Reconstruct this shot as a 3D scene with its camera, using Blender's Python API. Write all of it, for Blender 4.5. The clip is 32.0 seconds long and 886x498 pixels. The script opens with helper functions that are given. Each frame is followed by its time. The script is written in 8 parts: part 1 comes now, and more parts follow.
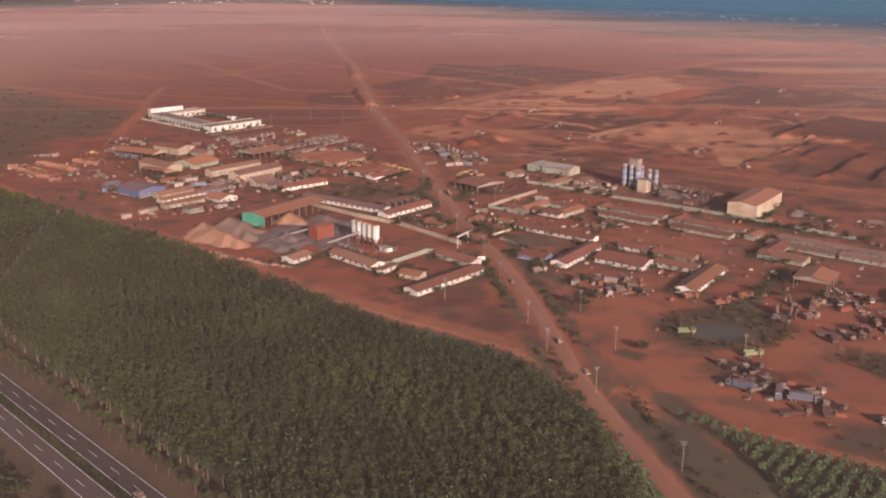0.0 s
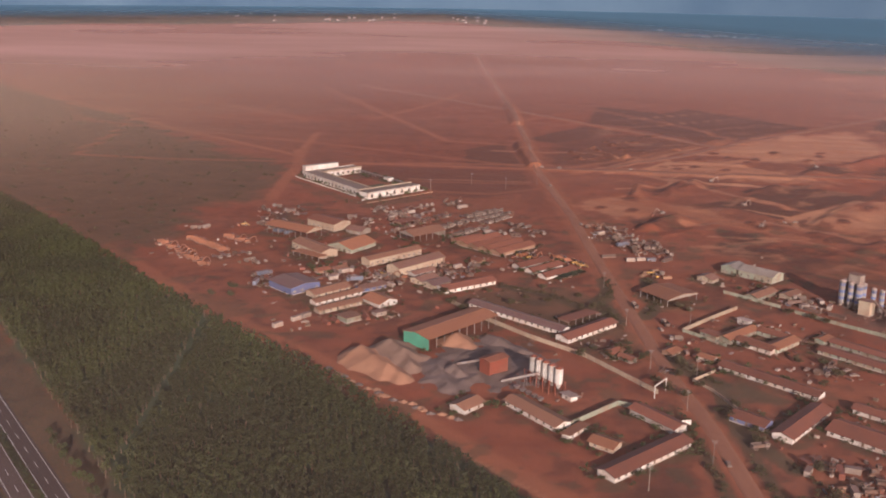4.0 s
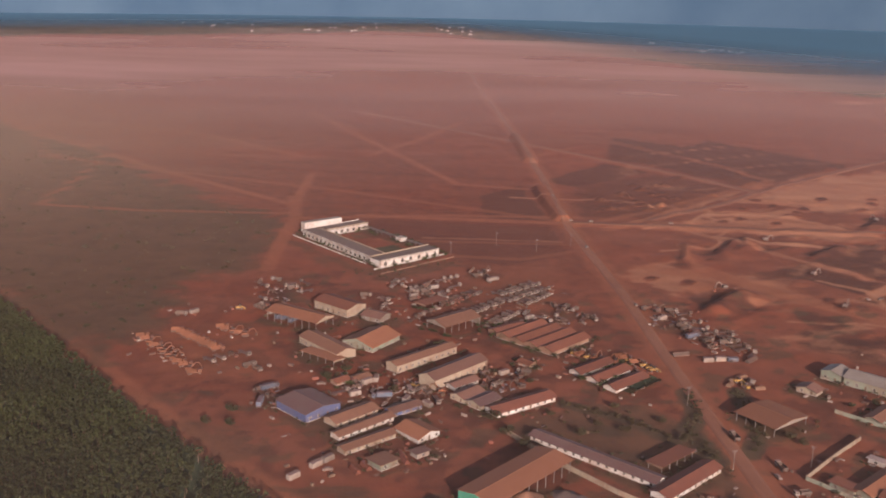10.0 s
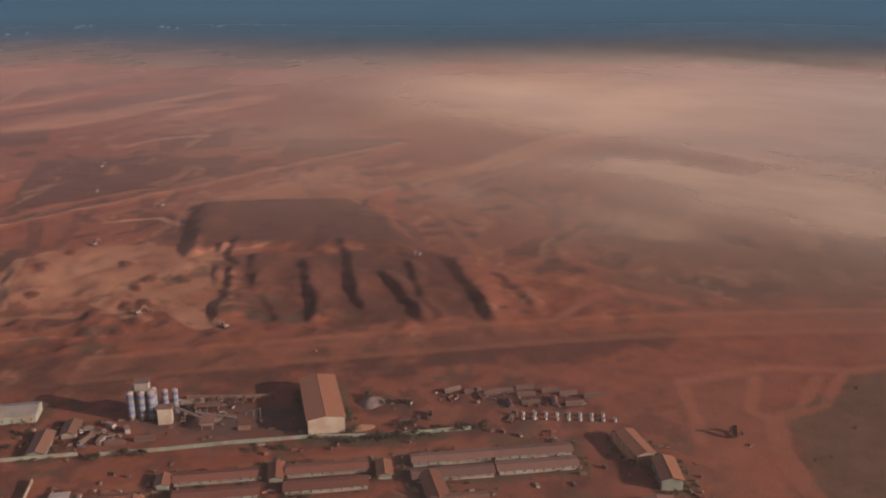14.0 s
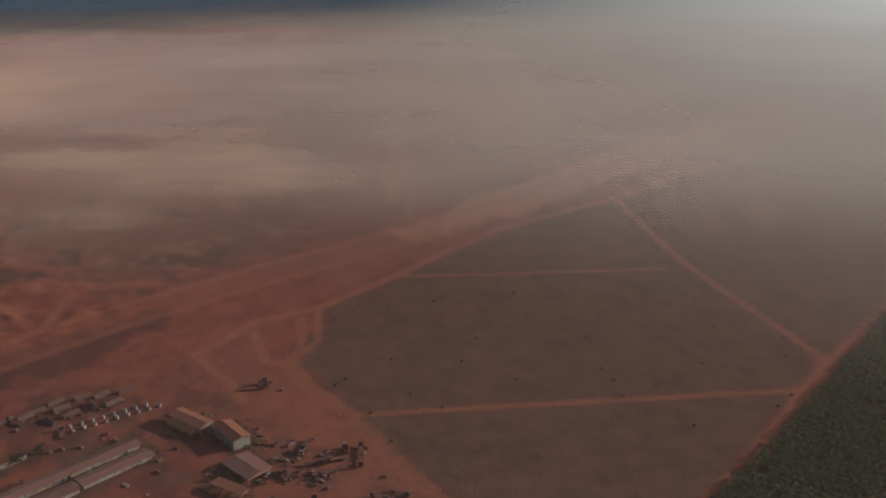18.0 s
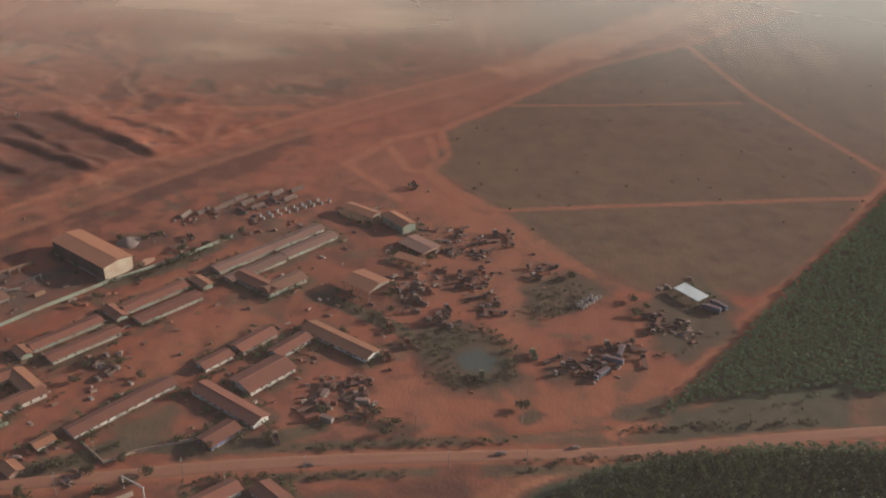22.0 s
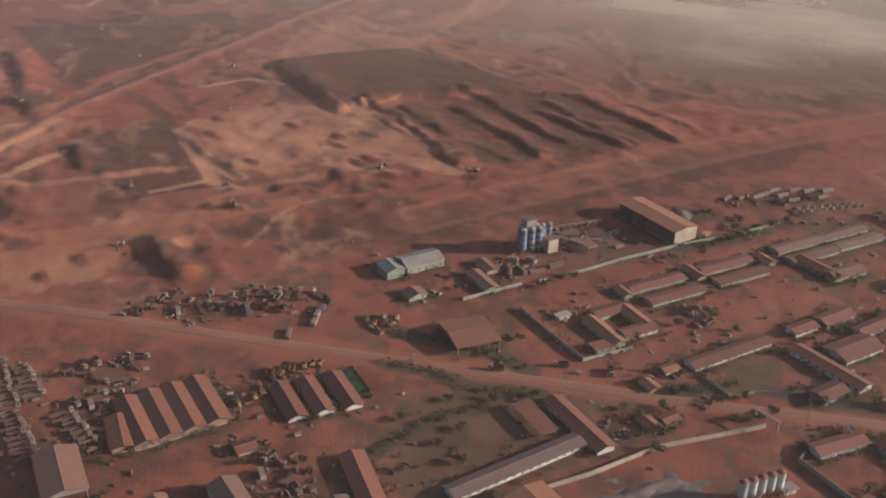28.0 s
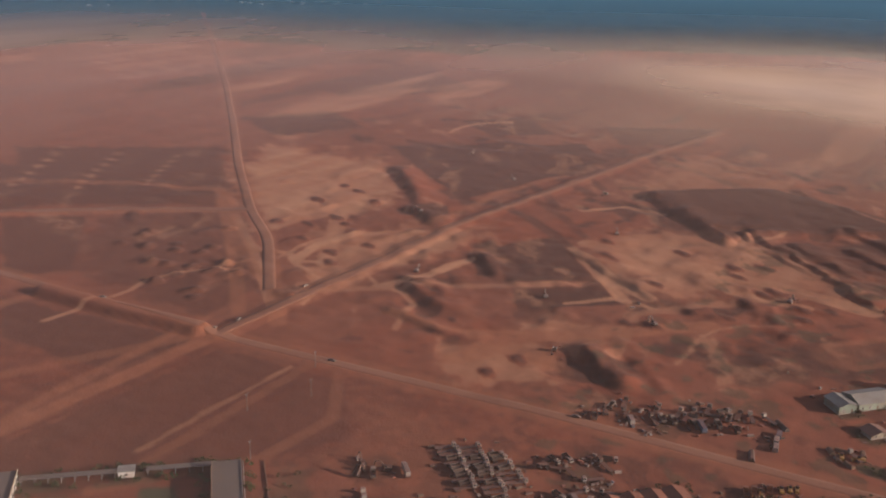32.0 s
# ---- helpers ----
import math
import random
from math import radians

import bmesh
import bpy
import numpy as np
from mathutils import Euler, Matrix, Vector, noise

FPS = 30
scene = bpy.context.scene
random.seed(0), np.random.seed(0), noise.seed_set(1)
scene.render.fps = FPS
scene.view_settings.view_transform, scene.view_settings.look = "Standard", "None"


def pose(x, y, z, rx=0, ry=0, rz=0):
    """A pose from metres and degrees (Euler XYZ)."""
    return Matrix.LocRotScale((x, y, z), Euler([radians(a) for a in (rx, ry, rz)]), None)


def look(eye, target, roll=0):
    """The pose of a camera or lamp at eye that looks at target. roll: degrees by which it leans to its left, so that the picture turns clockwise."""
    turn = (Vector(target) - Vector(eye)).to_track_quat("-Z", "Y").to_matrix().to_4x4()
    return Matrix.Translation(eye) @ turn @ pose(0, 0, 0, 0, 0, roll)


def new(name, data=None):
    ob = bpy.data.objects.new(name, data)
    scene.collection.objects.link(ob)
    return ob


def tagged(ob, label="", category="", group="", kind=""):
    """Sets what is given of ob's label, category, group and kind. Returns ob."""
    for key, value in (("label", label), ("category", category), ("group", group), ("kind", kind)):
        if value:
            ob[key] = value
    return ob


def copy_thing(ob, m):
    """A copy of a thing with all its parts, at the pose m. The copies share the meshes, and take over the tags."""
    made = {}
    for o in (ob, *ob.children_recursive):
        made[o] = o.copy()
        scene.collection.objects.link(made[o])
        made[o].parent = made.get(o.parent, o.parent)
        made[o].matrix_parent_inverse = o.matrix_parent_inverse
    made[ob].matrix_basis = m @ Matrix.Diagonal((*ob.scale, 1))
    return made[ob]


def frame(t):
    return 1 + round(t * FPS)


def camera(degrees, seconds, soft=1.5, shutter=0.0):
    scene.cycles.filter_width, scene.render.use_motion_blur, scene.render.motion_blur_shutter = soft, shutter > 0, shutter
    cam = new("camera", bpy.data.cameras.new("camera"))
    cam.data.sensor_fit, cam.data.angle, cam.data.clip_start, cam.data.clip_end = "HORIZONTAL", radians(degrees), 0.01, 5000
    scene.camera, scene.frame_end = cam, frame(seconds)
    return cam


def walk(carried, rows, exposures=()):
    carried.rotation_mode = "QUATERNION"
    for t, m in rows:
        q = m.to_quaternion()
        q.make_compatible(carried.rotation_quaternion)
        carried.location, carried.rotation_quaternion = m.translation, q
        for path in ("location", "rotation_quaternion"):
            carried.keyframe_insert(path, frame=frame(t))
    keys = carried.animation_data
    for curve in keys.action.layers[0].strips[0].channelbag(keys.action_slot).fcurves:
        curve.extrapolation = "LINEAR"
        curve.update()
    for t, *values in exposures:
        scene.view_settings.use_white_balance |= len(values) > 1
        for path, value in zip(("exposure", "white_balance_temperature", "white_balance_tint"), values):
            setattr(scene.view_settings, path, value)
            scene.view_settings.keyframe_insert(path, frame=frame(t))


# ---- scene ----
cam = camera(47.62, 32.0, soft=1.9)
PATH = [
    (0, 0.0, 0.0, 150.0, 0.00, -15.83, 0.32),
    (0.5, -2.6, 14.0, 153.8, 1.47, -15.72, 0.49),
    (1, -5.4, 27.8, 158.0, 2.97, -15.61, 0.56),
    (1.5, -8.5, 40.5, 163.0, 4.71, -15.57, 0.62),
    (2, -12.6, 52.3, 168.7, 6.51, -15.63, 0.58),
    (2.5, -16.7, 62.7, 173.9, 8.01, -15.59, 0.63),
    (3, -20.8, 71.6, 179.7, 8.02, -15.55, 0.76),
    (3.5, -25.2, 80.1, 185.1, 8.03, -15.53, 0.84),
    (5.5, -43.8, 116.3, 206.6, 8.19, -15.31, 0.91),
    (6, -48.7, 125.4, 209.0, 8.20, -15.27, 1.01),
    (6.5, -53.8, 135.0, 209.4, 8.17, -15.23, 1.12),
    (7, -58.8, 146.2, 209.1, 8.18, -15.19, 1.22),
    (7.5, -63.5, 157.8, 208.9, 8.19, -15.17, 1.25),
    (8, -68.2, 169.3, 209.1, 8.20, -15.19, 1.25),
    (8.5, -72.8, 180.6, 208.9, 8.19, -15.18, 1.28),
    (9, -77.5, 191.9, 209.3, 8.23, -15.21, 1.30),
    (9.5, -82.2, 202.7, 210.0, 8.26, -15.24, 1.32),
    (10, -86.0, 211.5, 211.1, 6.55, -15.28, 1.17),
    (10.5, -89.0, 217.2, 213.9, 1.43, -15.43, 0.77),
    (11, -91.5, 221.3, 219.2, -3.74, -15.77, 0.24),
    (11.5, -93.1, 226.2, 223.9, -9.05, -16.12, -0.03),
    (12, -94.2, 232.9, 227.1, -14.52, -16.43, -0.32),
    (12.5, -94.7, 239.9, 229.4, -20.12, -16.68, -0.32),
    (13, -96.2, 244.5, 233.0, -27.09, -16.97, -0.53),
    (13.5, -99.1, 247.9, 238.2, -36.89, -17.47, -0.73),
    (14, -103.1, 251.8, 243.4, -46.76, -18.02, -0.95),
    (14.5, -107.9, 257.8, 247.9, -56.88, -18.58, -0.94),
    (15, -114.0, 263.5, 253.0, -67.57, -19.17, -0.77),
    (15.5, -121.9, 270.1, 258.3, -78.31, -19.97, -0.99),
    (17.5, -169.5, 307.9, 277.1, -86.15, -20.95, -0.06),
    (18, -182.5, 317.5, 279.0, -86.35, -21.04, 0.05),
    (18.5, -196.4, 327.7, 279.8, -86.61, -21.02, 0.21),
    (19, -210.8, 337.1, 280.4, -86.83, -20.96, 0.39),
    (19.5, -224.6, 346.1, 280.9, -86.99, -20.99, 0.43),
    (20, -238.3, 355.9, 281.5, -87.25, -20.99, 0.49),
    (20.5, -251.9, 366.0, 281.9, -87.59, -23.51, 0.73),
    (21, -265.2, 376.4, 282.3, -87.95, -27.48, 0.94),
    (21.5, -279.0, 386.5, 282.2, -88.22, -28.31, 1.08),
    (22, -292.6, 396.3, 281.4, -86.76, -28.13, 1.05),
    (22.5, -306.7, 405.9, 281.0, -85.98, -28.00, 1.07),
    (23, -321.5, 415.6, 281.2, -86.08, -27.30, 0.96),
    (23.5, -336.7, 425.8, 280.8, -86.30, -26.61, 1.13),
    (24, -350.3, 436.1, 279.7, -86.58, -26.41, 1.08),
    (24.5, -359.7, 446.6, 279.8, -86.75, -26.40, 1.14),
    (26.5, -372.5, 489.8, 287.0, -79.92, -28.18, 1.16),
    (27, -375.7, 504.9, 284.5, -76.03, -27.96, 1.16),
    (27.5, -380.9, 522.2, 280.2, -72.38, -27.56, 1.38),
    (28, -387.0, 539.7, 275.6, -68.51, -27.18, 1.60),
    (28.5, -393.5, 556.1, 271.7, -65.32, -26.54, 1.71),
    (29, -401.1, 571.6, 268.3, -62.68, -25.44, 1.85),
    (29.5, -409.6, 586.0, 265.5, -60.01, -24.39, 1.87),
    (30, -418.8, 599.7, 263.2, -57.78, -23.37, 1.84),
    (30.5, -427.8, 612.4, 261.6, -56.22, -22.43, 1.84),
    (31, -437.3, 624.2, 260.4, -55.03, -21.45, 1.86),
    (31.5, -447.5, 634.8, 259.2, -54.44, -20.37, 1.80),
    (32, -458.1, 644.9, 257.7, -54.54, -19.22, 1.72),
]
EXPOSURES = [(0.0, 0.54, 5850, 17), (3.0, 0.42, 5850, 18), (6.0, 0.34, 5850, 18), (9.0, 0.3, 5850, 18), (12.0, 0.1, 5850, 17), (13.0, 0.1, 5850, 15), (15.0, -0.15, 5750, 9), (18.0, -0.44, 5500, 6), (20.0, -0.34, 5500, 5), (21.0, 0.12, 5400, -1), (23.0, 0.46, 5200, -9), (27.0, 0.46, 5050, -17), (28.0, 0.42, 5050, -6), (29.0, 0.34, 5100, 2), (30.0, 0.32, 4950, -8), (31.0, 0.26, 4950, -3), (32.0, 0.16, 5550, 6)]
walk(cam, [(t, pose(x, y, z, 90 + pitch, 0, yaw) @ pose(0, 0, 0, 0, 0, roll)) for t, x, y, z, yaw, pitch, roll in PATH], EXPOSURES)

# ---- light: a low sun and a clear, dusty sky ----
SUN_AZIMUTH, SUN_HEIGHT = -68.0, 17.0
world = bpy.data.worlds.new("sky")
scene.world = world
world.use_nodes = True
sky = world.node_tree.nodes.new("ShaderNodeTexSky")
sky.sky_type = "NISHITA"
sky.sun_disc = False
sky.sun_elevation = radians(SUN_HEIGHT)
sky.sun_rotation = radians(90 - SUN_AZIMUTH)
sky.dust_density, sky.air_density = 3.0, 1.0
back = world.node_tree.nodes["Background"]
back.inputs["Strength"].default_value = 0.09
world.node_tree.links.new(sky.outputs["Color"], back.inputs["Color"])
lamp = bpy.data.lights.new("sun", "SUN")
lamp.energy, lamp.angle, lamp.color = 5.0, radians(0.8), (1.0, 0.83, 0.66)
sun = new("sun", lamp)
sx, sy, sz = (math.cos(radians(SUN_AZIMUTH)) * math.cos(radians(SUN_HEIGHT)), math.sin(radians(SUN_AZIMUTH)) * math.cos(radians(SUN_HEIGHT)), math.sin(radians(SUN_HEIGHT)))
sun.matrix_world = look((sx * 900, sy * 900 + 600, sz * 900), (0, 600, 0))


# ---- materials ----
def nodes_of(name, rough=0.85, metal=0.0):
    m = bpy.data.materials.new(name)
    m.use_nodes = True
    n, l = m.node_tree.nodes, m.node_tree.links
    p = n["Principled BSDF"]
    p.inputs["Roughness"].default_value, p.inputs["Metallic"].default_value = rough, metal
    p.inputs["Specular IOR Level"].default_value = 0.25
    return m, n, l, p


def noise_node(n, l, scale, detail=4.0, vector=None, stretch=None):
    t = n.new("ShaderNodeTexNoise")
    t.inputs["Scale"].default_value, t.inputs["Detail"].default_value = scale, detail
    if vector is not None:
        if stretch:
            mp = n.new("ShaderNodeMapping")
            mp.inputs["Scale"].default_value = stretch
            l.new(vector, mp.inputs["Vector"])
            vector = mp.outputs["Vector"]
        l.new(vector, t.inputs["Vector"])
    return t.outputs["Fac"]


def ramp(n, l, fac, lo, hi):
    r = n.new("ShaderNodeMapRange")
    r.inputs["From Min"].default_value, r.inputs["From Max"].default_value = lo, hi
    l.new(fac, r.inputs["Value"])
    return r.outputs["Result"]


def blend(n, l, fac, a, b):
    m = n.new("ShaderNodeMix")
    m.data_type = "RGBA"
    for socket, value in ((m.inputs["Factor"], fac), (m.inputs[6], a), (m.inputs[7], b)):
        if isinstance(value, (tuple, float)):
            socket.default_value = (*value, 1) if isinstance(value, tuple) else value
        else:
            l.new(value, socket)
    return m.outputs[2]


def times(n, l, a, b, how="MULTIPLY"):
    m = n.new("ShaderNodeMath")
    m.operation = how
    for k, v in enumerate((a, b)):
        if isinstance(v, float):
            m.inputs[k].default_value = v
        else:
            l.new(v, m.inputs[k])
    return m.outputs[0]


def mat(name, color, color2=None, rough=0.85, metal=0.0, coarse=0.15, fine=2.0, bump=0.15, vary=0.25, ribs=0.0, rib_axis="X", dust=0.5):
    """A worn surface: two colours in patches, fine grain, a shade of its own for each object; ribs: metres between sheet ribs."""
    m, n, l, p = nodes_of(name, rough, metal)
    where = n.new("ShaderNodeTexCoord").outputs["Object"]
    color2 = tuple(0.84 * c for c in (color2 or tuple(c * 0.72 for c in color)))
    color = tuple(0.84 * c for c in color)
    patches = ramp(n, l, noise_node(n, l, coarse, 5, where), 0.38, 0.66)
    grain = ramp(n, l, noise_node(n, l, fine, 6, where), 0.3, 0.75)
    col = blend(n, l, patches, color, color2)
    dusty = blend(n, l, times(n, l, grain, 0.28), col, (0.3, 0.14, 0.085))
    upward = n.new("ShaderNodeSeparateXYZ")
    l.new(n.new("ShaderNodeNewGeometry").outputs["Normal"], upward.inputs[0])
    lying = times(n, l, ramp(n, l, upward.outputs["Z"], 0.3, 0.95), ramp_out(n, l, patches, dust * 1.25, dust * 0.7))
    dusty = blend(n, l, lying, dusty, (0.195, 0.064, 0.036))
    own = n.new("ShaderNodeObjectInfo").outputs["Random"]
    tone = n.new("ShaderNodeHueSaturation")
    l.new(dusty, tone.inputs["Color"])
    l.new(ramp_out(n, l, own, 1 - vary, 1 + vary * 0.6), tone.inputs["Value"])
    l.new(tone.outputs["Color"], p.inputs["Base Color"])
    height = grain
    if ribs:
        w = n.new("ShaderNodeTexWave")
        w.bands_direction = rib_axis
        w.inputs["Scale"].default_value = 0.314 / ribs
        l.new(where, w.inputs["Vector"])
        height = times(n, l, w.outputs["Fac"], times(n, l, grain, 0.3), "ADD")
    b = n.new("ShaderNodeBump")
    b.inputs["Strength"].default_value, b.inputs["Distance"].default_value = min(1.0, bump * 2), 0.05
    l.new(height, b.inputs["Height"])
    l.new(b.outputs["Normal"], p.inputs["Normal"])
    return m


def ramp_out(n, l, fac, lo, hi):
    r = n.new("ShaderNodeMapRange")
    r.inputs["To Min"].default_value, r.inputs["To Max"].default_value = lo, hi
    l.new(fac, r.inputs["Value"])
    return r.outputs["Result"]


def leaf_mat(name, a, b, c):
    m, n, l, p = nodes_of(name, 0.6)
    g = n.new("ShaderNodeNewGeometry")
    isl = g.outputs["Random Per Island"]
    big = ramp(n, l, noise_node(n, l, 0.02, 4, g.outputs["Position"]), 0.42, 0.62)
    col = blend(n, l, isl, a, b)
    col = blend(n, l, times(n, l, big, 0.6), col, c)
    l.new(col, p.inputs["Base Color"])
    glow, both = n.new("ShaderNodeBsdfTranslucent"), n.new("ShaderNodeMixShader")
    both.inputs["Fac"].default_value = 0.36
    l.new(col, glow.inputs["Color"])
    l.new(p.outputs[0], both.inputs[1])
    l.new(glow.outputs[0], both.inputs[2])
    l.new(both.outputs[0], n["Material Output"].inputs["Surface"])
    return m


WHITE = mat("whitewash", (0.72, 0.67, 0.62), (0.55, 0.43, 0.36))
CREAM = mat("cream_render", (0.46, 0.37, 0.27), (0.36, 0.24, 0.17))
PALE_GREEN = mat("pale_green_render", (0.3, 0.34, 0.26), (0.28, 0.22, 0.16))
GREEN_SHEET = mat("green_sheet_metal", (0.05, 0.33, 0.22), (0.04, 0.26, 0.18), rough=0.5, ribs=0.9)
BLUE_WALL = mat("blue_paint", (0.09, 0.15, 0.34), (0.14, 0.14, 0.22))
GREY_WALL = mat("grey_block", (0.29, 0.25, 0.22), (0.25, 0.18, 0.14))
BROWN_WALL = mat("bare_mud_block", (0.33, 0.19, 0.13), (0.27, 0.15, 0.1))
RUST = mat("rusty_roof_sheet", (0.27, 0.095, 0.055), (0.2, 0.075, 0.048), rough=0.75, ribs=1.0)
RUST_RED = mat("red_dusty_roof_sheet", (0.22, 0.072, 0.05), (0.17, 0.066, 0.048), rough=0.75, ribs=1.0)
ORANGE = mat("orange_roof_sheet", (0.47, 0.2, 0.095), (0.38, 0.155, 0.08), rough=0.7, ribs=1.0)
TAN_ROOF = mat("tan_roof_sheet", (0.31, 0.19, 0.12), (0.26, 0.13, 0.08), rough=0.7, ribs=1.0)
GREY_ROOF = mat("grey_roof_sheet", (0.23, 0.175, 0.145), (0.22, 0.12, 0.09), rough=0.6, ribs=1.0)
DARK_ROOF = mat("dark_slate_roof_sheet", (0.17, 0.16, 0.18), (0.2, 0.15, 0.14), rough=0.6, ribs=1.0)
PALE_ROOF = mat("bright_metal_roof_sheet", (0.75, 0.72, 0.68), (0.6, 0.55, 0.5), rough=0.35, ribs=1.0, dust=0.1)
SHEET_GREY = mat("pale_grey_roof_sheet", (0.34, 0.33, 0.29), (0.27, 0.23, 0.19), rough=0.55, ribs=1.0, dust=0.2)
STEEL = mat("dusty_steel", (0.35, 0.33, 0.32), (0.3, 0.2, 0.16), rough=0.5, metal=0.3)
RED_STEEL = mat("red_painted_steel", (0.24, 0.05, 0.03), (0.2, 0.06, 0.04), rough=0.55)
RUBBER = mat("tyre_rubber", (0.03, 0.028, 0.026), (0.07, 0.045, 0.035))
GLASS = mat("dark_window_glass", (0.03, 0.035, 0.04), (0.05, 0.05, 0.05), rough=0.15, vary=0.1)
WOOD = mat("weathered_wood", (0.2, 0.13, 0.09), (0.13, 0.09, 0.06), fine=6)
CONCRETE = mat("concrete", (0.5, 0.46, 0.42), (0.4, 0.31, 0.25))
SILO_WHITE = mat("white_silo_paint", (0.62, 0.58, 0.54), (0.46, 0.37, 0.31), rough=0.45)
SILO_BLUE = mat("blue_silo_band_paint", (0.12, 0.18, 0.36), (0.14, 0.17, 0.28), rough=0.45)
SILO_GREY = mat("grey_silo_paint", (0.34, 0.33, 0.32), (0.28, 0.22, 0.19), rough=0.5)
SCHOOL_ROOF = mat("slate_school_roof", (0.14, 0.13, 0.115), (0.17, 0.13, 0.105), rough=0.7, ribs=1.0, dust=0.15)
ROAD_EARTH = mat("graded_earth_road", (0.32, 0.13, 0.075), (0.27, 0.1, 0.055), coarse=0.03, fine=0.7, bump=0.1, vary=0.05, dust=0.1)
PAINT = {
    "orange": mat("orange_machine_paint", (0.25, 0.085, 0.04), (0.22, 0.08, 0.045), rough=0.5),
    "white": mat("white_vehicle_paint", (0.36, 0.3, 0.26), (0.24, 0.16, 0.12), rough=0.5),
    "grey": mat("grey_vehicle_paint", (0.12, 0.1, 0.09), (0.15, 0.085, 0.06), rough=0.5),
    "green": mat("green_vehicle_paint", (0.16, 0.26, 0.12), (0.22, 0.18, 0.11), rough=0.5),
    "red": mat("red_vehicle_paint", (0.22, 0.06, 0.04), (0.19, 0.07, 0.045), rough=0.5),
    "blue": mat("blue_vehicle_paint", (0.1, 0.14, 0.2), (0.16, 0.13, 0.13), rough=0.5),
    "dark": mat("dark_scrap_metal", (0.08, 0.065, 0.06), (0.16, 0.08, 0.055), rough=0.7),
    "yellow": mat("yellow_machine_paint", (0.52, 0.3, 0.06), (0.4, 0.2, 0.07), rough=0.5),
}
FOREST = leaf_mat("plantation_leaves", (0.041, 0.043, 0.019), (0.058, 0.059, 0.024), (0.08, 0.09, 0.028))
ROWS_GREEN = leaf_mat("young_plantation_leaves", (0.08, 0.105, 0.05), (0.15, 0.178, 0.085), (0.11, 0.138, 0.062))
BUSH = leaf_mat("dry_bush_leaves", (0.045, 0.04, 0.018), (0.09, 0.075, 0.035), (0.11, 0.07, 0.035))
BARK = mat("bark", (0.1, 0.07, 0.05), (0.15, 0.1, 0.07))
STONE_GREY = mat("grey_gravel", (0.17, 0.15, 0.14), (0.12, 0.1, 0.09), fine=3, bump=0.6, vary=0.1, dust=0.2)
BROWN_GRAVEL = mat("brown_gravel", (0.25, 0.17, 0.13), (0.2, 0.13, 0.1), fine=3, bump=0.6, vary=0.1, dust=0.15)
SAND_TAN = mat("tan_sand", (0.45, 0.26, 0.16), (0.36, 0.19, 0.115), fine=3, bump=0.6, vary=0.08)
ASPHALT = mat("asphalt", (0.052, 0.047, 0.047), (0.062, 0.054, 0.052), fine=4, dust=0.08)
ROAD_PAINT = mat("road_marking_paint", (0.72, 0.7, 0.66), (0.6, 0.55, 0.5), vary=0.05, dust=0.05)


# ---- mesh helpers ----
def box(bm, x, y, z, sx, sy, sz, rz=0.0, ry=0.0, rx=0.0, bevel=0.0, mi=0):
    """A box with its middle at x, y, z."""
    made = bmesh.ops.create_cube(bm, size=1.0, matrix=pose(x, y, z, rx, ry, rz) @ Matrix.Diagonal((sx, sy, sz, 1)))
    faces = {f for v in made["verts"] for f in v.link_faces}
    if bevel:
        edges = list({e for v in made["verts"] for e in v.link_edges})
        out = bmesh.ops.bevel(bm, geom=edges, offset=bevel, segments=1, affect="EDGES")
        faces = {f for f in faces if f.is_valid} | set(out["faces"])
    for f in faces:
        f.material_index = mi


def tube(bm, x, y, z, r, length, axis="Z", seg=12, r2=None, mi=0):
    turn = {"Z": (0, 0, 0), "X": (0, 90, 0), "Y": (90, 0, 0)}[axis]
    made = bmesh.ops.create_cone(bm, cap_ends=True, segments=seg, radius1=r, radius2=r if r2 is None else r2, depth=length, matrix=pose(x, y, z, *turn))
    for f in {f for v in made["verts"] for f in v.link_faces}:
        f.material_index = mi


def beam(bm, a, b, w, seg=4):
    """A bar of width w from a to b."""
    a, b = Vector(a), Vector(b)
    turn = (b - a).to_track_quat("Z", "Y").to_matrix().to_4x4()
    bmesh.ops.create_cone(bm, cap_ends=True, segments=seg, radius1=w * 0.7, radius2=w * 0.7, depth=(b - a).length, matrix=Matrix.Translation((a + b) / 2) @ turn @ pose(0, 0, 0, 0, 0, 45))


def prism(bm, outline, x0, x1):
    """The outline of y, z points, drawn out along x from x0 to x1."""
    ends = [[bm.verts.new((x, y, z)) for y, z in outline] for x in (x0, x1)]
    bm.faces.new(list(reversed(ends[0])))
    bm.faces.new(ends[1])
    for k in range(len(outline)):
        j = (k + 1) % len(outline)
        bm.faces.new((ends[0][k], ends[0][j], ends[1][j], ends[1][k]))


def part(name, bm, material, parent=None, label=""):
    data = bpy.data.meshes.new(name)
    bmesh.ops.recalc_face_normals(bm, faces=bm.faces)
    bm.to_mesh(data)
    bm.free()
    for m in material if isinstance(material, (list, tuple)) else (material,):
        data.materials.append(m)
    ob = new(name, data)
    ob.parent = parent
    return tagged(ob, label)


def shared(name, data, parent, m):
    ob = new(name, data)
    ob.parent = parent
    ob.matrix_basis = m
    return ob


def thing(name, label, category, group=""):
    return tagged(new(name), label, category, group)


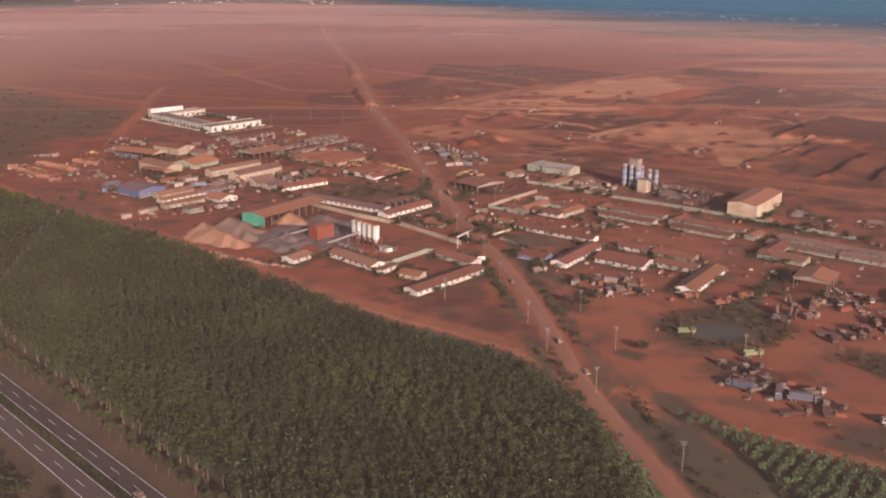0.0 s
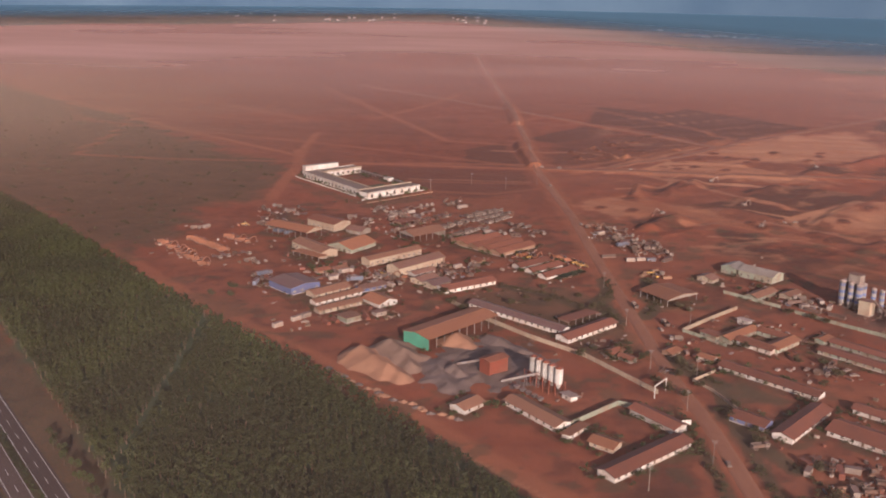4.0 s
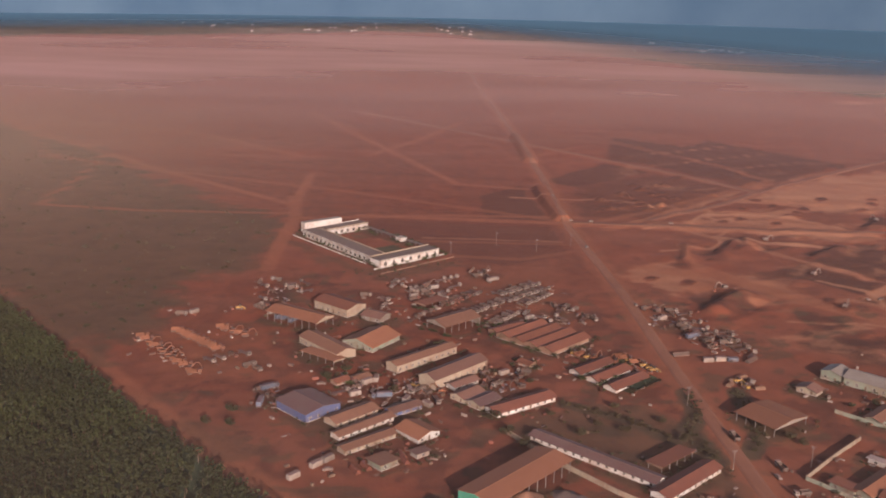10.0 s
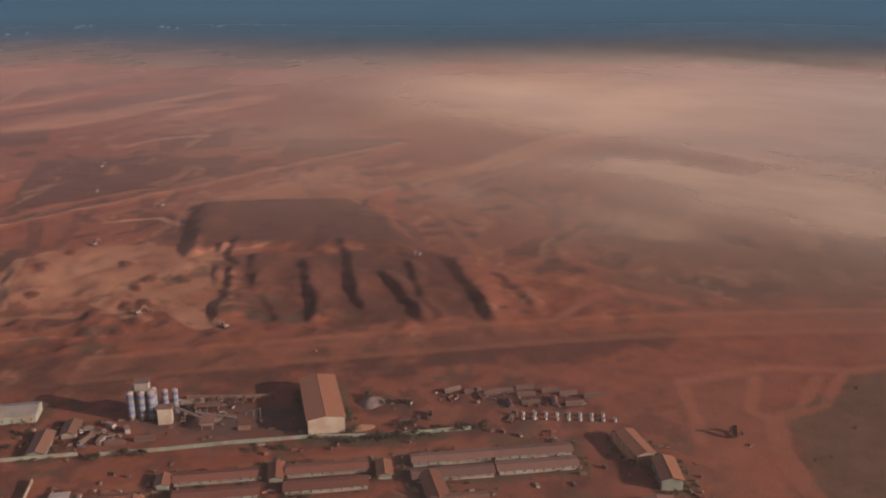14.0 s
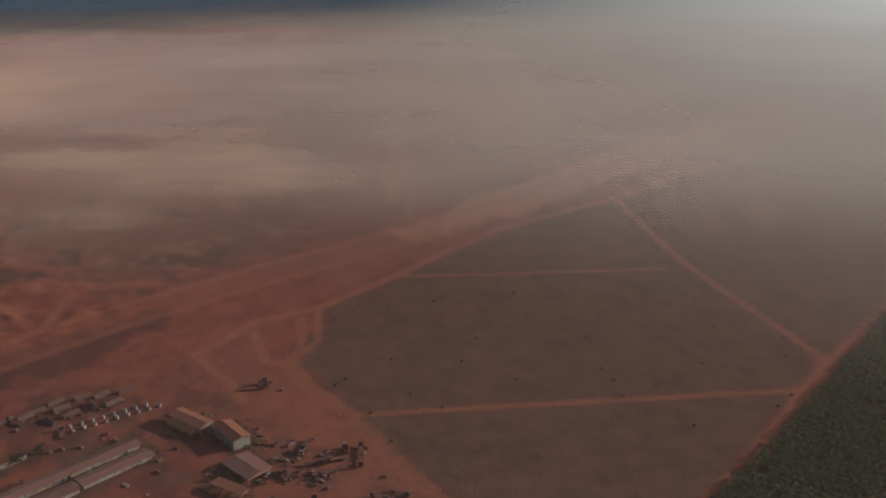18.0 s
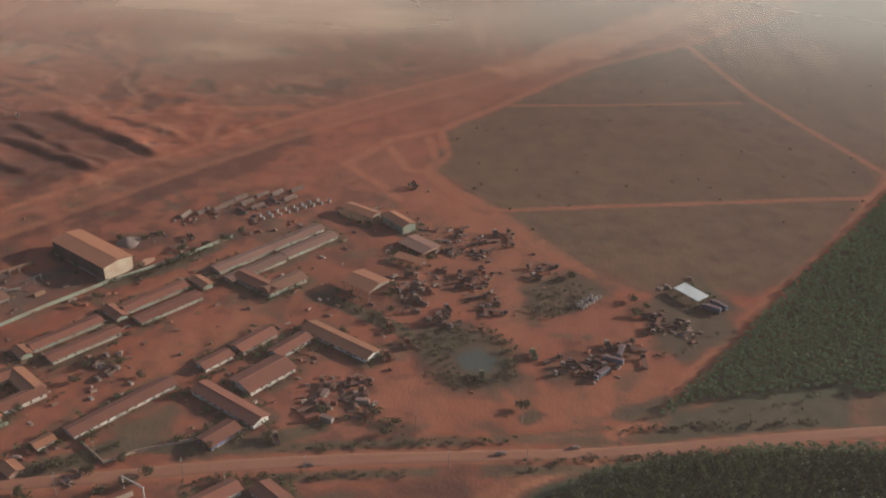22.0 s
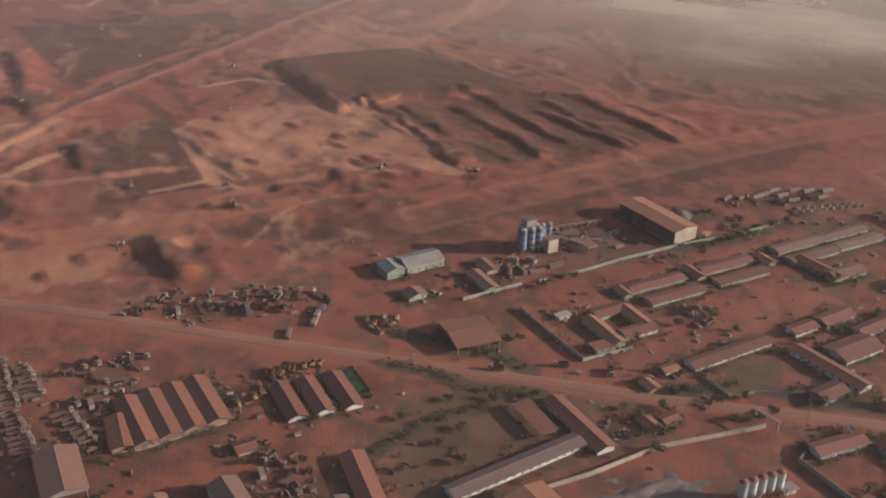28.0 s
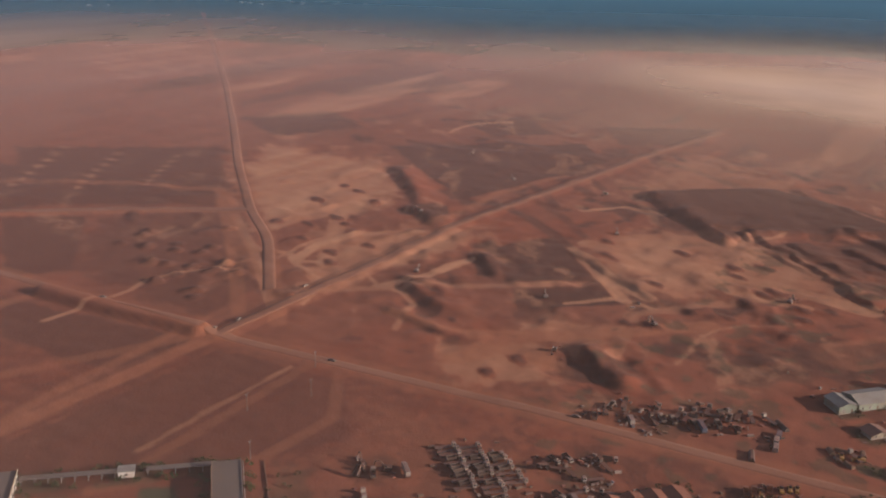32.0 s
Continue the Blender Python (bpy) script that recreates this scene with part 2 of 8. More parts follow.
def triangles(name, points, material, smooth=False):
    """A mesh of loose triangles, from an array of n x 3 x 3 coordinates."""
    points = np.asarray(points, np.float32).reshape(-1, 3)
    count = len(points) // 3
    data = bpy.data.meshes.new(name)
    data.vertices.add(len(points))
    data.vertices.foreach_set("co", points.ravel())
    data.loops.add(len(points))
    data.loops.foreach_set("vertex_index", np.arange(len(points), dtype=np.int32))
    data.polygons.add(count)
    data.polygons.foreach_set("loop_start", np.arange(0, 3 * count, 3, dtype=np.int32))
    data.update(calc_edges=True)
    data.materials.append(material)
    return new(name, data)


# ---- the land: one sheet out to the horizon ----
rng = np.random.default_rng(5)


def axis_steps(lo, hi, step, first, last, growth):
    core = list(np.arange(lo, hi + step, step))
    d, left = step, [lo]
    while left[-1] > first:
        d *= growth
        left.append(left[-1] - d)
    d, right = step, [core[-1]]
    while right[-1] < last:
        d *= growth
        right.append(right[-1] + d)
    return np.array(left[:0:-1] + core + right[1:])


XS = axis_steps(-400, 560, 2.5, -4700, 5000, 1.045)
YS = axis_steps(170, 1240, 2.5, -4000, 5000, 1.045)
GX, GY = np.meshgrid(XS, YS)
LAND = {k: np.zeros_like(GX) for k in ("z", "scrub", "track", "pale", "dark", "wet_grey", "wood")}


def wob(x, y, scale, seed):
    """Smooth unevenness between about -1 and 1."""
    a = np.sin(x / scale + seed) * np.cos(y / scale * 1.13 + 2.1 * seed) + 0.5 * np.sin((x + y) / scale * 2.3 + 3.3 * seed) * np.cos((x - 0.7 * y) / scale * 1.9 + seed)
    return (a + 0.4 * np.sin(x / scale * 5.1 + seed * 7) * np.sin(y / scale * 4.7 + seed * 5)) / 1.5


def fbm(scale, seed, octaves=4, gx=None, gy=None):
    """Uneven ground: smooth random values on lattices of finer and finer mesh, about -1 to 1."""
    r = np.random.default_rng(seed)
    table = r.uniform(-1, 1, (256, 256))
    x, y = (GX if gx is None else gx) / scale, (GY if gy is None else gy) / scale
    total, size = np.zeros_like(x), 1.0
    for _ in range(octaves):
        i, j = np.floor(x).astype(int), np.floor(y).astype(int)
        u, v = x - i, y - j
        u, v = u * u * (3 - 2 * u), v * v * (3 - 2 * v)
        a, b, c, d = table[i % 256, j % 256], table[(i + 1) % 256, j % 256], table[i % 256, (j + 1) % 256], table[(i + 1) % 256, (j + 1) % 256]
        total += size * ((a * (1 - u) + b * u) * (1 - v) + (c * (1 - u) + d * u) * v)
        x, y, size = x * 2.03 + 17.3, y * 2.03 + 5.1, size * 0.5
    return total


EDGE_A, EDGE_B, EDGE_C = fbm(22.0, 11), fbm(55.0, 12), fbm(9.0, 13)


def to_line(a, b):
    """How far each place of the land lies from the line a-b: along it (0 to 1), and off it to the left."""
    (ax, ay), (bx, by) = a, b
    dx, dy = bx - ax, by - ay
    long = math.hypot(dx, dy)
    return ((GX - ax) * dx + (GY - ay) * dy) / long**2, ((GY - ay) * dx - (GX - ax) * dy) / long, long


def smooth(v):
    v = np.clip(v, 0, 1)
    return v * v * (3 - 2 * v)


def near_path(points):
    far = np.full_like(GX, 1e6)
    for a, b in zip(points, points[1:]):
        s, off, long = to_line(a, b)
        over = np.maximum(np.maximum(-s, s - 1) * long, 0)
        far = np.minimum(far, np.hypot(off, over))
    return far


def track(points, width, strength=1.0, layer="track", edge=2.5):
    """A worn track along the points."""
    far = near_path(points) + wob(GX, GY, 9.0, 1.7) * 0.7
    LAND[layer][:] = np.maximum(LAND[layer], strength * smooth((width / 2 + edge - far) / edge))


def inside(points):
    hit = np.zeros(GX.shape, bool)
    for (ax, ay), (bx, by) in zip(points, points[1:] + points[:1]):
        cross = ((ay > GY) != (by > GY)) & (GX < (bx - ax) * (GY - ay) / (by - ay + 1e-9) + ax)
        hit ^= cross
    return hit


def field(layer, points, strength=1.0, edge=8.0):
    """A patch of land with another surface."""
    far = near_path(points + points[:1]) * np.where(inside(points), 1, -1) + (EDGE_A + 0.5 * EDGE_C) * edge * 0.6
    LAND[layer][:] = np.maximum(LAND[layer], strength * smooth(far / edge * 0.5 + 0.5))


def clear(layer, points, edge=6.0):
    far = near_path(points + points[:1]) * np.where(inside(points), 1, -1) + wob(GX, GY, 14.0, 0.9) * edge * 0.5
    LAND[layer][:] *= 1 - smooth(far / edge * 0.5 + 0.5)


def bank(a, b, height, width=9.0, back=26.0, dark=0.5):
    """A spoil bank from a to b: steep on its left, running out gently to its right."""
    s, off, long = to_line(a, b)
    off = off + EDGE_A * 2.2 + EDGE_B * 3.0
    ends = smooth(np.minimum(s, 1 - s) * long / 26 + 0.45) * (0.85 + 0.25 * EDGE_B)
    shape = np.where(off > 0, smooth(1 - off / width), smooth(1 + off / back))
    LAND["z"][:] = np.maximum(LAND["z"], 0.85 * height * shape * ends * (1 + 0.12 * EDGE_C))
    # shade of the steep left face, painted in with the dark layer
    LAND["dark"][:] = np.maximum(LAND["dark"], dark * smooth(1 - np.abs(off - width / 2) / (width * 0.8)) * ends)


def pit(points, depth, edge=5.0, dark=0.3):
    """A cut with steep sides."""
    far = near_path(points + points[:1]) * np.where(inside(points), 1, -1) + EDGE_A * 6 + EDGE_C * 2
    LAND["z"][:] -= depth * smooth(far / edge + 0.5)
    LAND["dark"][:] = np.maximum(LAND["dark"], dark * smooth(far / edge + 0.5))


def plateau(points, height, edge=7.0):
    """Ground left standing above the diggings, with steep sides."""
    far = near_path(points + points[:1]) * np.where(inside(points), 1, -1) + EDGE_A * 3 + EDGE_C * 1.5
    LAND["z"][:] += height * smooth(far / edge + 0.5)
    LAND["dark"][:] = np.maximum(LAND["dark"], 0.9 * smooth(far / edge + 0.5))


def scarp(points, height, steep=5.0, run=24.0):
    """An uneven step in the ground along the points: it drops on their left and runs out to their right."""
    best, off, at = np.full_like(GX, 1e6), np.zeros_like(GX), np.zeros_like(GX)
    gone = 0.0
    for a, b in zip(points, points[1:]):
        s, side, long = to_line(a, b)
        over = np.maximum(np.maximum(-s, s - 1) * long, 0)
        far = np.hypot(side, over)
        near = far < best
        best, off, at = np.where(near, far, best), np.where(near, np.where(over > 0, np.copysign(far, side), side), off), np.where(near, gone + np.clip(s, -0.5, 1.5) * long, at)
        gone += long
    off = off + EDGE_A * 1.8 + EDGE_C * 1.4
    ends = smooth(np.minimum(at, gone - at) / 16 + 0.3) * (0.8 + 0.35 * EDGE_A)
    LAND["z"][:] += height * np.where(off > 0, smooth(1 - off / steep), smooth(1 + off / run)) * ends
    # the face turned from the sun gets its shade painted dark too
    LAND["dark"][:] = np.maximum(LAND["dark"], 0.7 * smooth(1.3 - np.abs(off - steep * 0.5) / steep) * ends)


def raised(points, width, height, side=8.0):
    far = near_path(points)
    LAND["z"][:] = np.maximum(LAND["z"], height * smooth((width / 2 + side - far) / side))


MAIN_ROAD = [(75, 237), (69, 265), (61, 302), (53, 340), (49, 374), (45, 409), (40, 450), (31, 505), (16, 568), (9, 610), (0, 662), (-10, 718), (-22, 789), (-34, 867), (-50, 950), (-77, 1084), (-102, 1288), (-153, 1619), (-237, 2119), (-335, 2758)]
PIT_ROAD = [(-260, 1079), (-171, 1082), (-76, 1085), (77, 1092), (196, 1101), (369, 1091), (543, 1084), (700, 1066)]
FAR_ROAD = [(-40, 1070), (75, 1195), (119, 1261), (219, 1383), (343, 1524), (516, 1725), (749, 2009), (1100, 2440)]
RUNWAY = [(140, 770), (250, 690), (342, 618), (400, 570), (490, 480), (580, 380), (680, 290), (920, 80), (1230, -210), (1600, -560)]

# pit banks and cuts on the plain
CREST = [(303, 905), (346, 961), (400, 1024), (458, 972), (496, 930), (470, 854), (432, 780), (390, 828), (338, 898)]
COMB = [(232, 764), (318, 892), (390, 830), (440, 775), (445, 750), (356, 634), (318, 664), (270, 716)]
plateau(CREST, 3.0, 16.0)
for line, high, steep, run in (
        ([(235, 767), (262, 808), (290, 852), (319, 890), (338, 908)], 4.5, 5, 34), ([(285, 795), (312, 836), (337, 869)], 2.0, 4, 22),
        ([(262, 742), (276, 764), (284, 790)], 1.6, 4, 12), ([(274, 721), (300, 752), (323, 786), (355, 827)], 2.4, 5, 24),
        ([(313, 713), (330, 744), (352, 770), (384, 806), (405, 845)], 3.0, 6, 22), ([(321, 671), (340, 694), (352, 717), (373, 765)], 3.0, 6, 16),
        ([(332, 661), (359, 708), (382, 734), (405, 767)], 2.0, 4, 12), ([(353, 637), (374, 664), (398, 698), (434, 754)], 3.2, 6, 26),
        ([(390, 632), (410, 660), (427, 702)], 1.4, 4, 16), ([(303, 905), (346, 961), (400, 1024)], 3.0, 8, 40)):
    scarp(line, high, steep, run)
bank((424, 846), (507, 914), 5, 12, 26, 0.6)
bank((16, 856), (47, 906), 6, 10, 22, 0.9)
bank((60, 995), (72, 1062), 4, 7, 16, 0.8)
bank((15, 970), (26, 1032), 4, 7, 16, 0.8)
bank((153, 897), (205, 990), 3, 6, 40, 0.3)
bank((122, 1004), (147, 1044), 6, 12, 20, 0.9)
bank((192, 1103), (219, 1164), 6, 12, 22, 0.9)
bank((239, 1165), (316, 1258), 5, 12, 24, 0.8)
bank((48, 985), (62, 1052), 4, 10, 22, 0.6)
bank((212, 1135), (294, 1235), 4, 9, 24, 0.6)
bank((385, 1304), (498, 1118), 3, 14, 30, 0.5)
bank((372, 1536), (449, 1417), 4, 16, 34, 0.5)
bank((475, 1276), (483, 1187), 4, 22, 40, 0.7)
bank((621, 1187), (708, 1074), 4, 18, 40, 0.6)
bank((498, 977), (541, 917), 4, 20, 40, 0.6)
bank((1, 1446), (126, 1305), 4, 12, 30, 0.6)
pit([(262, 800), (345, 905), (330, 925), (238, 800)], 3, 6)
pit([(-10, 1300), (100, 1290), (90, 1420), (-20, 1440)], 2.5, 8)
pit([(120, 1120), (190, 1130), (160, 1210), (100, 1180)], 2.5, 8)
raised([(-103, 1225), (-96, 1180), (-80, 1098)], 9, 5, 5)
raised([(-146, 1580), (-131, 1480), (-120, 1390)], 9, 4, 6)
raised(PIT_ROAD[2:], 9, 1.2, 8)
outside = smooth((np.hypot(GX - 30, GY - 600) - 520) / 500)
far_out = smooth((np.hypot(GX, GY - 700) - 900) / 700)
LAND["z"] += wob(GX, GY, 60.0, 0.3) * 0.5 * outside + wob(GX, GY, 210.0, 1.3) * 3.5 * far_out
quarry = smooth((np.minimum(np.minimum(GX + 60, 700 - GX), np.minimum(GY + 0.62 * GX - 800, 1500 - GY))) / 60)
humps = np.clip(fbm(26.0, 21, 3) * 1.4 - 0.45, 0, 1)
holes = np.clip(fbm(34.0, 22, 3) * 1.4 - 0.5, 0, 1)
LAND["z"] += quarry * (1.3 * humps - 1.2 * holes + fbm(9.0, 23, 3) * 0.22)
# hollows darkened where they lie deep
LAND["dark"] = np.maximum(LAND["dark"], quarry * 0.75 * smooth(holes * 2.5 - 0.3))
LAND["z"] += 0.16 * fbm(7.0, 24, 3) * smooth((GY - 420) / 100) * (1 - quarry) * smooth((np.abs(near_path(MAIN_ROAD)) - 6) / 8)

# surfaces: scrub, bare tracks, pale sand, dark turned earth with painted bank shade, wet and grey ground, far woods
field("scrub", [(-330, 700), (-325, 770), (-340, 854), (-300, 893), (-313, 998), (-321, 1063), (-386, 1096), (-508, 1212), (-631, 1351), (-823, 1496), (-988, 1639), (-2300, 2500), (-2600, 900), (-520, 850), (-411, 764)], 0.85, 20)
field("scrub", [(211, 343), (246, 369), (290, 400), (318, 428), (350, 440), (430, 436), (484, 392), (585, 325), (680, 210), (815, 90), (1300, -400), (1800, -1500), (700, -1500), (430, 60), (366, 121), (283, 174), (209, 222), (180, 270)], 0.8, 12)
field("scrub", [(420, 600), (470, 530), (560, 430), (700, 320), (960, 90), (1700, -500), (2600, 200), (2000, 1200), (900, 900), (560, 720)], 0.5, 40)
field("scrub", [(-480, 300), (-165, 330), (60, 240), (80, -500), (-700, -600)], 0.9, 12)
field("scrub", [(72, 230), (120, 225), (330, 40), (500, -500), (80, -500)], 0.9, 12)
field("scrub", [(-22, 690), (-35, 700), (-70, 690), (-110, 655), (-96, 650), (-40, 625), (10, 590), (-6, 660)], 0.7, 9)
field("scrub", [(-280, 640), (-225, 640), (-200, 615), (-240, 590)], 0.5, 12)
field("scrub", [(-255, 905), (-160, 955), (-150, 935), (-205, 880), (-300, 985)], 0.5, 10)
field("dark", [(500, 620), (900, 700), (1300, 1000), (900, 1300), (620, 900)], 0.35, 80)
field("dark", [(700, 1250), (1000, 1150), (1300, 1600), (900, 1900)], 0.4, 90)
field("dark", [(-900, 1500), (-300, 1350), (-200, 2100), (-900, 2300)], 0.3, 120)
field("dark", [(84, 985), (142, 904), (211, 996), (150, 1045)], 0.55, 10)
field("dark", [(60, 800), (160, 720), (240, 650), (280, 640), (150, 800), (80, 860)], 0.85, 16)
field("dark", [(240, 640), (345, 560), (400, 520), (420, 545), (350, 620), (290, 690)], 0.8, 14)
field("dark", [(-230, 1100), (-100, 1110), (-105, 1290), (-300, 1400), (-600, 1300), (-380, 1110)], 0.35, 25)
field("dark", [(329, 1263), (419, 1081), (520, 1100), (420, 1320)], 0.6, 14)
field("dark", [(-60, 1110), (70, 1210), (10, 1330), (-90, 1290)], 0.5, 16)
field("dark", [(-30, 460), (20, 470), (45, 400), (10, 395)], 0.35, 10)
field("dark", [(-150, 1010), (-70, 1070), (-180, 1070)], 0.3, 14)
field("dark", [(-330, 690), (-345, 850), (-290, 900), (-150, 930), (-60, 900), (-20, 780), (-6, 690), (-30, 600), (-120, 580), (-220, 630)], 0.35, 22)
field("dark", [(20, 690), (60, 740), (130, 740), (290, 610), (330, 540), (250, 480), (200, 560), (120, 630), (70, 600), (30, 640)], 0.3, 16)
field("dark", [(30, 560), (80, 600), (130, 560), (150, 500), (130, 440), (50, 480)], 0.3, 14)
field("dark", [(160, 480), (240, 500), (290, 450), (240, 400), (200, 320), (160, 330), (180, 400)], 0.4, 16)
field("pale", [(150, 905), (235, 790), (300, 760), (335, 900), (290, 985), (215, 990)], 0.55, 22)
field("pale", [(30, 905), (60, 880), (110, 890), (90, 940), (50, 950)], 0.45, 16)
field("pale", [(90, 1215), (220, 1180), (330, 1290), (300, 1420), (200, 1370)], 0.85, 22)
field("pale", [(330, 905), (520, 920), (600, 1050), (420, 1060)], 0.5, 30)
field("pale", [(545, 385), (640, 295), (925, 60), (1180, -180), (1220, -150), (965, 110), (660, 350), (580, 410)], 0.75, 14)
field("pale", [(400, 1900), (1600, 1300), (1900, 1500), (600, 2300)], 0.4, 120)
track([(52, 880), (120, 900), (180, 860), (260, 790)], 7, 0.5, "pale", 6)
track([(139, 916), (211, 996)], 5, 0.8, "pale", 5)
track([(20, 1085), (48, 1060), (100, 1000), (150, 950)], 6, 0.5, "pale", 6)
track([(60, 1120), (140, 1180), (230, 1250), (300, 1330)], 8, 0.7, "pale", 8)
track([(80, 1220), (160, 1200), (250, 1290)], 6, 0.7, "pale", 6)
track(MAIN_ROAD, 7, 0.9)
track(MAIN_ROAD[9:], 14, 0.5, "track", 6)
track(PIT_ROAD, 9, 0.85)
track(FAR_ROAD, 10, 0.9)
track([(119, 1261), (40, 1341), (-25, 1404), (-180, 1560)], 10, 0.85)
track([(-25, 1090), (45, 1180), (100, 1260)], 5, 0.6, "pale", 4)
track([(-60, 1000), (-110, 960), (-160, 960), (-230, 1000)], 4, 0.5)
track([(-68, 1013), (-200, 1000)], 5, 0.4)
track([(c[0] + 12, c[1] + 12) for c in RUNWAY], 5, 0.7)
track([(c[0] - 11, c[1] - 11) for c in RUNWAY], 5, 0.55)
track(RUNWAY, 26, 0.3, "track", 9)
track([(353, 502), (401, 476), (428, 438), (484, 395), (585, 325), (680, 215), (815, 90)], 6, 0.65)
track([(288, 395), (301, 328), (312, 263), (324, 196), (332, 146)], 3.5, 0.75)
track([(180, 240), (209, 222), (283, 174), (366, 121), (440, 66), (700, -120)], 7, 0.8)
track([(370, 121), (443, 151), (529, 184), (671, 217)], 5, 0.7)
track([(484, 395), (495, 306), (512, 199)], 3.5, 0.6)
track([(353, 502), (319, 473), (300, 460)], 4, 0.7)
track([(388, 475), (347, 458), (344, 446)], 4, 0.7)
track([(408, 448), (364, 439), (344, 446)], 4, 0.7)
track([(423, 440), (377, 431), (344, 443)], 4, 0.7)
track([(346, 443), (318, 428), (288, 397), (246, 369), (211, 343)], 9, 0.6)
track([(-613, 1313), (-582, 1192), (-559, 1064), (-461, 1059), (-324, 1074)], 5, 0.7)
track([(-805, 1502), (-688, 1313), (-609, 1274)], 5, 0.7)
track([(-340, 1140), (-315, 1060), (-308, 990), (-295, 900)], 9, 0.7)
track([(-345, 690), (-281, 648), (-230, 600), (-196, 573), (-150, 545)], 6, 0.6)
track([(-70, 1088), (-300, 1180), (-700, 1300)], 7, 0.5)
track([(-16, 700), (30, 662), (80, 640), (130, 612), (190, 566), (250, 510)], 8, 0.5)
track([(48, 342), (17, 357), (-40, 380)], 5, 0.7)
track([(60, 480), (100, 420), (160, 380), (200, 350)], 14, 0.35)
field("track", [(60, 420), (95, 440), (90, 380), (150, 330), (190, 300), (170, 280), (70, 330)], 0.45, 14)
field("track", [(160, 440), (230, 455), (330, 450), (300, 410), (210, 340), (170, 360)], 0.4, 14)
field("track", [(-330, 760), (-255, 780), (-245, 700), (-290, 690)], 0.4, 16)
field("track", [(-150, 930), (-80, 960), (-90, 850), (-160, 860)], 0.35, 16)
field("track", [(64, 560), (100, 575), (165, 520), (140, 505), (100, 535)], 0.35, 10)
field("scrub", [(98, 382), (92, 411), (117, 428), (140, 436), (150, 416), (149, 394), (122, 380)], 0.9, 6)
field("wet_grey", [(121, 413), (131, 402), (119, 391), (109, 397), (110, 409)], 0.9, 2.5)
DITCH = [(172, 488), (157, 464), (140, 439), (124, 424)]
field("scrub", [(115, 427), (98, 413), (97, 396), (109, 384), (129, 384), (149, 402), (142, 423)], 1.0, 4)
# grey yard pad, its tone partly the packing shed's painted shadow; then a darker patch
field("wet_grey", [(120, 676), (150, 644), (190, 608), (204, 618), (184, 655), (142, 698)], 0.35, 5)
field("wet_grey", [(130, 625), (180, 640), (170, 665), (125, 690)], 0.4, 8)
for cx, cy, rx in ((92, 352, 9), (109, 326, 12), (70, 398, 7)):
    field("scrub", [(cx + rx * math.cos(k) * (1 + 0.6 * (k % 2)), cy - 0.8 * rx * math.cos(k) + 0.45 * rx * math.sin(k)) for k in range(6)], 0.8, 4)
# dark dug plots, with the shade inside pits put into the same layer
for shape, much in (([(-15, 1600), (221, 1465), (160, 1312), (-29, 1433)], 0.8), ([(370, 1539), (486, 1503), (438, 1401), (334, 1443)], 0.9), ([(384, 1322), (541, 1164), (480, 1100), (262, 1140)], 0.9), ([(590, 1622), (941, 1721), (727, 1442), (558, 1541)], 0.7), ([(545, 1340), (623, 1295), (562, 1212), (500, 1263)], 0.8), ([(166, 1049), (228, 1024), (175, 930), (143, 900), (75, 960)], 0.95), ([(128, 1439), (193, 1358), (129, 1283), (70, 1357)], 0.8), ([(222, 1166), (243, 1139), (196, 1107), (182, 1125)], 1.0), ([(143, 1042), (158, 1032), (119, 1005), (113, 1020)], 1.0), ([(361, 1029), (360, 949), (219, 795), (226, 857), (329, 988)], 0.9), ([(-90, 1070), (-72, 985), (-120, 935), (-190, 975), (-300, 1040), (-220, 1070)], 0.6), ([(32, 912), (42, 886), (14, 861), (5, 885)], 1.0), ([(628, 1182), (719, 1076), (620, 1059), (566, 1132)], 0.8)):
    field("dark", shape, much, 3.5)
for shape in ([(124, 1152), (219, 1078), (128, 1062), (-18, 1094)], [(-4, 961), (52, 926), (-6, 877), (-34, 927)], [(264, 996), (304, 922), (181, 880), (156, 912)]):
    field("pale", shape, 0.6, 14)
    LAND["dark"][:] *= 1 - 0.7 * LAND["pale"]
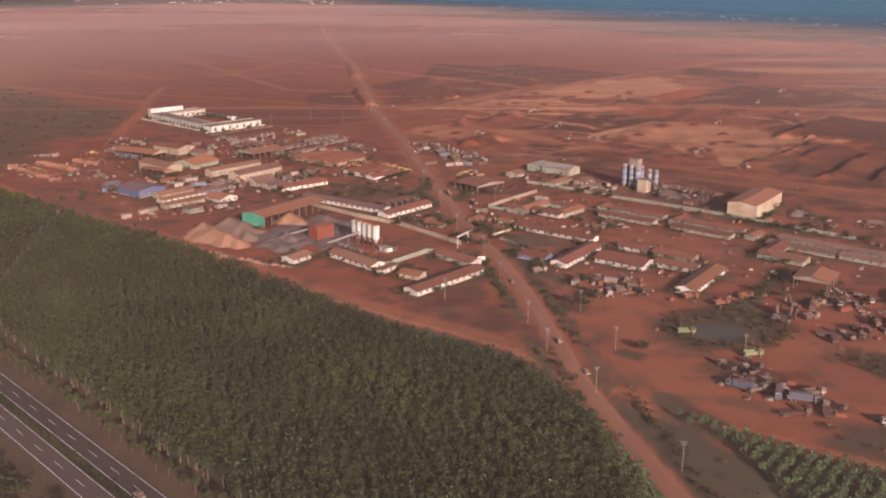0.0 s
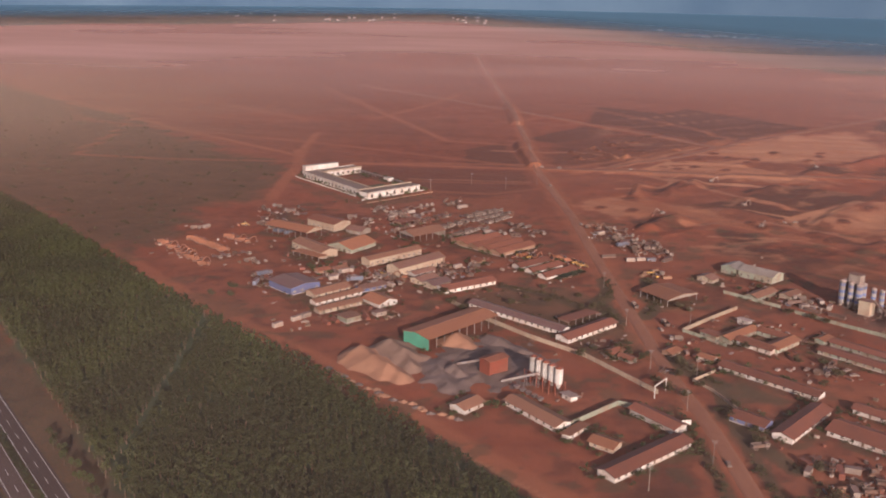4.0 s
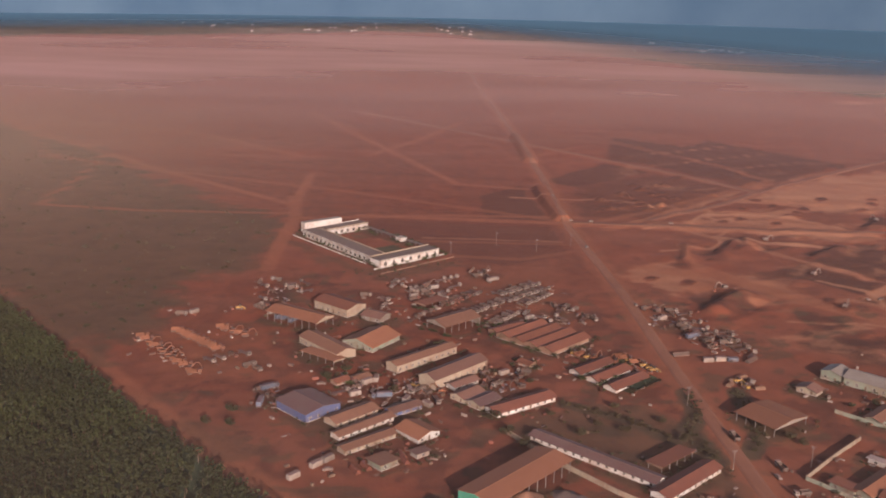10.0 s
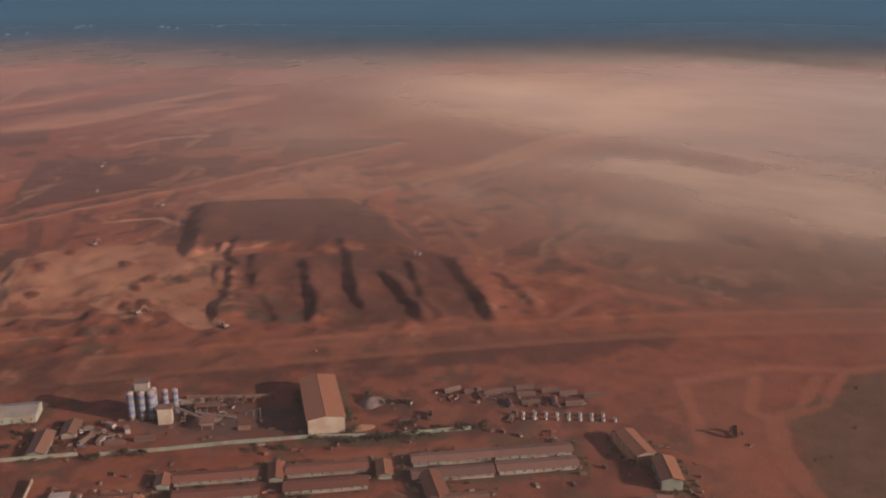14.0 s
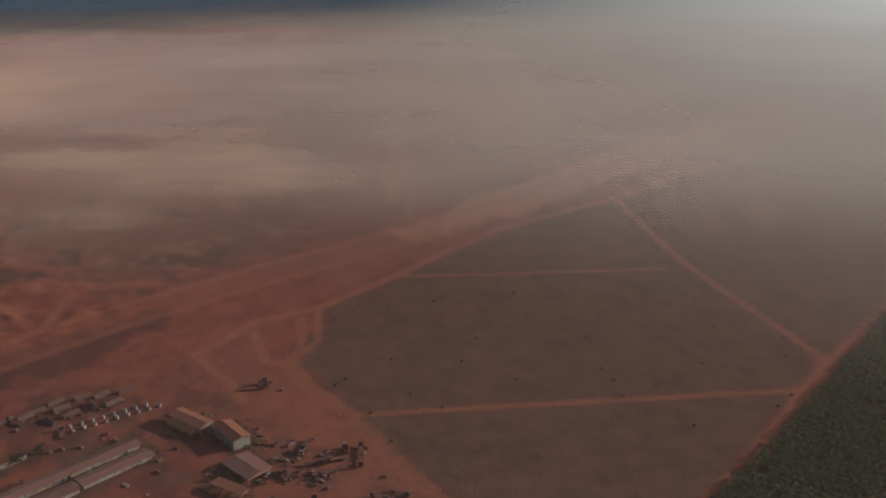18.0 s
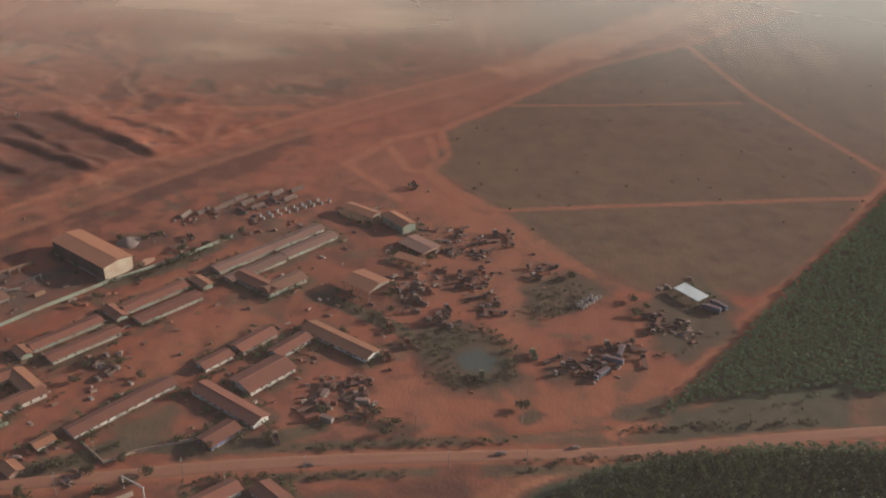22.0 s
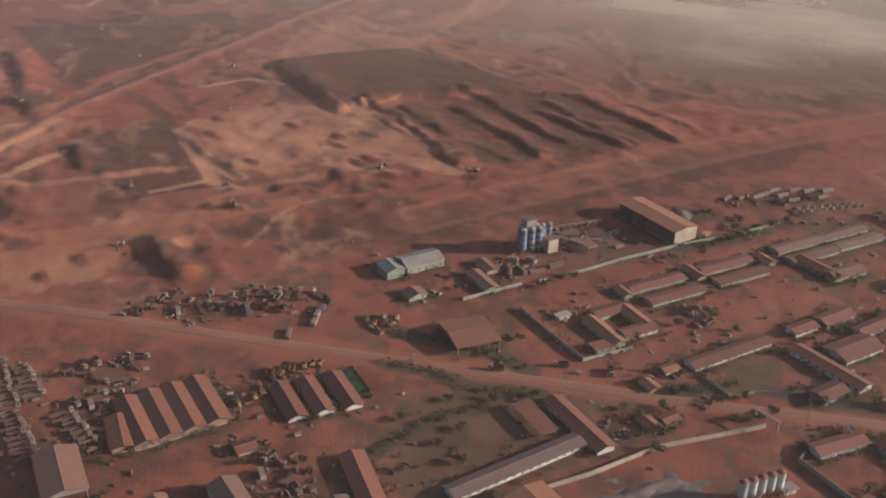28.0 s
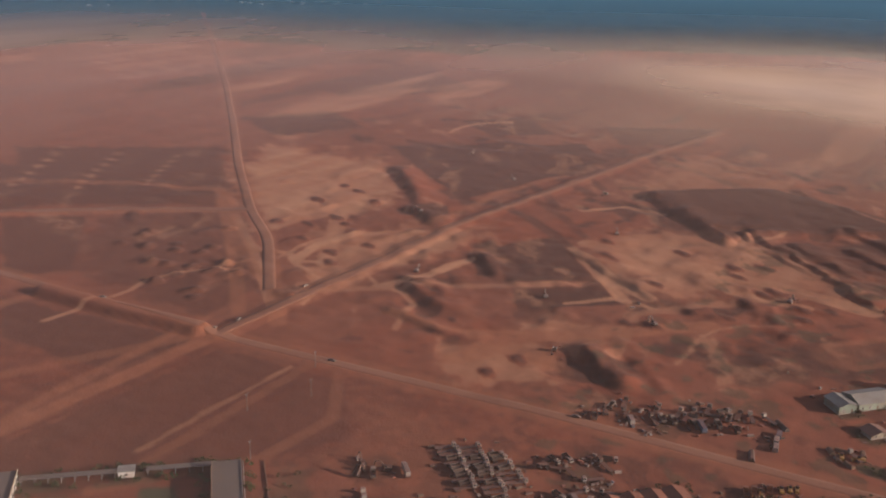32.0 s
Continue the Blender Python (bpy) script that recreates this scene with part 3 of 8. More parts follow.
for layer, shape, much, soft in (
        ("dark", [(116, 1604), (258, 1450), (114, 1285), (-12, 1428)], 0.75, 4), ("dark", [(-30, 1399), (19, 1352), (-66, 1245), (-106, 1274)], 0.75, 4), ("dark", [(-126, 1242), (-88, 1089), (-151, 1093), (-164, 1180)], 0.7, 4),
        ("dark", [(120, 1270), (-2, 1125), (-66, 1110), (-60, 1240), (20, 1345)], 0.6, 6), ("scrub", [(139, 432), (149, 402), (106, 381), (95, 394), (94, 416), (122, 433)], 0.95, 5), ("dark", [(145, 440), (156, 402), (106, 375), (88, 394), (88, 420), (122, 440)], 0.8, 6),
        ("scrub", [(194, 380), (215, 352), (192, 334), (165, 349), (150, 378)], 0.8, 8), ("scrub", [(182, 311), (219, 278), (187, 262), (155, 268), (122, 298), (134, 314)], 0.8, 8), ("scrub", [(74, 383), (82, 375), (78, 368), (69, 377)], 0.95, 2.5),
        ("scrub", [(76, 348), (86, 331), (98, 312), (90, 311), (76, 330)], 0.95, 3), ("scrub", [(86, 308), (130, 217), (80, 232), (60, 330), (72, 318)], 1.0, 3), ("wood", [(88, 302), (130, 217), (84, 232), (66, 318)], 0.75, 3),
        ("dark", [(41, 394), (48, 354), (21, 361), (4, 374), (-4, 460), (14, 472)], 0.75, 4), ("scrub", [(50, 560), (74, 539), (67, 529), (45, 540)], 0.9, 4), ("wood", [(50, 560), (74, 539), (67, 529), (45, 540)], 0.4, 4)):
    field(layer, shape, much, soft)
for k in range(3):
    track([(20 + 45 * k, 1470 - 40 * k), (150 + 30 * k, 1570 - 55 * k)], 3, 0.5, "pale", 3)
track([(-195, 1011), (-140, 1016), (-82, 1019)], 3, 0.5, "pale", 2)
track([(50, 341), (36, 349), (21, 359), (5, 372)], 5, 0.95, "track", 1.5)
track([(289, 168), (225, 217), (131, 285), (83, 316), (65, 339)], 6, 0.95, "track", 2)
mounds = random.Random(8)
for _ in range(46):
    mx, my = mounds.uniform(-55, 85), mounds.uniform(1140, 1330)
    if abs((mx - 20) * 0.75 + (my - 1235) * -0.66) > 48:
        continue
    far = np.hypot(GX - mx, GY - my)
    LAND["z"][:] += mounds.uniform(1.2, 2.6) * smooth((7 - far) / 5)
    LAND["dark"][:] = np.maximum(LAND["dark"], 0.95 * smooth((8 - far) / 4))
# winding haul tracks, dug plots and long far tracks over the plain
maze = random.Random(14)
for _ in range(10):
    wx, wy = maze.uniform(0, 560), maze.uniform(700, 1350)
    if wy < 830 - 0.5 * wx or wy < 700:
        continue
    head, way = maze.uniform(0, 6.3), [(wx, wy)]
    for _ in range(maze.randint(4, 8)):
        head += maze.gauss(0, 0.45)
        way.append((way[-1][0] + 22 * math.cos(head), way[-1][1] + 22 * math.sin(head)))
    track(way, maze.uniform(1.5, 4), maze.uniform(0.45, 0.85), "pale", 3)
for _ in range(26):
    wx, wy, wl, ww, turn = maze.uniform(20, 640), maze.uniform(760, 1500), maze.uniform(12, 45), maze.uniform(6, 16), radians(maze.choice((-40, 50)) + maze.gauss(0, 6))
    if wy < 860 - 0.5 * wx:
        continue
    ca, sa = math.cos(turn), math.sin(turn)
    field("dark", [(wx + u * wl * ca - v * ww * sa, wy + u * wl * sa + v * ww * ca) for u, v in ((-0.5, -0.5), (0.5, -0.5), (0.5, 0.5), (-0.5, 0.5))], maze.uniform(0.5, 0.95), 3)
for _ in range(14):
    wx, wy, wl, turn = maze.uniform(220, 620), maze.uniform(700, 1250), maze.uniform(80, 200), radians(52 + maze.gauss(0, 9))
    if wy < 880 - 0.5 * wx:
        continue
    track([(wx + wl * u * math.cos(turn + 0.3 * u), wy + wl * u * math.sin(turn + 0.3 * u)) for u in (-0.5, -0.2, 0.15, 0.5)], maze.uniform(3, 9), maze.uniform(0.4, 0.75), "dark", 5)
FAR_TRACKS = [
    [(-995, 1650), (-829, 1505), (-523, 1249), (-336, 1113)], [(-843, 1595), (-570, 1500), (-391, 1363)], [(-351, 1260), (-339, 1168), (-320, 1067)],
    [(-312, 1386), (-264, 1540), (-234, 1692)], [(-133, 1395), (-73, 1489)], [(-475, 2155), (-316, 2056), (-238, 2134)],
    [(-128, 2075), (37, 2086), (179, 2089), (390, 1888)], [(-20, 1561), (96, 1419), (144, 1326), (10, 1162), (-45, 1100)],
    [(-319, 1055), (-200, 1092), (-65, 1111)], [(9, 1137), (72, 1231), (141, 1309)], [(-475, 1750), (-190, 1237), (-112, 1227)],
    [(109, 1136), (199, 1116), (303, 1127), (405, 1113)], [(452, 687), (556, 711)], [(440, 694), (463, 564)], [(387, 610), (457, 617)],
    [(412, 656), (386, 621)], [(521, 844), (429, 700), (459, 562)]]
for way in FAR_TRACKS:
    track(way, 3 + 0.002 * way[0][1], 0.75 if way[0][1] > 900 else 0.6, "track", 4)
for way in ([(33, 488), (47, 410)], [(44, 486), (58, 410)], [(46, 396), (60, 337)], [(57, 398), (71, 339)]):
    track(way, 2.0, 0.9, "scrub", 1.5)
    LAND["z"][:] -= 0.45 * smooth(1 - near_path(way) / 2.5)
verge = np.minimum(np.abs(near_path(MAIN_ROAD[:8]) - 10.0), 60)
LAND["scrub"] = np.maximum(LAND["scrub"], 0.95 * smooth(1.2 - verge / 4.5) * smooth((530 - GY) / 40) * smooth(1.2 * fbm(26.0, 51, 3) + 1.1))
SPOTS = [(-14, 836), (-4, 818), (6, 800), (18, 790), (-18, 822), (84, 460), (74, 452), (92, 456), (236, 424), (246, 408), (254, 438), (228, 404), (196, 428), (178, 444), (188, 456), (118, 352), (134, 330), (158, 306), (150, 292), (-168, 690), (-158, 704), (-112, 706), (-100, 724), (-220, 670), (-232, 684), (-250, 800), (-266, 828), (-272, 846), (-176, 872), (-160, 856), (-196, 846), (164, 684), (176, 672), (156, 676), (146, 692), (112, 684), (94, 690), (232, 600), (-64, 834), (-80, 818), (-12, 584), (-22, 596), (18, 566), (100, 582), (-150, 690), (-188, 700), (282, 548), (292, 534)]
SPOTS += [(270, 566), (256, 588), (205, 355), (176, 314), (196, 405), (170, 400), (148, 415), (110, 362), (-136, 912), (-110, 880), (-130, 835), (-150, 852), (-110, 820), (-280, 720), (-300, 750), (60, 436), (36, 520), (14, 548), (222, 608), (214, 574), (240, 552), (-60, 664), (-96, 650)]
for qx, qy in SPOTS:
    far = np.hypot(GX - qx, GY - qy) + EDGE_A * 5 + EDGE_C * 3
    LAND["dark"] = np.maximum(LAND["dark"], 0.8 * smooth((13 - far) / 8))
    LAND["scrub"] = np.maximum(LAND["scrub"], 0.35 * smooth((11 - far) / 8))
PLAIN = [(-2600, 2600), (-1930, 3160), (-620, 4050), (55, 3140), (380, 2500), (527, 2280), (784, 2130), (938, 1850), (1090, 1580), (1473, 1200), (1600, 800), (1650, 400), (1900, -600), (1800, -2500), (-3000, -2500), (-3500, 1500)]
LAND["wood"] = smooth(0.5 - (near_path(PLAIN + PLAIN[:1]) * np.where(inside(PLAIN), 1, -1) + fbm(260.0, 41, 4) * 60) / 60)
STAIN = smooth(fbm(15.0, 31, 4) * 1.3 - 0.15) * smooth((330 - np.abs(GX - 20)) / 60) * smooth((900 - GY) / 60)
LAND["dark"] = np.maximum(LAND["dark"], 0.32 * STAIN)
LAND["dark"] = np.maximum(LAND["dark"], 0.3 * smooth(fbm(70.0, 32, 4) * 1.2 - 0.1))
LAND["scrub"] *= 1 - 0.8 * LAND["track"]
for shape, soft in (([(74, 383), (82, 375), (78, 368), (69, 377)], 2.5), ([(76, 348), (86, 331), (98, 312), (90, 311), (76, 330)], 3), ([(194, 380), (215, 352), (192, 334), (165, 349), (150, 378)], 7), ([(182, 311), (219, 278), (187, 262), (155, 268), (122, 298), (134, 314)], 7), ([(86, 306), (130, 217), (82, 232), (62, 326), (72, 316)], 3), ([(139, 432), (149, 402), (106, 381), (95, 394), (94, 416), (122, 433)], 4)):
    clear("track", shape, soft)
    field("scrub", shape, 0.75, soft)
    field("dark", shape, 0.95, soft)
LAND["pale"] = np.maximum(LAND["pale"], 0.4 * quarry * smooth(fbm(38.0, 33, 4, GX * 0.7 + GY * 0.55, 2.0 * (GY * 0.8 - GX * 0.6)) * 1.6 - 0.3))
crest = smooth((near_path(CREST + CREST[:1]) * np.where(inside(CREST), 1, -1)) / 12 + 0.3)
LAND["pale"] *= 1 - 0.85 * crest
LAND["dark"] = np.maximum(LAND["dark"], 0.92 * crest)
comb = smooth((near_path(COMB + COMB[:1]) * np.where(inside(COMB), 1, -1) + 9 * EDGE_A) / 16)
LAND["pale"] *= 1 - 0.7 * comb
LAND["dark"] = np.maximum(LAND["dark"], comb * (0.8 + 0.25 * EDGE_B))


town = smooth((330 - np.abs(GX - 10)) / 60) * smooth((930 - GY) / 60) * smooth((GY - 300) / 40)
LAND["dark"] = np.clip(LAND["dark"] + 0.4 * fbm(11.0, 71, 4) * town, 0, 1)
LAND["scrub"] = np.clip(np.maximum(LAND["scrub"], 0.6 * smooth(fbm(13.0, 72, 4) * 1.5 - 0.25) * town * (1 - LAND["track"])), 0, 1)
for off in (-14, 13, -21, 20):
    track([(-152 + 0.69 * a + 0.724 * off, 325 - 0.724 * a + 0.69 * off) for a in (-700, -300, 300)], 13, 1.0, "scrub", 3)

field("dark", [(-340, 1110), (-110, 1140), (-60, 1075), (-30, 905), (-110, 880), (-150, 905), (-190, 965), (-340, 1055)], 0.4, 20)
# long wind-drawn bands of darker and paler ground on the open plain east and north of the diggings
open_land = smooth((GX - 480) / 160 + smooth((GY - 1350) / 200)) * smooth((GX + GY * 0.62 - 520) / 200)
streaks = fbm(95.0, 81, 4, GX * 0.22 + GY * 0.1, GY * 1.1 - GX * 0.12)
LAND["dark"] = np.clip(np.maximum(LAND["dark"], 0.75 * open_land * smooth(streaks * 1.5 - 0.1)), 0, 1)
LAND["pale"] = np.clip(np.maximum(LAND["pale"], 0.7 * open_land * smooth(-streaks * 1.6 - 0.35)), 0, 1)

WOOD_FLOOR = [[(58, 252), (50, 315), (44, 344), (26, 375), (-20, 410), (-96, 476), (-196, 568), (-283, 642), (-413, 766), (-640, 960), (-519, 751), (-339, 563), (-202, 415), (-93, 298), (-24, 226), (60, 130)],
              [(76, 322), (110, 296), (149, 267), (266, 183), (440, 62), (640, -100), (420, -320), (150, 60), (106, 214), (92, 292)],
              [(46, 333), (64, 272), (66, 232), (80, 120), (60, -60), (-120, -60), (-40, 130), (0, 250), (-30, 352), (16, 352)]]
for way, wide in ((DITCH, 7), ([(-12, 717), (-10, 688), (-17, 670), (-8, 639)], 9), ([(14, 723), (18, 675), (9, 648)], 7), ([(175, 607), (192, 585), (222, 562)], 8), ([(19, 589), (29, 567), (42, 552)], 8), ([(-77, 691), (-47, 678), (-25, 656)], 6), ([(39, 556), (44, 500), (60, 470)], 6)):
    track(way, wide, 0.95, "scrub", 4)
    track(way, wide, 0.7, "dark", 4)
field("scrub", [(-215, 984), (-201, 974), (-219, 954), (-231, 965)], 0.95, 3)
field("wood", [(-215, 984), (-201, 974), (-219, 954), (-231, 965)], 0.45, 3)
field("scrub", [(-258, 1010), (-246, 1015), (-236, 1003), (-250, 996)], 0.6, 4)
field("scrub", [(-222, 912), (-296, 986), (-306, 980), (-228, 896), (-176, 950), (-168, 946), (-222, 888)], 0.55, 8)
for layer, way, wide, much in (
        ("pale", [(50, 1062), (80, 1049), (136, 1043)], 7, 0.8), ("pale", [(203, 985), (163, 931), (152, 902)], 7, 0.8), ("pale", [(231, 992), (230, 950), (234, 904), (235, 836), (228, 775)], 16, 0.7),
        ("pale", [(108, 943), (139, 921), (140, 893)], 3, 0.8), ("track", [(26, 961), (49, 929), (89, 891), (134, 853)], 14, 0.9), ("track", [(-9, 954), (20, 942), (21, 913)], 18, 0.95), ("pale", [(308, 1040), (348, 1017), (345, 981)], 5, 0.7),
        ("pale", [(57, 1145), (89, 1154), (127, 1149), (165, 1112)], 8, 0.85), ("pale", [(96, 1212), (130, 1216), (211, 1218), (283, 1249)], 12, 0.85), ("pale", [(159, 1283), (202, 1272), (254, 1223)], 8, 0.8),
        ("track", [(19, 1030), (18, 986), (28, 958)], 5, 0.9), ("pale", [(234, 904), (202, 861), (207, 812)], 9, 0.75)):
    track(way, wide, much, layer, 3)
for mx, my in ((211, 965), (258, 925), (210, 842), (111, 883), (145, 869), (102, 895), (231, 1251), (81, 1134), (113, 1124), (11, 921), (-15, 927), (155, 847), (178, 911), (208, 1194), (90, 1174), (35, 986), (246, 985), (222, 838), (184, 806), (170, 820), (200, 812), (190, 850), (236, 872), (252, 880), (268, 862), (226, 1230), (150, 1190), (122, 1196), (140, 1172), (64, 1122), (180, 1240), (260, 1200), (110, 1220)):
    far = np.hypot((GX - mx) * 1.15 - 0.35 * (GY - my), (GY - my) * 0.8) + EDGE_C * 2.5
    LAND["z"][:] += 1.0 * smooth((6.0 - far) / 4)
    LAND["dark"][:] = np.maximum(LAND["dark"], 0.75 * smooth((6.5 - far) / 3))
    LAND["pale"][:] *= 1 - smooth((8 - far) / 3)
    LAND["track"][:] *= 1 - smooth((8 - far) / 3)
way = [(x + 6, y + 7) for x, y in ((44, 344), (26, 375), (4, 393), (-20, 410), (-58, 441), (-96, 476), (-149, 530), (-196, 568), (-227, 593), (-283, 642), (-342, 700), (-413, 766), (-500, 843), (-640, 960))]
track(way, 9, 0.75, "track", 4)
track([(x - 3, y - 3) for x, y in way], 1.5, 0.7, "pale", 1.5)
for floor_points in WOOD_FLOOR:
    field("wood", floor_points, 0.92 if floor_points is WOOD_FLOOR[0] else 0.35, 4)
    field("scrub", floor_points, 0.9, 4)


def land_height(x, y):
    i, j = np.searchsorted(XS, x), np.searchsorted(YS, y)
    return float(LAND["z"][min(j, len(YS) - 1), min(i, len(XS) - 1)])


def build_land():
    ny, nx = GX.shape
    data = bpy.data.meshes.new("ground")
    co = np.stack([GX, GY, LAND["z"]], -1).reshape(-1, 3).astype(np.float32)
    data.vertices.add(len(co))
    data.vertices.foreach_set("co", co.ravel())
    ids = np.arange(nx * ny, dtype=np.int32).reshape(ny, nx)
    quads = np.stack([ids[:-1, :-1], ids[:-1, 1:], ids[1:, 1:], ids[1:, :-1]], -1).reshape(-1, 4)
    data.loops.add(quads.size)
    data.loops.foreach_set("vertex_index", quads.ravel())
    data.polygons.add(len(quads))
    data.polygons.foreach_set("loop_start", np.arange(0, quads.size, 4, dtype=np.int32))
    data.polygons.foreach_set("use_smooth", np.ones(len(quads), bool))
    data.update(calc_edges=True)
    for layer in ("scrub", "track", "pale", "dark", "wet_grey", "wood"):
        data.attributes.new(layer, "FLOAT", "POINT").data.foreach_set("value", LAND[layer].ravel().astype(np.float32))
    m, n, l, p = nodes_of("red_laterite_earth", 0.95)
    where = n.new("ShaderNodeNewGeometry").outputs["Position"]

    def layer(name):
        a = n.new("ShaderNodeAttribute")
        a.attribute_name = name
        return a.outputs["Fac"]

    huge = ramp(n, l, noise_node(n, l, 0.006, 5, where), 0.36, 0.64)
    mid = ramp(n, l, noise_node(n, l, 0.045, 6, where), 0.35, 0.68)
    fine = ramp(n, l, noise_node(n, l, 0.6, 6, where), 0.3, 0.72)
    drift = ramp(n, l, noise_node(n, l, 0.02, 5, where, (0.35, 1.5, 1.0)), 0.4, 0.66)
    rough_edge = ramp(n, l, noise_node(n, l, 0.11, 7, where), 0.25, 0.75)

    def crisp(name):
        """The layer with part of its soft border broken up into ragged edges."""
        a = layer(name)
        torn = ramp(n, l, times(n, l, a, times(n, l, rough_edge, 0.5), "ADD"), 0.52, 0.66)
        return times(n, l, times(n, l, a, 0.35), times(n, l, times(n, l, torn, a), 0.72), "ADD")

    soil = blend(n, l, mid, (0.25, 0.062, 0.028), (0.178, 0.043, 0.02))
    soil = blend(n, l, times(n, l, huge, 0.5), soil, (0.19, 0.068, 0.04))
    soil = blend(n, l, times(n, l, drift, 0.3), soil, (0.29, 0.108, 0.06))
    # dark earth; its mask also carries the painted shade of bank faces
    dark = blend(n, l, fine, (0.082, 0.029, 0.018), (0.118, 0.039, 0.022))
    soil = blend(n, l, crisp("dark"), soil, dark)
    soil = blend(n, l, times(n, l, crisp("pale"), ramp_out(n, l, drift, 0.55, 1.0)), soil, (0.495, 0.22, 0.115))
    soil = blend(n, l, times(n, l, layer("track"), ramp_out(n, l, mid, 0.6, 1.0)), soil, (0.31, 0.105, 0.05))
    grass = blend(n, l, mid, (0.085, 0.062, 0.033), (0.06, 0.048, 0.026))
    grass = blend(n, l, times(n, l, fine, 0.5), grass, (0.105, 0.06, 0.033))
    tufts = ramp(n, l, noise_node(n, l, 0.085, 5, where), 0.54, 0.68)
    grass = blend(n, l, times(n, l, tufts, 0.5), grass, (0.035, 0.032, 0.019))
    soil = blend(n, l, times(n, l, crisp("scrub"), ramp_out(n, l, fine, 0.65, 1.0)), soil, grass)
    clods = ramp(n, l, noise_node(n, l, 0.22, 7, where), 0.6, 0.74)
    soil = blend(n, l, times(n, l, clods, 0.42), soil, (0.085, 0.04, 0.028))
    soil = blend(n, l, layer("wet_grey"), soil, (0.06, 0.062, 0.055))
    woods = blend(n, l, ramp(n, l, noise_node(n, l, 0.012, 8, where), 0.4, 0.6), (0.035, 0.05, 0.026), (0.06, 0.08, 0.042))
    soil = blend(n, l, layer("wood"), soil, woods)
    l.new(soil, p.inputs["Base Color"])
    b = n.new("ShaderNodeBump")
    b.inputs["Strength"].default_value, b.inputs["Distance"].default_value = 0.3, 0.3
    l.new(times(n, l, fine, times(n, l, mid, 3.0), "ADD"), b.inputs["Height"])
    l.new(b.outputs["Normal"], p.inputs["Normal"])
    data.materials.append(m)
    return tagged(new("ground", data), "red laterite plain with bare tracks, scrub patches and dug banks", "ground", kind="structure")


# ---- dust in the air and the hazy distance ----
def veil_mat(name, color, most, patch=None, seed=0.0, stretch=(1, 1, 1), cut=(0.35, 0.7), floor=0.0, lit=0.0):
    """Thin dust and haze: see-through, uneven in patches. lit: how far its normal is turned to the low sun, to brighten
    it.
    """
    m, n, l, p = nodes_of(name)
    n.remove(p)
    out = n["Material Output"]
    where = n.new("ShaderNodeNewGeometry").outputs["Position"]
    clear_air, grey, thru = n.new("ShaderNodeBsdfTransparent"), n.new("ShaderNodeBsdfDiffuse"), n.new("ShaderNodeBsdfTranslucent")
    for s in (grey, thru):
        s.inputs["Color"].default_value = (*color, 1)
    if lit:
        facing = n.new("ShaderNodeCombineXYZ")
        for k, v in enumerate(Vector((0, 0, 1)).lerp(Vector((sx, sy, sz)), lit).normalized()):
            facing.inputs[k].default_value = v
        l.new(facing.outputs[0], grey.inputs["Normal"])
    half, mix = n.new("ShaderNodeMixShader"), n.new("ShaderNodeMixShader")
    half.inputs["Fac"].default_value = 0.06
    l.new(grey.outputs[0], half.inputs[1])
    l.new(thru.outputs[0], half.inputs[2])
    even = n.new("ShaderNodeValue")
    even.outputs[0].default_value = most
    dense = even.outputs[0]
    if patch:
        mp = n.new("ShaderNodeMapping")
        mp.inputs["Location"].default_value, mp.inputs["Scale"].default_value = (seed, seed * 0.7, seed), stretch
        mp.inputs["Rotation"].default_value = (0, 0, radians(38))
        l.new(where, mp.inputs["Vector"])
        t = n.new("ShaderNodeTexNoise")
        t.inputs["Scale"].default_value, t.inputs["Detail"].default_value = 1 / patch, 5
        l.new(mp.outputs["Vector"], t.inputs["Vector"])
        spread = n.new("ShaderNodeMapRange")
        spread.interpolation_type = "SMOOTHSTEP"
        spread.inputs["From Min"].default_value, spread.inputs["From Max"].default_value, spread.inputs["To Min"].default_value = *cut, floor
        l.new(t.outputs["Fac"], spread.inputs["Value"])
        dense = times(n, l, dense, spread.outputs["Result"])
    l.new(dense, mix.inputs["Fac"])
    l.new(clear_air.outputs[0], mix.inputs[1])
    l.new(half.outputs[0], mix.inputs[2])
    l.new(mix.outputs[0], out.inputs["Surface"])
    return m, n, l, dense, mix


def curtain(name, radius, low, high, material, label):
    bm = bmesh.new()
    ring = [[bm.verts.new((-220 + radius * math.cos(k * math.pi / 48), 350 + radius * math.sin(k * math.pi / 48), z)) for k in range(96)] for z in (low, high)]
    for k in range(96):
        bm.faces.new((ring[0][k], ring[0][k - 1], ring[1][k - 1], ring[1][k]))
    for f in bm.faces:
        f.smooth = True
    ob = part(name, bm, material)
    return tagged(ob, label, "backdrop", kind="structure")


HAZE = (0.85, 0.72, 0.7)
# far backdrop: the blue of distance haze is painted into the base colour
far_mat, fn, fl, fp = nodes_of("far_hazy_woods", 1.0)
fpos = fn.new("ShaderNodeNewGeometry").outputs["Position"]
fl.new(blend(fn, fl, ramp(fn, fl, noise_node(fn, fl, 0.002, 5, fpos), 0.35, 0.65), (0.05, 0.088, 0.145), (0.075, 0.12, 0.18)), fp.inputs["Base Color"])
tagged(curtain("backdrop", 4400, -10, 330, far_mat, ""), "backdrop wall of distant woods under the horizon, blue haze put into its colour", "backdrop", kind="structure")


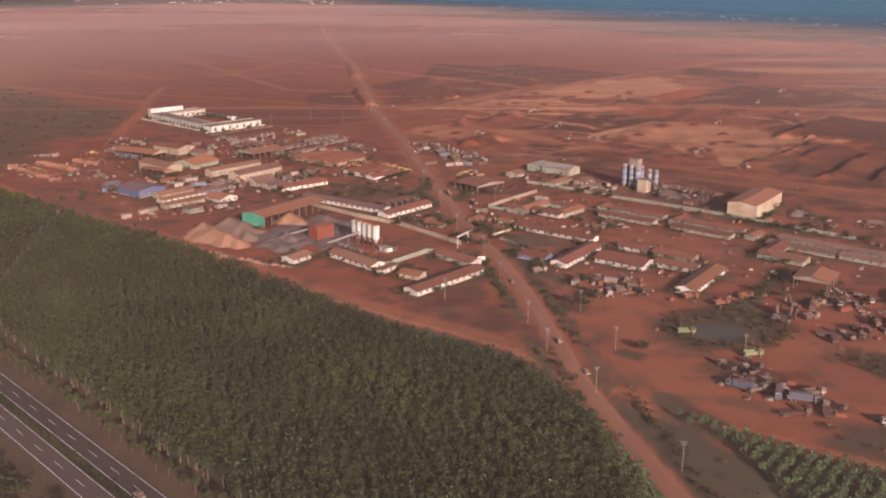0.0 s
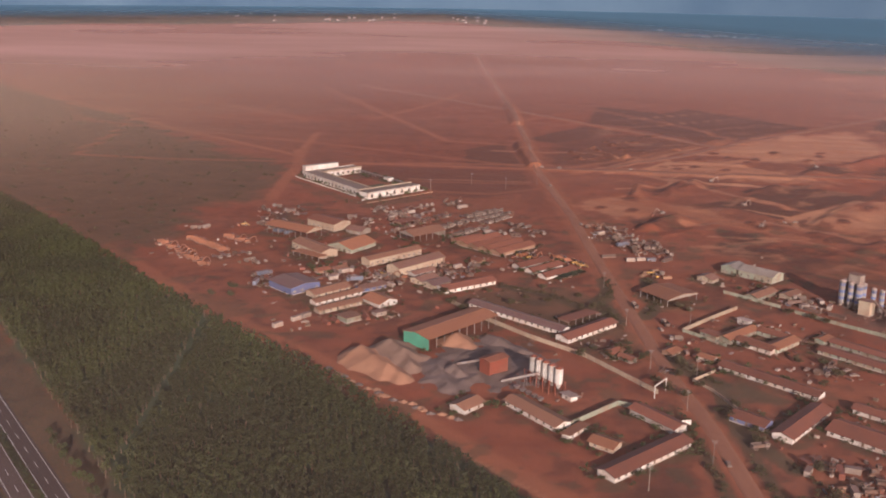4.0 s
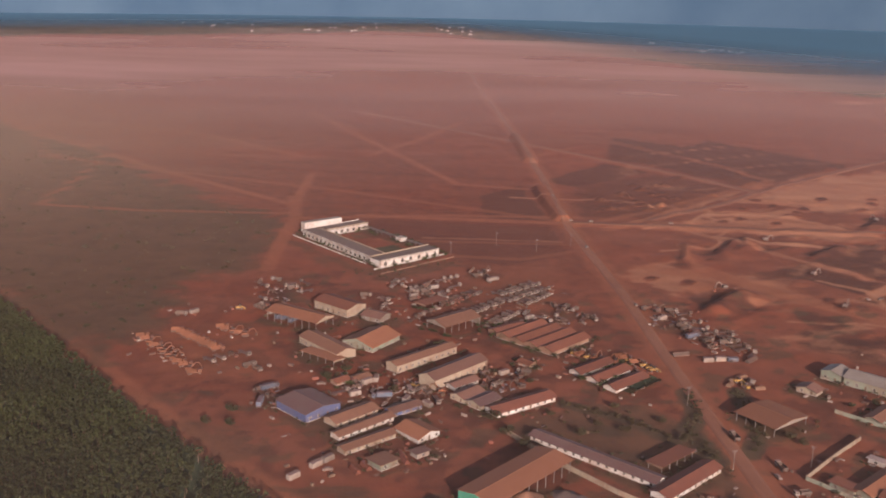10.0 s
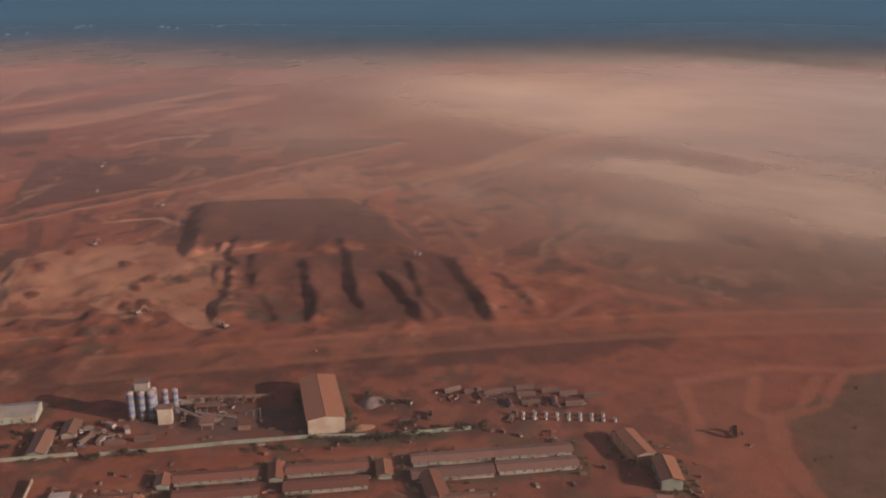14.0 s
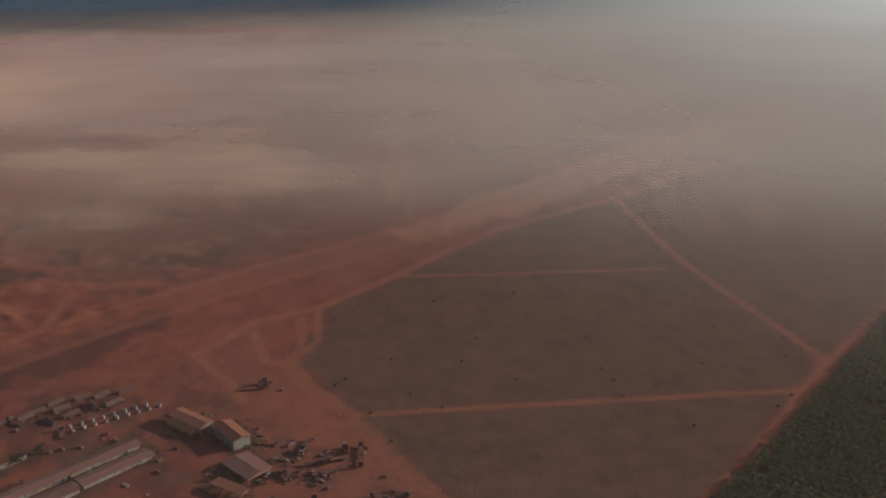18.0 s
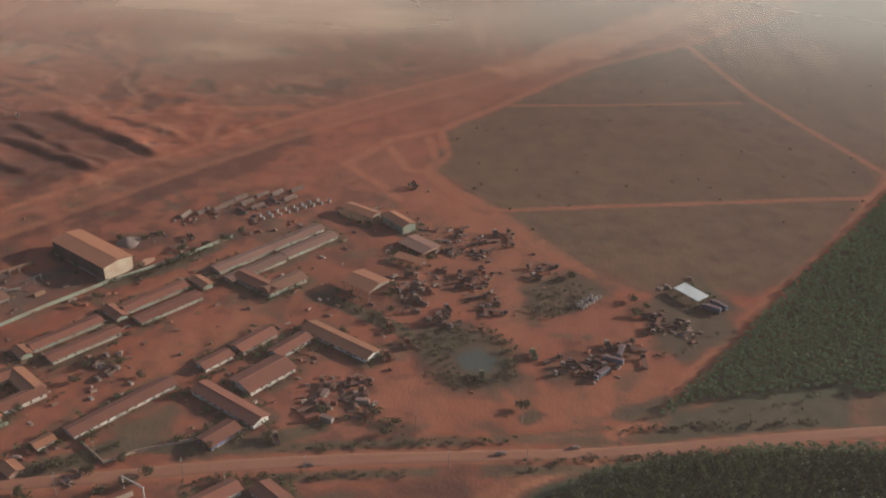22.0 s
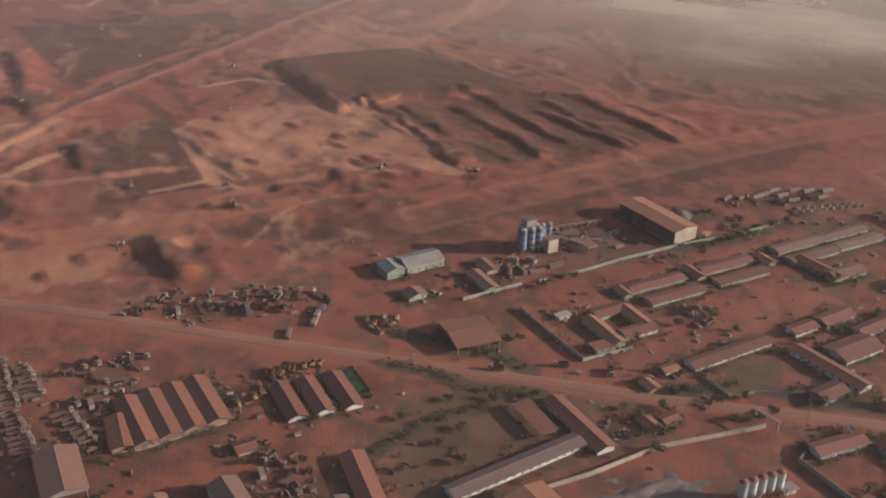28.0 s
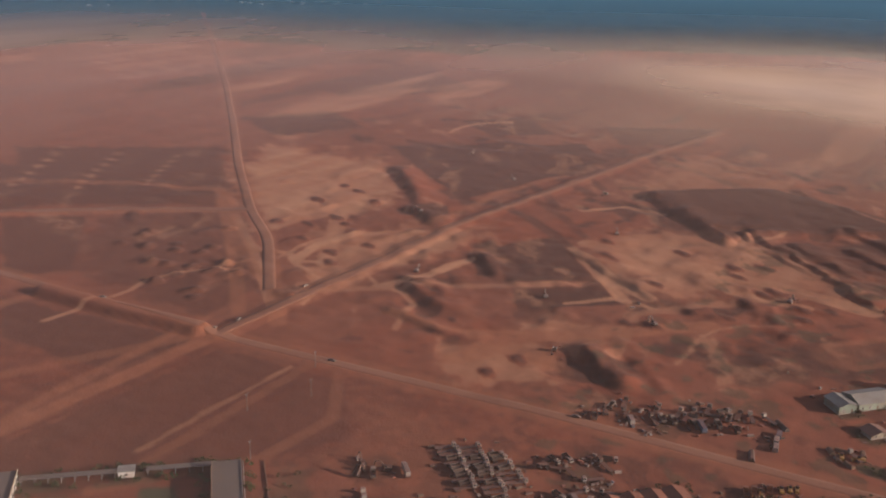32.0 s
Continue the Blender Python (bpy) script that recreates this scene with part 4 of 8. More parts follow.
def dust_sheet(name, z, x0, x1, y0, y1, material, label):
    """A flat see-through sheet that imitates dust and haze in the air."""
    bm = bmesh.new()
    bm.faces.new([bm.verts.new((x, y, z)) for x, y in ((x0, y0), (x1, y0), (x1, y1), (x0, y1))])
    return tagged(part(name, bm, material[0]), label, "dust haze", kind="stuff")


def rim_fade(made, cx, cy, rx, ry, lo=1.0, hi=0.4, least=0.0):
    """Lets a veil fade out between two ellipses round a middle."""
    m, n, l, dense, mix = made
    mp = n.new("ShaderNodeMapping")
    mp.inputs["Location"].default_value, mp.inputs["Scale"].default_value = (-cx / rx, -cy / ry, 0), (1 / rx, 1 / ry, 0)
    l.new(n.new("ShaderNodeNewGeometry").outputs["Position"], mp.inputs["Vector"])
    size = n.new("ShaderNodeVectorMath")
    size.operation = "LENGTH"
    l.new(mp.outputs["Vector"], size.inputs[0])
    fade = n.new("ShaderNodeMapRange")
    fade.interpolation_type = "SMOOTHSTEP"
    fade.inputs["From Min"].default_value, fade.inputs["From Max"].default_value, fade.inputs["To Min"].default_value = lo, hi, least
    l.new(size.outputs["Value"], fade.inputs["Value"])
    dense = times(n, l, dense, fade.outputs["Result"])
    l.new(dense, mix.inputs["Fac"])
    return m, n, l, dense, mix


# thin flat sheets one over another imitate haze by their colour, thicker towards the distance: red dust over the plain,
# blue air over the far woods
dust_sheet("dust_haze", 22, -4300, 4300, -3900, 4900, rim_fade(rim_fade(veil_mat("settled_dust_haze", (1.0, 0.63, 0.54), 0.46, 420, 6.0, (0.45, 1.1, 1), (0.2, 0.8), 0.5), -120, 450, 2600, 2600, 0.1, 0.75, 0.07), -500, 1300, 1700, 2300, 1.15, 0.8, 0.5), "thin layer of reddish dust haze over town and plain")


def layered_dust(name, layers, lit):
    """Dust of several sorts in one sheet: each layer is (colour, most, patch size, seed, stretch, cut, floor, ellipse x, y, rx, ry, full inside, gone outside)."""
    m, n, l, dense, mix = veil_mat(name, layers[0][0], 0.0, lit=lit)
    where = n.new("ShaderNodeNewGeometry").outputs["Position"]
    cover = tint = None
    for color, most, patch, seed, stretch, cut, floor, cx, cy, rx, ry, full, gone in layers:
        mp = n.new("ShaderNodeMapping")
        mp.inputs["Location"].default_value, mp.inputs["Scale"].default_value = (seed, seed * 0.7, seed), stretch
        l.new(where, mp.inputs["Vector"])
        t = n.new("ShaderNodeTexNoise")
        t.inputs["Scale"].default_value, t.inputs["Detail"].default_value = 1 / patch, 5
        l.new(mp.outputs["Vector"], t.inputs["Vector"])
        spread = ramp(n, l, t.outputs["Fac"], *cut)
        spread.node.interpolation_type = "SMOOTHSTEP"
        spread.node.inputs["To Min"].default_value = floor
        oval = n.new("ShaderNodeMapping")
        oval.inputs["Location"].default_value, oval.inputs["Scale"].default_value = (-cx / rx, -cy / ry, 0), (1 / rx, 1 / ry, 0)
        l.new(where, oval.inputs["Vector"])
        size = n.new("ShaderNodeVectorMath")
        size.operation = "LENGTH"
        l.new(oval.outputs["Vector"], size.inputs[0])
        fade = ramp(n, l, size.outputs["Value"], gone, full)
        fade.node.interpolation_type = "SMOOTHSTEP"
        a = times(n, l, times(n, l, spread, fade), most)
        if cover is None:
            cover, tint = a, color
        else:
            rest = times(n, l, 1.0, cover, "SUBTRACT")
            cover = times(n, l, cover, times(n, l, a, rest), "ADD")
            tint = blend(n, l, times(n, l, a, times(n, l, cover, 0.001, "ADD"), "DIVIDE"), tint, color)
    for shader in ("ShaderNodeBsdfDiffuse", "ShaderNodeBsdfTranslucent"):
        for node in n:
            if node.bl_idname == shader:
                if isinstance(tint, tuple):
                    node.inputs["Color"].default_value = (*tint, 1)
                else:
                    l.new(tint, node.inputs["Color"])
    l.new(cover, mix.inputs["Fac"])
    return m, n, l, cover, mix


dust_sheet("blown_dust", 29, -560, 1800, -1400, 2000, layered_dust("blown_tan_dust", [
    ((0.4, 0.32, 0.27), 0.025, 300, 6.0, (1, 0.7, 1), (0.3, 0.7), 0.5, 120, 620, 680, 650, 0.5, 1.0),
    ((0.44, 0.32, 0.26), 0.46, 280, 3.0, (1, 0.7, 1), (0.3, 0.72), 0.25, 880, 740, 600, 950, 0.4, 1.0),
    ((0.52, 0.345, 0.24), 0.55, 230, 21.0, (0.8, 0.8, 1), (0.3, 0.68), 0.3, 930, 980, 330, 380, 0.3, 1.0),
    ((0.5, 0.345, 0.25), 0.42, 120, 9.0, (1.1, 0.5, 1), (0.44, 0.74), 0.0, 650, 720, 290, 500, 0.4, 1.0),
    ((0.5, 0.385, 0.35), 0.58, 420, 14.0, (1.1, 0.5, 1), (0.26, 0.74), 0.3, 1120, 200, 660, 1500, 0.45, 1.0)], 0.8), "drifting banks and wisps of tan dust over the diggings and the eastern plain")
# the glow of the air towards the sun is put into this pale sheet
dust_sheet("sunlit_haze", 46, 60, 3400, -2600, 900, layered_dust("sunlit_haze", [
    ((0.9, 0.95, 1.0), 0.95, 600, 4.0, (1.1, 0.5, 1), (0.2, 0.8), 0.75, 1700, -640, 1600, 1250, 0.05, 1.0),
    ((0.68, 0.65, 0.6), 0.36, 400, 8.0, (1, 0.6, 1), (0.2, 0.8), 0.6, 1150, -50, 980, 800, 0.5, 1.0)], 1.0), "pale sheet with the sun-side haze glow in its colour, over the fields and plantation in the south east")
# brown haze of the western distance, put in as one coloured sheet
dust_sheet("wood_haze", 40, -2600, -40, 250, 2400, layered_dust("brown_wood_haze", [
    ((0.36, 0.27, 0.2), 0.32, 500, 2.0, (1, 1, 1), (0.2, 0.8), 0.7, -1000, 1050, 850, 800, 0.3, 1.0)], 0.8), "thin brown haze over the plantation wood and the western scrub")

# blue air over the far woods, painted on a see-through sheet that thickens outwards from their edge
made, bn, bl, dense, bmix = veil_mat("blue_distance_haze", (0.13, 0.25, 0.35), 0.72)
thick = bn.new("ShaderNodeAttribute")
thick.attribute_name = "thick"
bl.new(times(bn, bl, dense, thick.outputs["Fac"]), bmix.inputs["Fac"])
rim = []
for (ax, ay), (bx, by) in zip(PLAIN, PLAIN[1:] + PLAIN[:1]):
    count = int(math.dist((ax, ay), (bx, by)) / 150) + 1
    rim += [(ax + (bx - ax) * k / count, ay + (by - ay) * k / count) for k in range(count)]
bm = bmesh.new()
store = bm.verts.layers.float.new("thick")
bands = []
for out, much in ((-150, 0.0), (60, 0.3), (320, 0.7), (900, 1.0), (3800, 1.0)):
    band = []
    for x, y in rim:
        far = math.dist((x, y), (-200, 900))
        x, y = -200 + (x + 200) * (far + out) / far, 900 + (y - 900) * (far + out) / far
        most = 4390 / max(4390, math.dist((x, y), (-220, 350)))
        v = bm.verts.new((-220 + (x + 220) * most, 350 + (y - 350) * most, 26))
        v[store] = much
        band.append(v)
    bands.append(band)
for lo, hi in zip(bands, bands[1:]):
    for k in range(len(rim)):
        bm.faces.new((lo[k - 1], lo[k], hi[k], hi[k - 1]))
tagged(part("distance_haze", bm, made), "flat sheet of painted blue haze over the distant woods and plain", "haze", kind="stuff")


# ---- woods ----
def in_poly(x, y, points):
    hit = np.zeros(x.shape, bool)
    for (ax, ay), (bx, by) in zip(points, points[1:] + points[:1]):
        hit ^= ((ay > y) != (by > y)) & (x < (bx - ax) * (y - ay) / (by - ay + 1e-9) + ax)
    return hit


def crowns(pos, height, radius, leaves, leaf, squash=0.62, seed=1, even=1.0):
    """Triangles of leaf sprays for trees at pos (n x 2): each crown is a few uneven lobes with gaps between."""
    r = np.random.default_rng(seed)
    n = len(pos)
    tall = height * (1 + even * r.uniform(-0.25, 0.25, n))
    wide = radius * r.uniform(0.7, 1.3, n)
    lobes = r.normal(0, 0.5, (n, 5, 3)) * [1, 1, 0.8]
    pick = r.integers(0, 5, (n, leaves))
    c = lobes[np.arange(n)[:, None], pick] + r.normal(0, 0.36, (n, leaves, 3))
    size = np.linalg.norm(c, axis=-1, keepdims=True)
    c = c / np.maximum(size, 1.0)
    c[..., :2] *= wide[:, None, None]
    c[..., 2] = tall[:, None] * (0.66 + 0.34 * c[..., 2])
    c[..., 0] += pos[:, 0, None]
    c[..., 1] += pos[:, 1, None]
    a = r.normal(0, 1, (n, leaves, 3))
    a /= np.linalg.norm(a, axis=-1, keepdims=True)
    b = np.cross(a, r.normal(0, 1, (n, leaves, 3)))
    b /= np.maximum(np.linalg.norm(b, axis=-1, keepdims=True), 1e-3)
    s = leaf * r.uniform(0.6, 1.4, (n, leaves, 1))
    tri = np.stack([c + a * s, c - a * s * 0.5 + b * s * 0.8, c - a * s * 0.5 - b * s * 0.8], 2)
    return tri.reshape(-1, 3, 3)


def stems(pos, height, w, seed=1):
    r = np.random.default_rng(seed)
    tall = height * r.uniform(0.6, 0.9, len(pos))
    out = []
    for k in range(3):
        a0, a1 = k * 2.094, (k + 1) * 2.094
        base0 = np.stack([pos[:, 0] + w * math.cos(a0), pos[:, 1] + w * math.sin(a0), 0 * tall], -1)
        base1 = np.stack([pos[:, 0] + w * math.cos(a1), pos[:, 1] + w * math.sin(a1), 0 * tall], -1)
        top = np.stack([pos[:, 0], pos[:, 1], tall], -1)
        out.append(np.stack([base0, base1, top], 1))
    return np.concatenate(out)


def grid_in(points, step, jitter, angle=0.0, seed=2, gap=0.0):
    r = np.random.default_rng(seed)
    p = np.array(points, float)
    c, s = math.cos(radians(angle)), math.sin(radians(angle))
    mid, span = p.mean(0), np.ptp(p, axis=0).max()
    u, v = np.meshgrid(np.arange(-span, span, step[0]), np.arange(-span, span, step[1]))
    u, v = u.ravel() + r.normal(0, jitter, u.size), v.ravel() + r.normal(0, jitter, u.size)
    x, y = mid[0] + c * u - s * v, mid[1] + s * u + c * v
    keep = in_poly(x, y, points) & (r.random(x.size) > gap)
    return np.stack([x[keep], y[keep]], -1)


HW_D, HW_N = (0.690, -0.724), (0.724, 0.690)


def hw(along, off):
    """A place by the highway: metres along it, from its start, and off its middle line towards the town."""
    return (-152.0 + HW_D[0] * along + HW_N[0] * off, 325.0 + HW_D[1] * along + HW_N[1] * off)


EDGE = [(58, 252), (54, 284), (50, 315), (43, 340), (23, 364), (0, 381), (-25, 401), (-60, 437), (-96, 476), (-149, 530), (-196, 568), (-227, 593), (-283, 642), (-342, 700), (-413, 766), (-500, 843), (-640, 960)]
woods = EDGE + [hw(-560, 30), hw(-300, 30), hw(-100, 24), hw(60, 21), hw(160, 21)] + [(60, 130)]
trees_at = grid_in(woods, (3.5, 3.5), 0.9, 17, 3, 0.03)
cut = np.abs(trees_at[:, 0] + 214.5 + (trees_at[:, 1] - 480) * 0.17) < 2.6
cut &= trees_at[:, 1] > 380
trees_at = trees_at[~cut]
close = trees_at[:, 1] < 520
tagged(triangles("plantation_wood", crowns(trees_at[close], 7.6, 1.95, 66, 0.45, seed=4, even=0.5), FOREST), "dense dark green plantation wood between highway and town", "trees", kind="stuff")
tagged(triangles("plantation_wood", crowns(trees_at[~close], 7.4, 2.0, 36, 0.62, seed=5, even=0.4), FOREST), "dense dark green plantation wood reaching far along the highway", "trees", kind="stuff")
tagged(triangles("wood_stems", stems(trees_at, 7.0, 0.22, 6), BARK), "thin bare stems of the plantation wood", "trees", kind="stuff")
south = [hw(-420, -22), hw(-60, -20), hw(160, -20), (-20, 100), (-330, 250)]
south_at = grid_in(south, (5.2, 5.2), 1.6, 40, 8, 0.3)
tagged(triangles("roadside_wood", crowns(south_at, 6.0, 2.6, 60, 0.55, seed=9), FOREST), "loose green wood on the far side of the highway", "trees", kind="stuff")
young_n = [(76, 322), (110, 296), (149, 267), (205, 229), (266, 183), (330, 138), (440, 62), (640, -100), (420, -320), (150, 60), (106, 214), (92, 292)]
young_s = [(44, 333), (64, 272), (66, 232), (80, 120), (60, -60), (-120, -60), (-40, 130), (0, 250), (-30, 352), (16, 352)]
young_at = np.concatenate([grid_in(young_n, (2.4, 4.6), 0.35, 53, 11, 0.03), grid_in(young_s, (2.4, 4.6), 0.35, 53, 12, 0.03)])
dark_strip = [(72, 318), (92, 302), (113, 222), (96, 225)]
young_at = young_at[~in_poly(young_at[:, 0], young_at[:, 1], dark_strip)]
young_at = young_at[np.hypot(young_at[:, 0] - 150, young_at[:, 1] - 200) < 420]
tagged(triangles("young_plantation", crowns(young_at, 3.8, 1.6, 56, 0.44, seed=13, even=0.4), ROWS_GREEN), "rows of young green plantation trees beside the dirt road", "trees", kind="stuff")
tagged(triangles("young_stems", stems(young_at, 3.4, 0.12, 14), BARK), "thin stems of the young plantation rows", "trees", kind="stuff")
shrubs = [grid_in([(-335, 715), (-330, 850), (-310, 990), (-400, 1100), (-640, 1340), (-900, 1300), (-520, 850)], (16, 16), 6, 10, 21, 0.45), grid_in([(220, 340), (290, 395), (345, 438), (430, 430), (580, 320), (680, 200), (370, 122), (280, 176)], (17, 17), 7, 10, 22, 0.85), grid_in([(370, 118), (680, 200), (820, 80), (700, -60), (450, 60)], (22, 22), 9, 10, 23, 0.85), grid_in([(100, 382), (94, 411), (117, 425), (138, 433), (148, 414), (146, 394), (122, 382)], (3.2, 3.2), 1.2, 10, 24, 0.45), grid_in([(-100, 652), (-40, 628), (-12, 640), (-40, 690), (-80, 690)], (9, 9), 4, 10, 25, 0.55), grid_in([(-250, 900), (-170, 945), (-160, 935), (-205, 890)], (7, 7), 3, 0, 26, 0.4), grid_in([(84, 302), (126, 220), (86, 234), (68, 316)], (6, 6), 2.2, 20, 28, 0.7), grid_in([(190, 376), (211, 352), (192, 338), (168, 352), (155, 375)], (6, 6), 2.5, 20, 31, 0.45), grid_in([(180, 306), (214, 280), (200, 300)], (6, 6), 2.5, 20, 32, 0.4), grid_in([(130, 312), (122, 298), (155, 270), (165, 262)], (6, 6), 2.5, 20, 33, 0.4)]
shrubs += [np.array([(x + side * 9.5 + rng.normal(0, 1.3), y + rng.uniform(-6, 6)) for (x, y) in [(75 - 0.163 * (yy - 237) if yy < 374 else 49 - 0.14 * (yy - 374), yy) for yy in range(245, 520, 2)] for side in (-1, 1) if math.sin(y * 0.045 + side) > -0.45])]
for way, wide in ((DITCH, 4.5), ([(-12, 717), (-10, 688), (-17, 670), (-8, 639)], 4), ([(14, 723), (18, 675), (9, 648)], 3), ([(175, 607), (192, 585), (222, 562)], 3.5), ([(19, 589), (29, 567), (42, 552)], 4), ([(-77, 691), (-47, 678), (-25, 656)], 3), ([(162, 375), (176, 368), (206, 361)], 7), ([(186, 352), (176, 347), (160, 372)], 6), ([(62, 431), (68, 457), (58, 471)], 4), ([(106, 424), (96, 404), (110, 384), (132, 384), (150, 402)], 4)):
    legs = [math.dist(a, b) for a, b in zip(way, way[1:])]
    for (a, b), long in zip(zip(way, way[1:]), legs):
        shrubs.append(np.array([(a[0] + (b[0] - a[0]) * k / max(1, int(long / 1.7)) + rng.normal(0, wide * 0.5), a[1] + (b[1] - a[1]) * k / max(1, int(long / 1.7)) + rng.normal(0, wide * 0.5)) for k in range(int(long / 1.7))]))
shrub_at = np.concatenate(shrubs)
wet_pool = in_poly(shrub_at[:, 0], shrub_at[:, 1], [(103, 394), (108, 413), (122, 415), (134, 403), (129, 391), (113, 387)])
shrub_at = shrub_at[~wet_pool]
west_at = grid_in([(-335, 715), (-330, 850), (-310, 990), (-400, 1100), (-640, 1340), (-900, 1300), (-520, 850)], (21, 21), 9, 30, 29, 0.5)
tagged(triangles("scrub_bushes", crowns(west_at, 3.0, 2.7, 60, 0.5, seed=30), BUSH), "round dark bushes dotted over the western scrub land", "bushes", kind="stuff")
tagged(triangles("scrub_bushes", crowns(shrub_at, 1.7, 1.3, 34, 0.36, seed=27), BUSH), "low dry bushes scattered over the scrub land", "bushes", kind="stuff")


def tree_kind(name, label, height, radius, leaves, leaf, material, seed):
    root = thing(name, label, "tree")
    bm = bmesh.new()
    tube(bm, 0, 0, height * 0.28, 0.16 * height / 5, height * 0.56, "Z", 7, 0.07 * height / 5)
    for k in range(4):
        a = k * 1.7 + seed
        beam(bm, (0, 0, height * (0.34 + 0.05 * k)), (math.cos(a) * radius * 0.6, math.sin(a) * radius * 0.6, height * (0.6 + 0.05 * k)), 0.05 * height / 5)
    part("trunk", bm, BARK, root)
    ob = triangles("crown", crowns(np.zeros((1, 2)), height, radius, leaves, leaf, seed=seed), material)
    ob.parent = root
    return root


def scatter(root, places, seed, turn=True, sizes=(0.75, 1.25)):
    """The thing itself at the first place, copies at the others."""
    r = random.Random(seed)
    for k, (x, y) in enumerate(places):
        s = r.uniform(*sizes)
        m = pose(x, y, land_height(x, y) - 0.03, 0, 0, r.uniform(0, 360) if turn else 0)
        if k:
            copy_thing(root, m).scale = (s, s, s)
        else:
            root.matrix_basis = m


row_tree = tree_kind("roadside_tree", "small dark rounded tree planted along the highway verge", 4.8, 1.9, 230, 0.34, FOREST, 31)
scatter(row_tree, [hw(-150 + 5.2 * k, 15.0 + 1.2 * math.sin(k * 2.1)) for k in range(58)], 32)
shade_tree = tree_kind("shade_tree", "dusty dark green shade tree standing in the town", 4.3, 2.9, 260, 0.42, BUSH, 33)
scatter(shade_tree, [(10, 552), (20, 560), (16, 541), (24, 575), (30, 548), (6, 582), (-2, 600), (22, 536), (36, 520), (45, 530), (40, 516), (50, 492), (70, 470), (90, 560), (96, 590), (84, 590), (60, 606), (100, 575), (205, 575), (213, 570), (222, 566), (200, 580), (232, 556), (240, 548), (215, 578), (186, 588), (150, 616), (160, 608), (228, 604), (235, 598), (226, 618), (212, 628), (110, 655), (92, 668), (104, 662), (70, 712), (84, 716), (30, 668), (36, 662), (-10, 640), (-20, 656), (-48, 662), (-60, 668), (-70, 655), (-52, 690), (-84, 676), (-104, 650), (-112, 668), (-96, 716), (-150, 760), (-180, 770), (-165, 690), (-196, 716), (-205, 705), (-240, 655), (-248, 640), (-236, 640), (58, 440), (66, 436), (72, 446), (80, 380), (136, 470), (150, 455), (160, 450), (205, 352), (176, 312), (182, 320), (168, 318), (-96, 640), (-30, 676), (-20, 590), (-14, 582), (-6, 590), (-26, 578)], 34)

# ---- highway ----
def strip(bm, off0, off1, a0, a1, z):
    """A flat strip along the highway, 5 cm thick."""
    for lo, hi in ((a0, a1),):
        pts = [hw(lo, off0), hw(hi, off0), hw(hi, off1), hw(lo, off1)]
        low = [bm.verts.new((x, y, z - 0.05)) for x, y in pts]
        top = [bm.verts.new((x, y, z)) for x, y in pts]
        bm.faces.new(top)
        for k in range(4):
            bm.faces.new((low[k], low[(k + 1) % 4], top[(k + 1) % 4], top[k]))


for name, off0, off1, m, z, label in (("road", 1.0, 9.1, ASPHALT, 0.20, "smooth grey asphalt carriageway of the highway"), ("road", -10.9, -2.6, ASPHALT, 0.20, "smooth grey asphalt carriageway of the highway"), ("median", -2.55, 0.95, BUSH, 0.16, "overgrown green median strip of the highway")):
    bm = bmesh.new()
    strip(bm, off0, off1, -700, 300, z)
    tagged(part(name, bm, m), label, "road" if name == "road" else "median", kind="structure")
for off in (1.35, 8.0, -2.95, -9.8):
    bm = bmesh.new()
    strip(bm, off - 0.11, off + 0.11, -700, 300, 0.215)
    tagged(part("edge_line", bm, ROAD_PAINT), "solid white edge line on the asphalt", "road marking", kind="structure")
bm = bmesh.new()
strip(bm, -0.09, 0.09, -3, 3, 0.0)
dash_data = part("lane_dash", bm, ROAD_PAINT)
x0, y0 = hw(0, 0)
for v in dash_data.data.vertices:
    v.co.x, v.co.y = v.co.x - x0, v.co.y - y0
first_dash = True
for side in (4.6, -6.4):
    for k in range(36):
        x, y = hw(-330 + 15.4 * k, side)
        dash = dash_data if first_dash else new("lane_dash", dash_data.data)
        dash.matrix_basis = pose(x, y, 0.217)
        tagged(dash, "short white lane dash on the asphalt", "road marking", "lane dashes on the highway", "structure")
        first_dash = False
med_at = np.array([hw(-400 + 1.7 * k + rng.normal(0, 0.3), -0.8 + rng.normal(0, 0.75)) for k in range(380)])
tagged(triangles("median_bushes", crowns(med_at, 1.0, 0.9, 22, 0.28, seed=36), FOREST), "low green bushes on the highway median", "bushes", kind="stuff")

# ---- houses ----
def window_mesh(w, h):
    bm = bmesh.new()
    for x in (-w / 2, w / 2):
        box(bm, x, 0, 0, 0.1, 0.12, h + 0.1)
    for z in (-h / 2, h / 2, 0):
        box(bm, 0, 0, z, w, 0.12, 0.1)
    box(bm, 0, 0.02, 0, w - 0.1, 0.04, h - 0.1, mi=1)
    data = bpy.data.meshes.new("window")
    bm.to_mesh(data)
    bm.free()
    data.materials.append(WHITE)
    data.materials.append(GLASS)
    return data


WINDOW = window_mesh(1.5, 1.3)
BIG_WINDOW = window_mesh(2.8, 2.2)
bm = bmesh.new()
box(bm, 0, 0, 1.0, 1.1, 0.12, 2.0, bevel=0.02)
box(bm, 0.4, -0.09, 1.0, 0.08, 0.08, 0.2)
DOOR = bpy.data.meshes.new("door")
bm.to_mesh(DOOR)
bm.free()
DOOR.materials.append(WOOD)


HOUSES = []


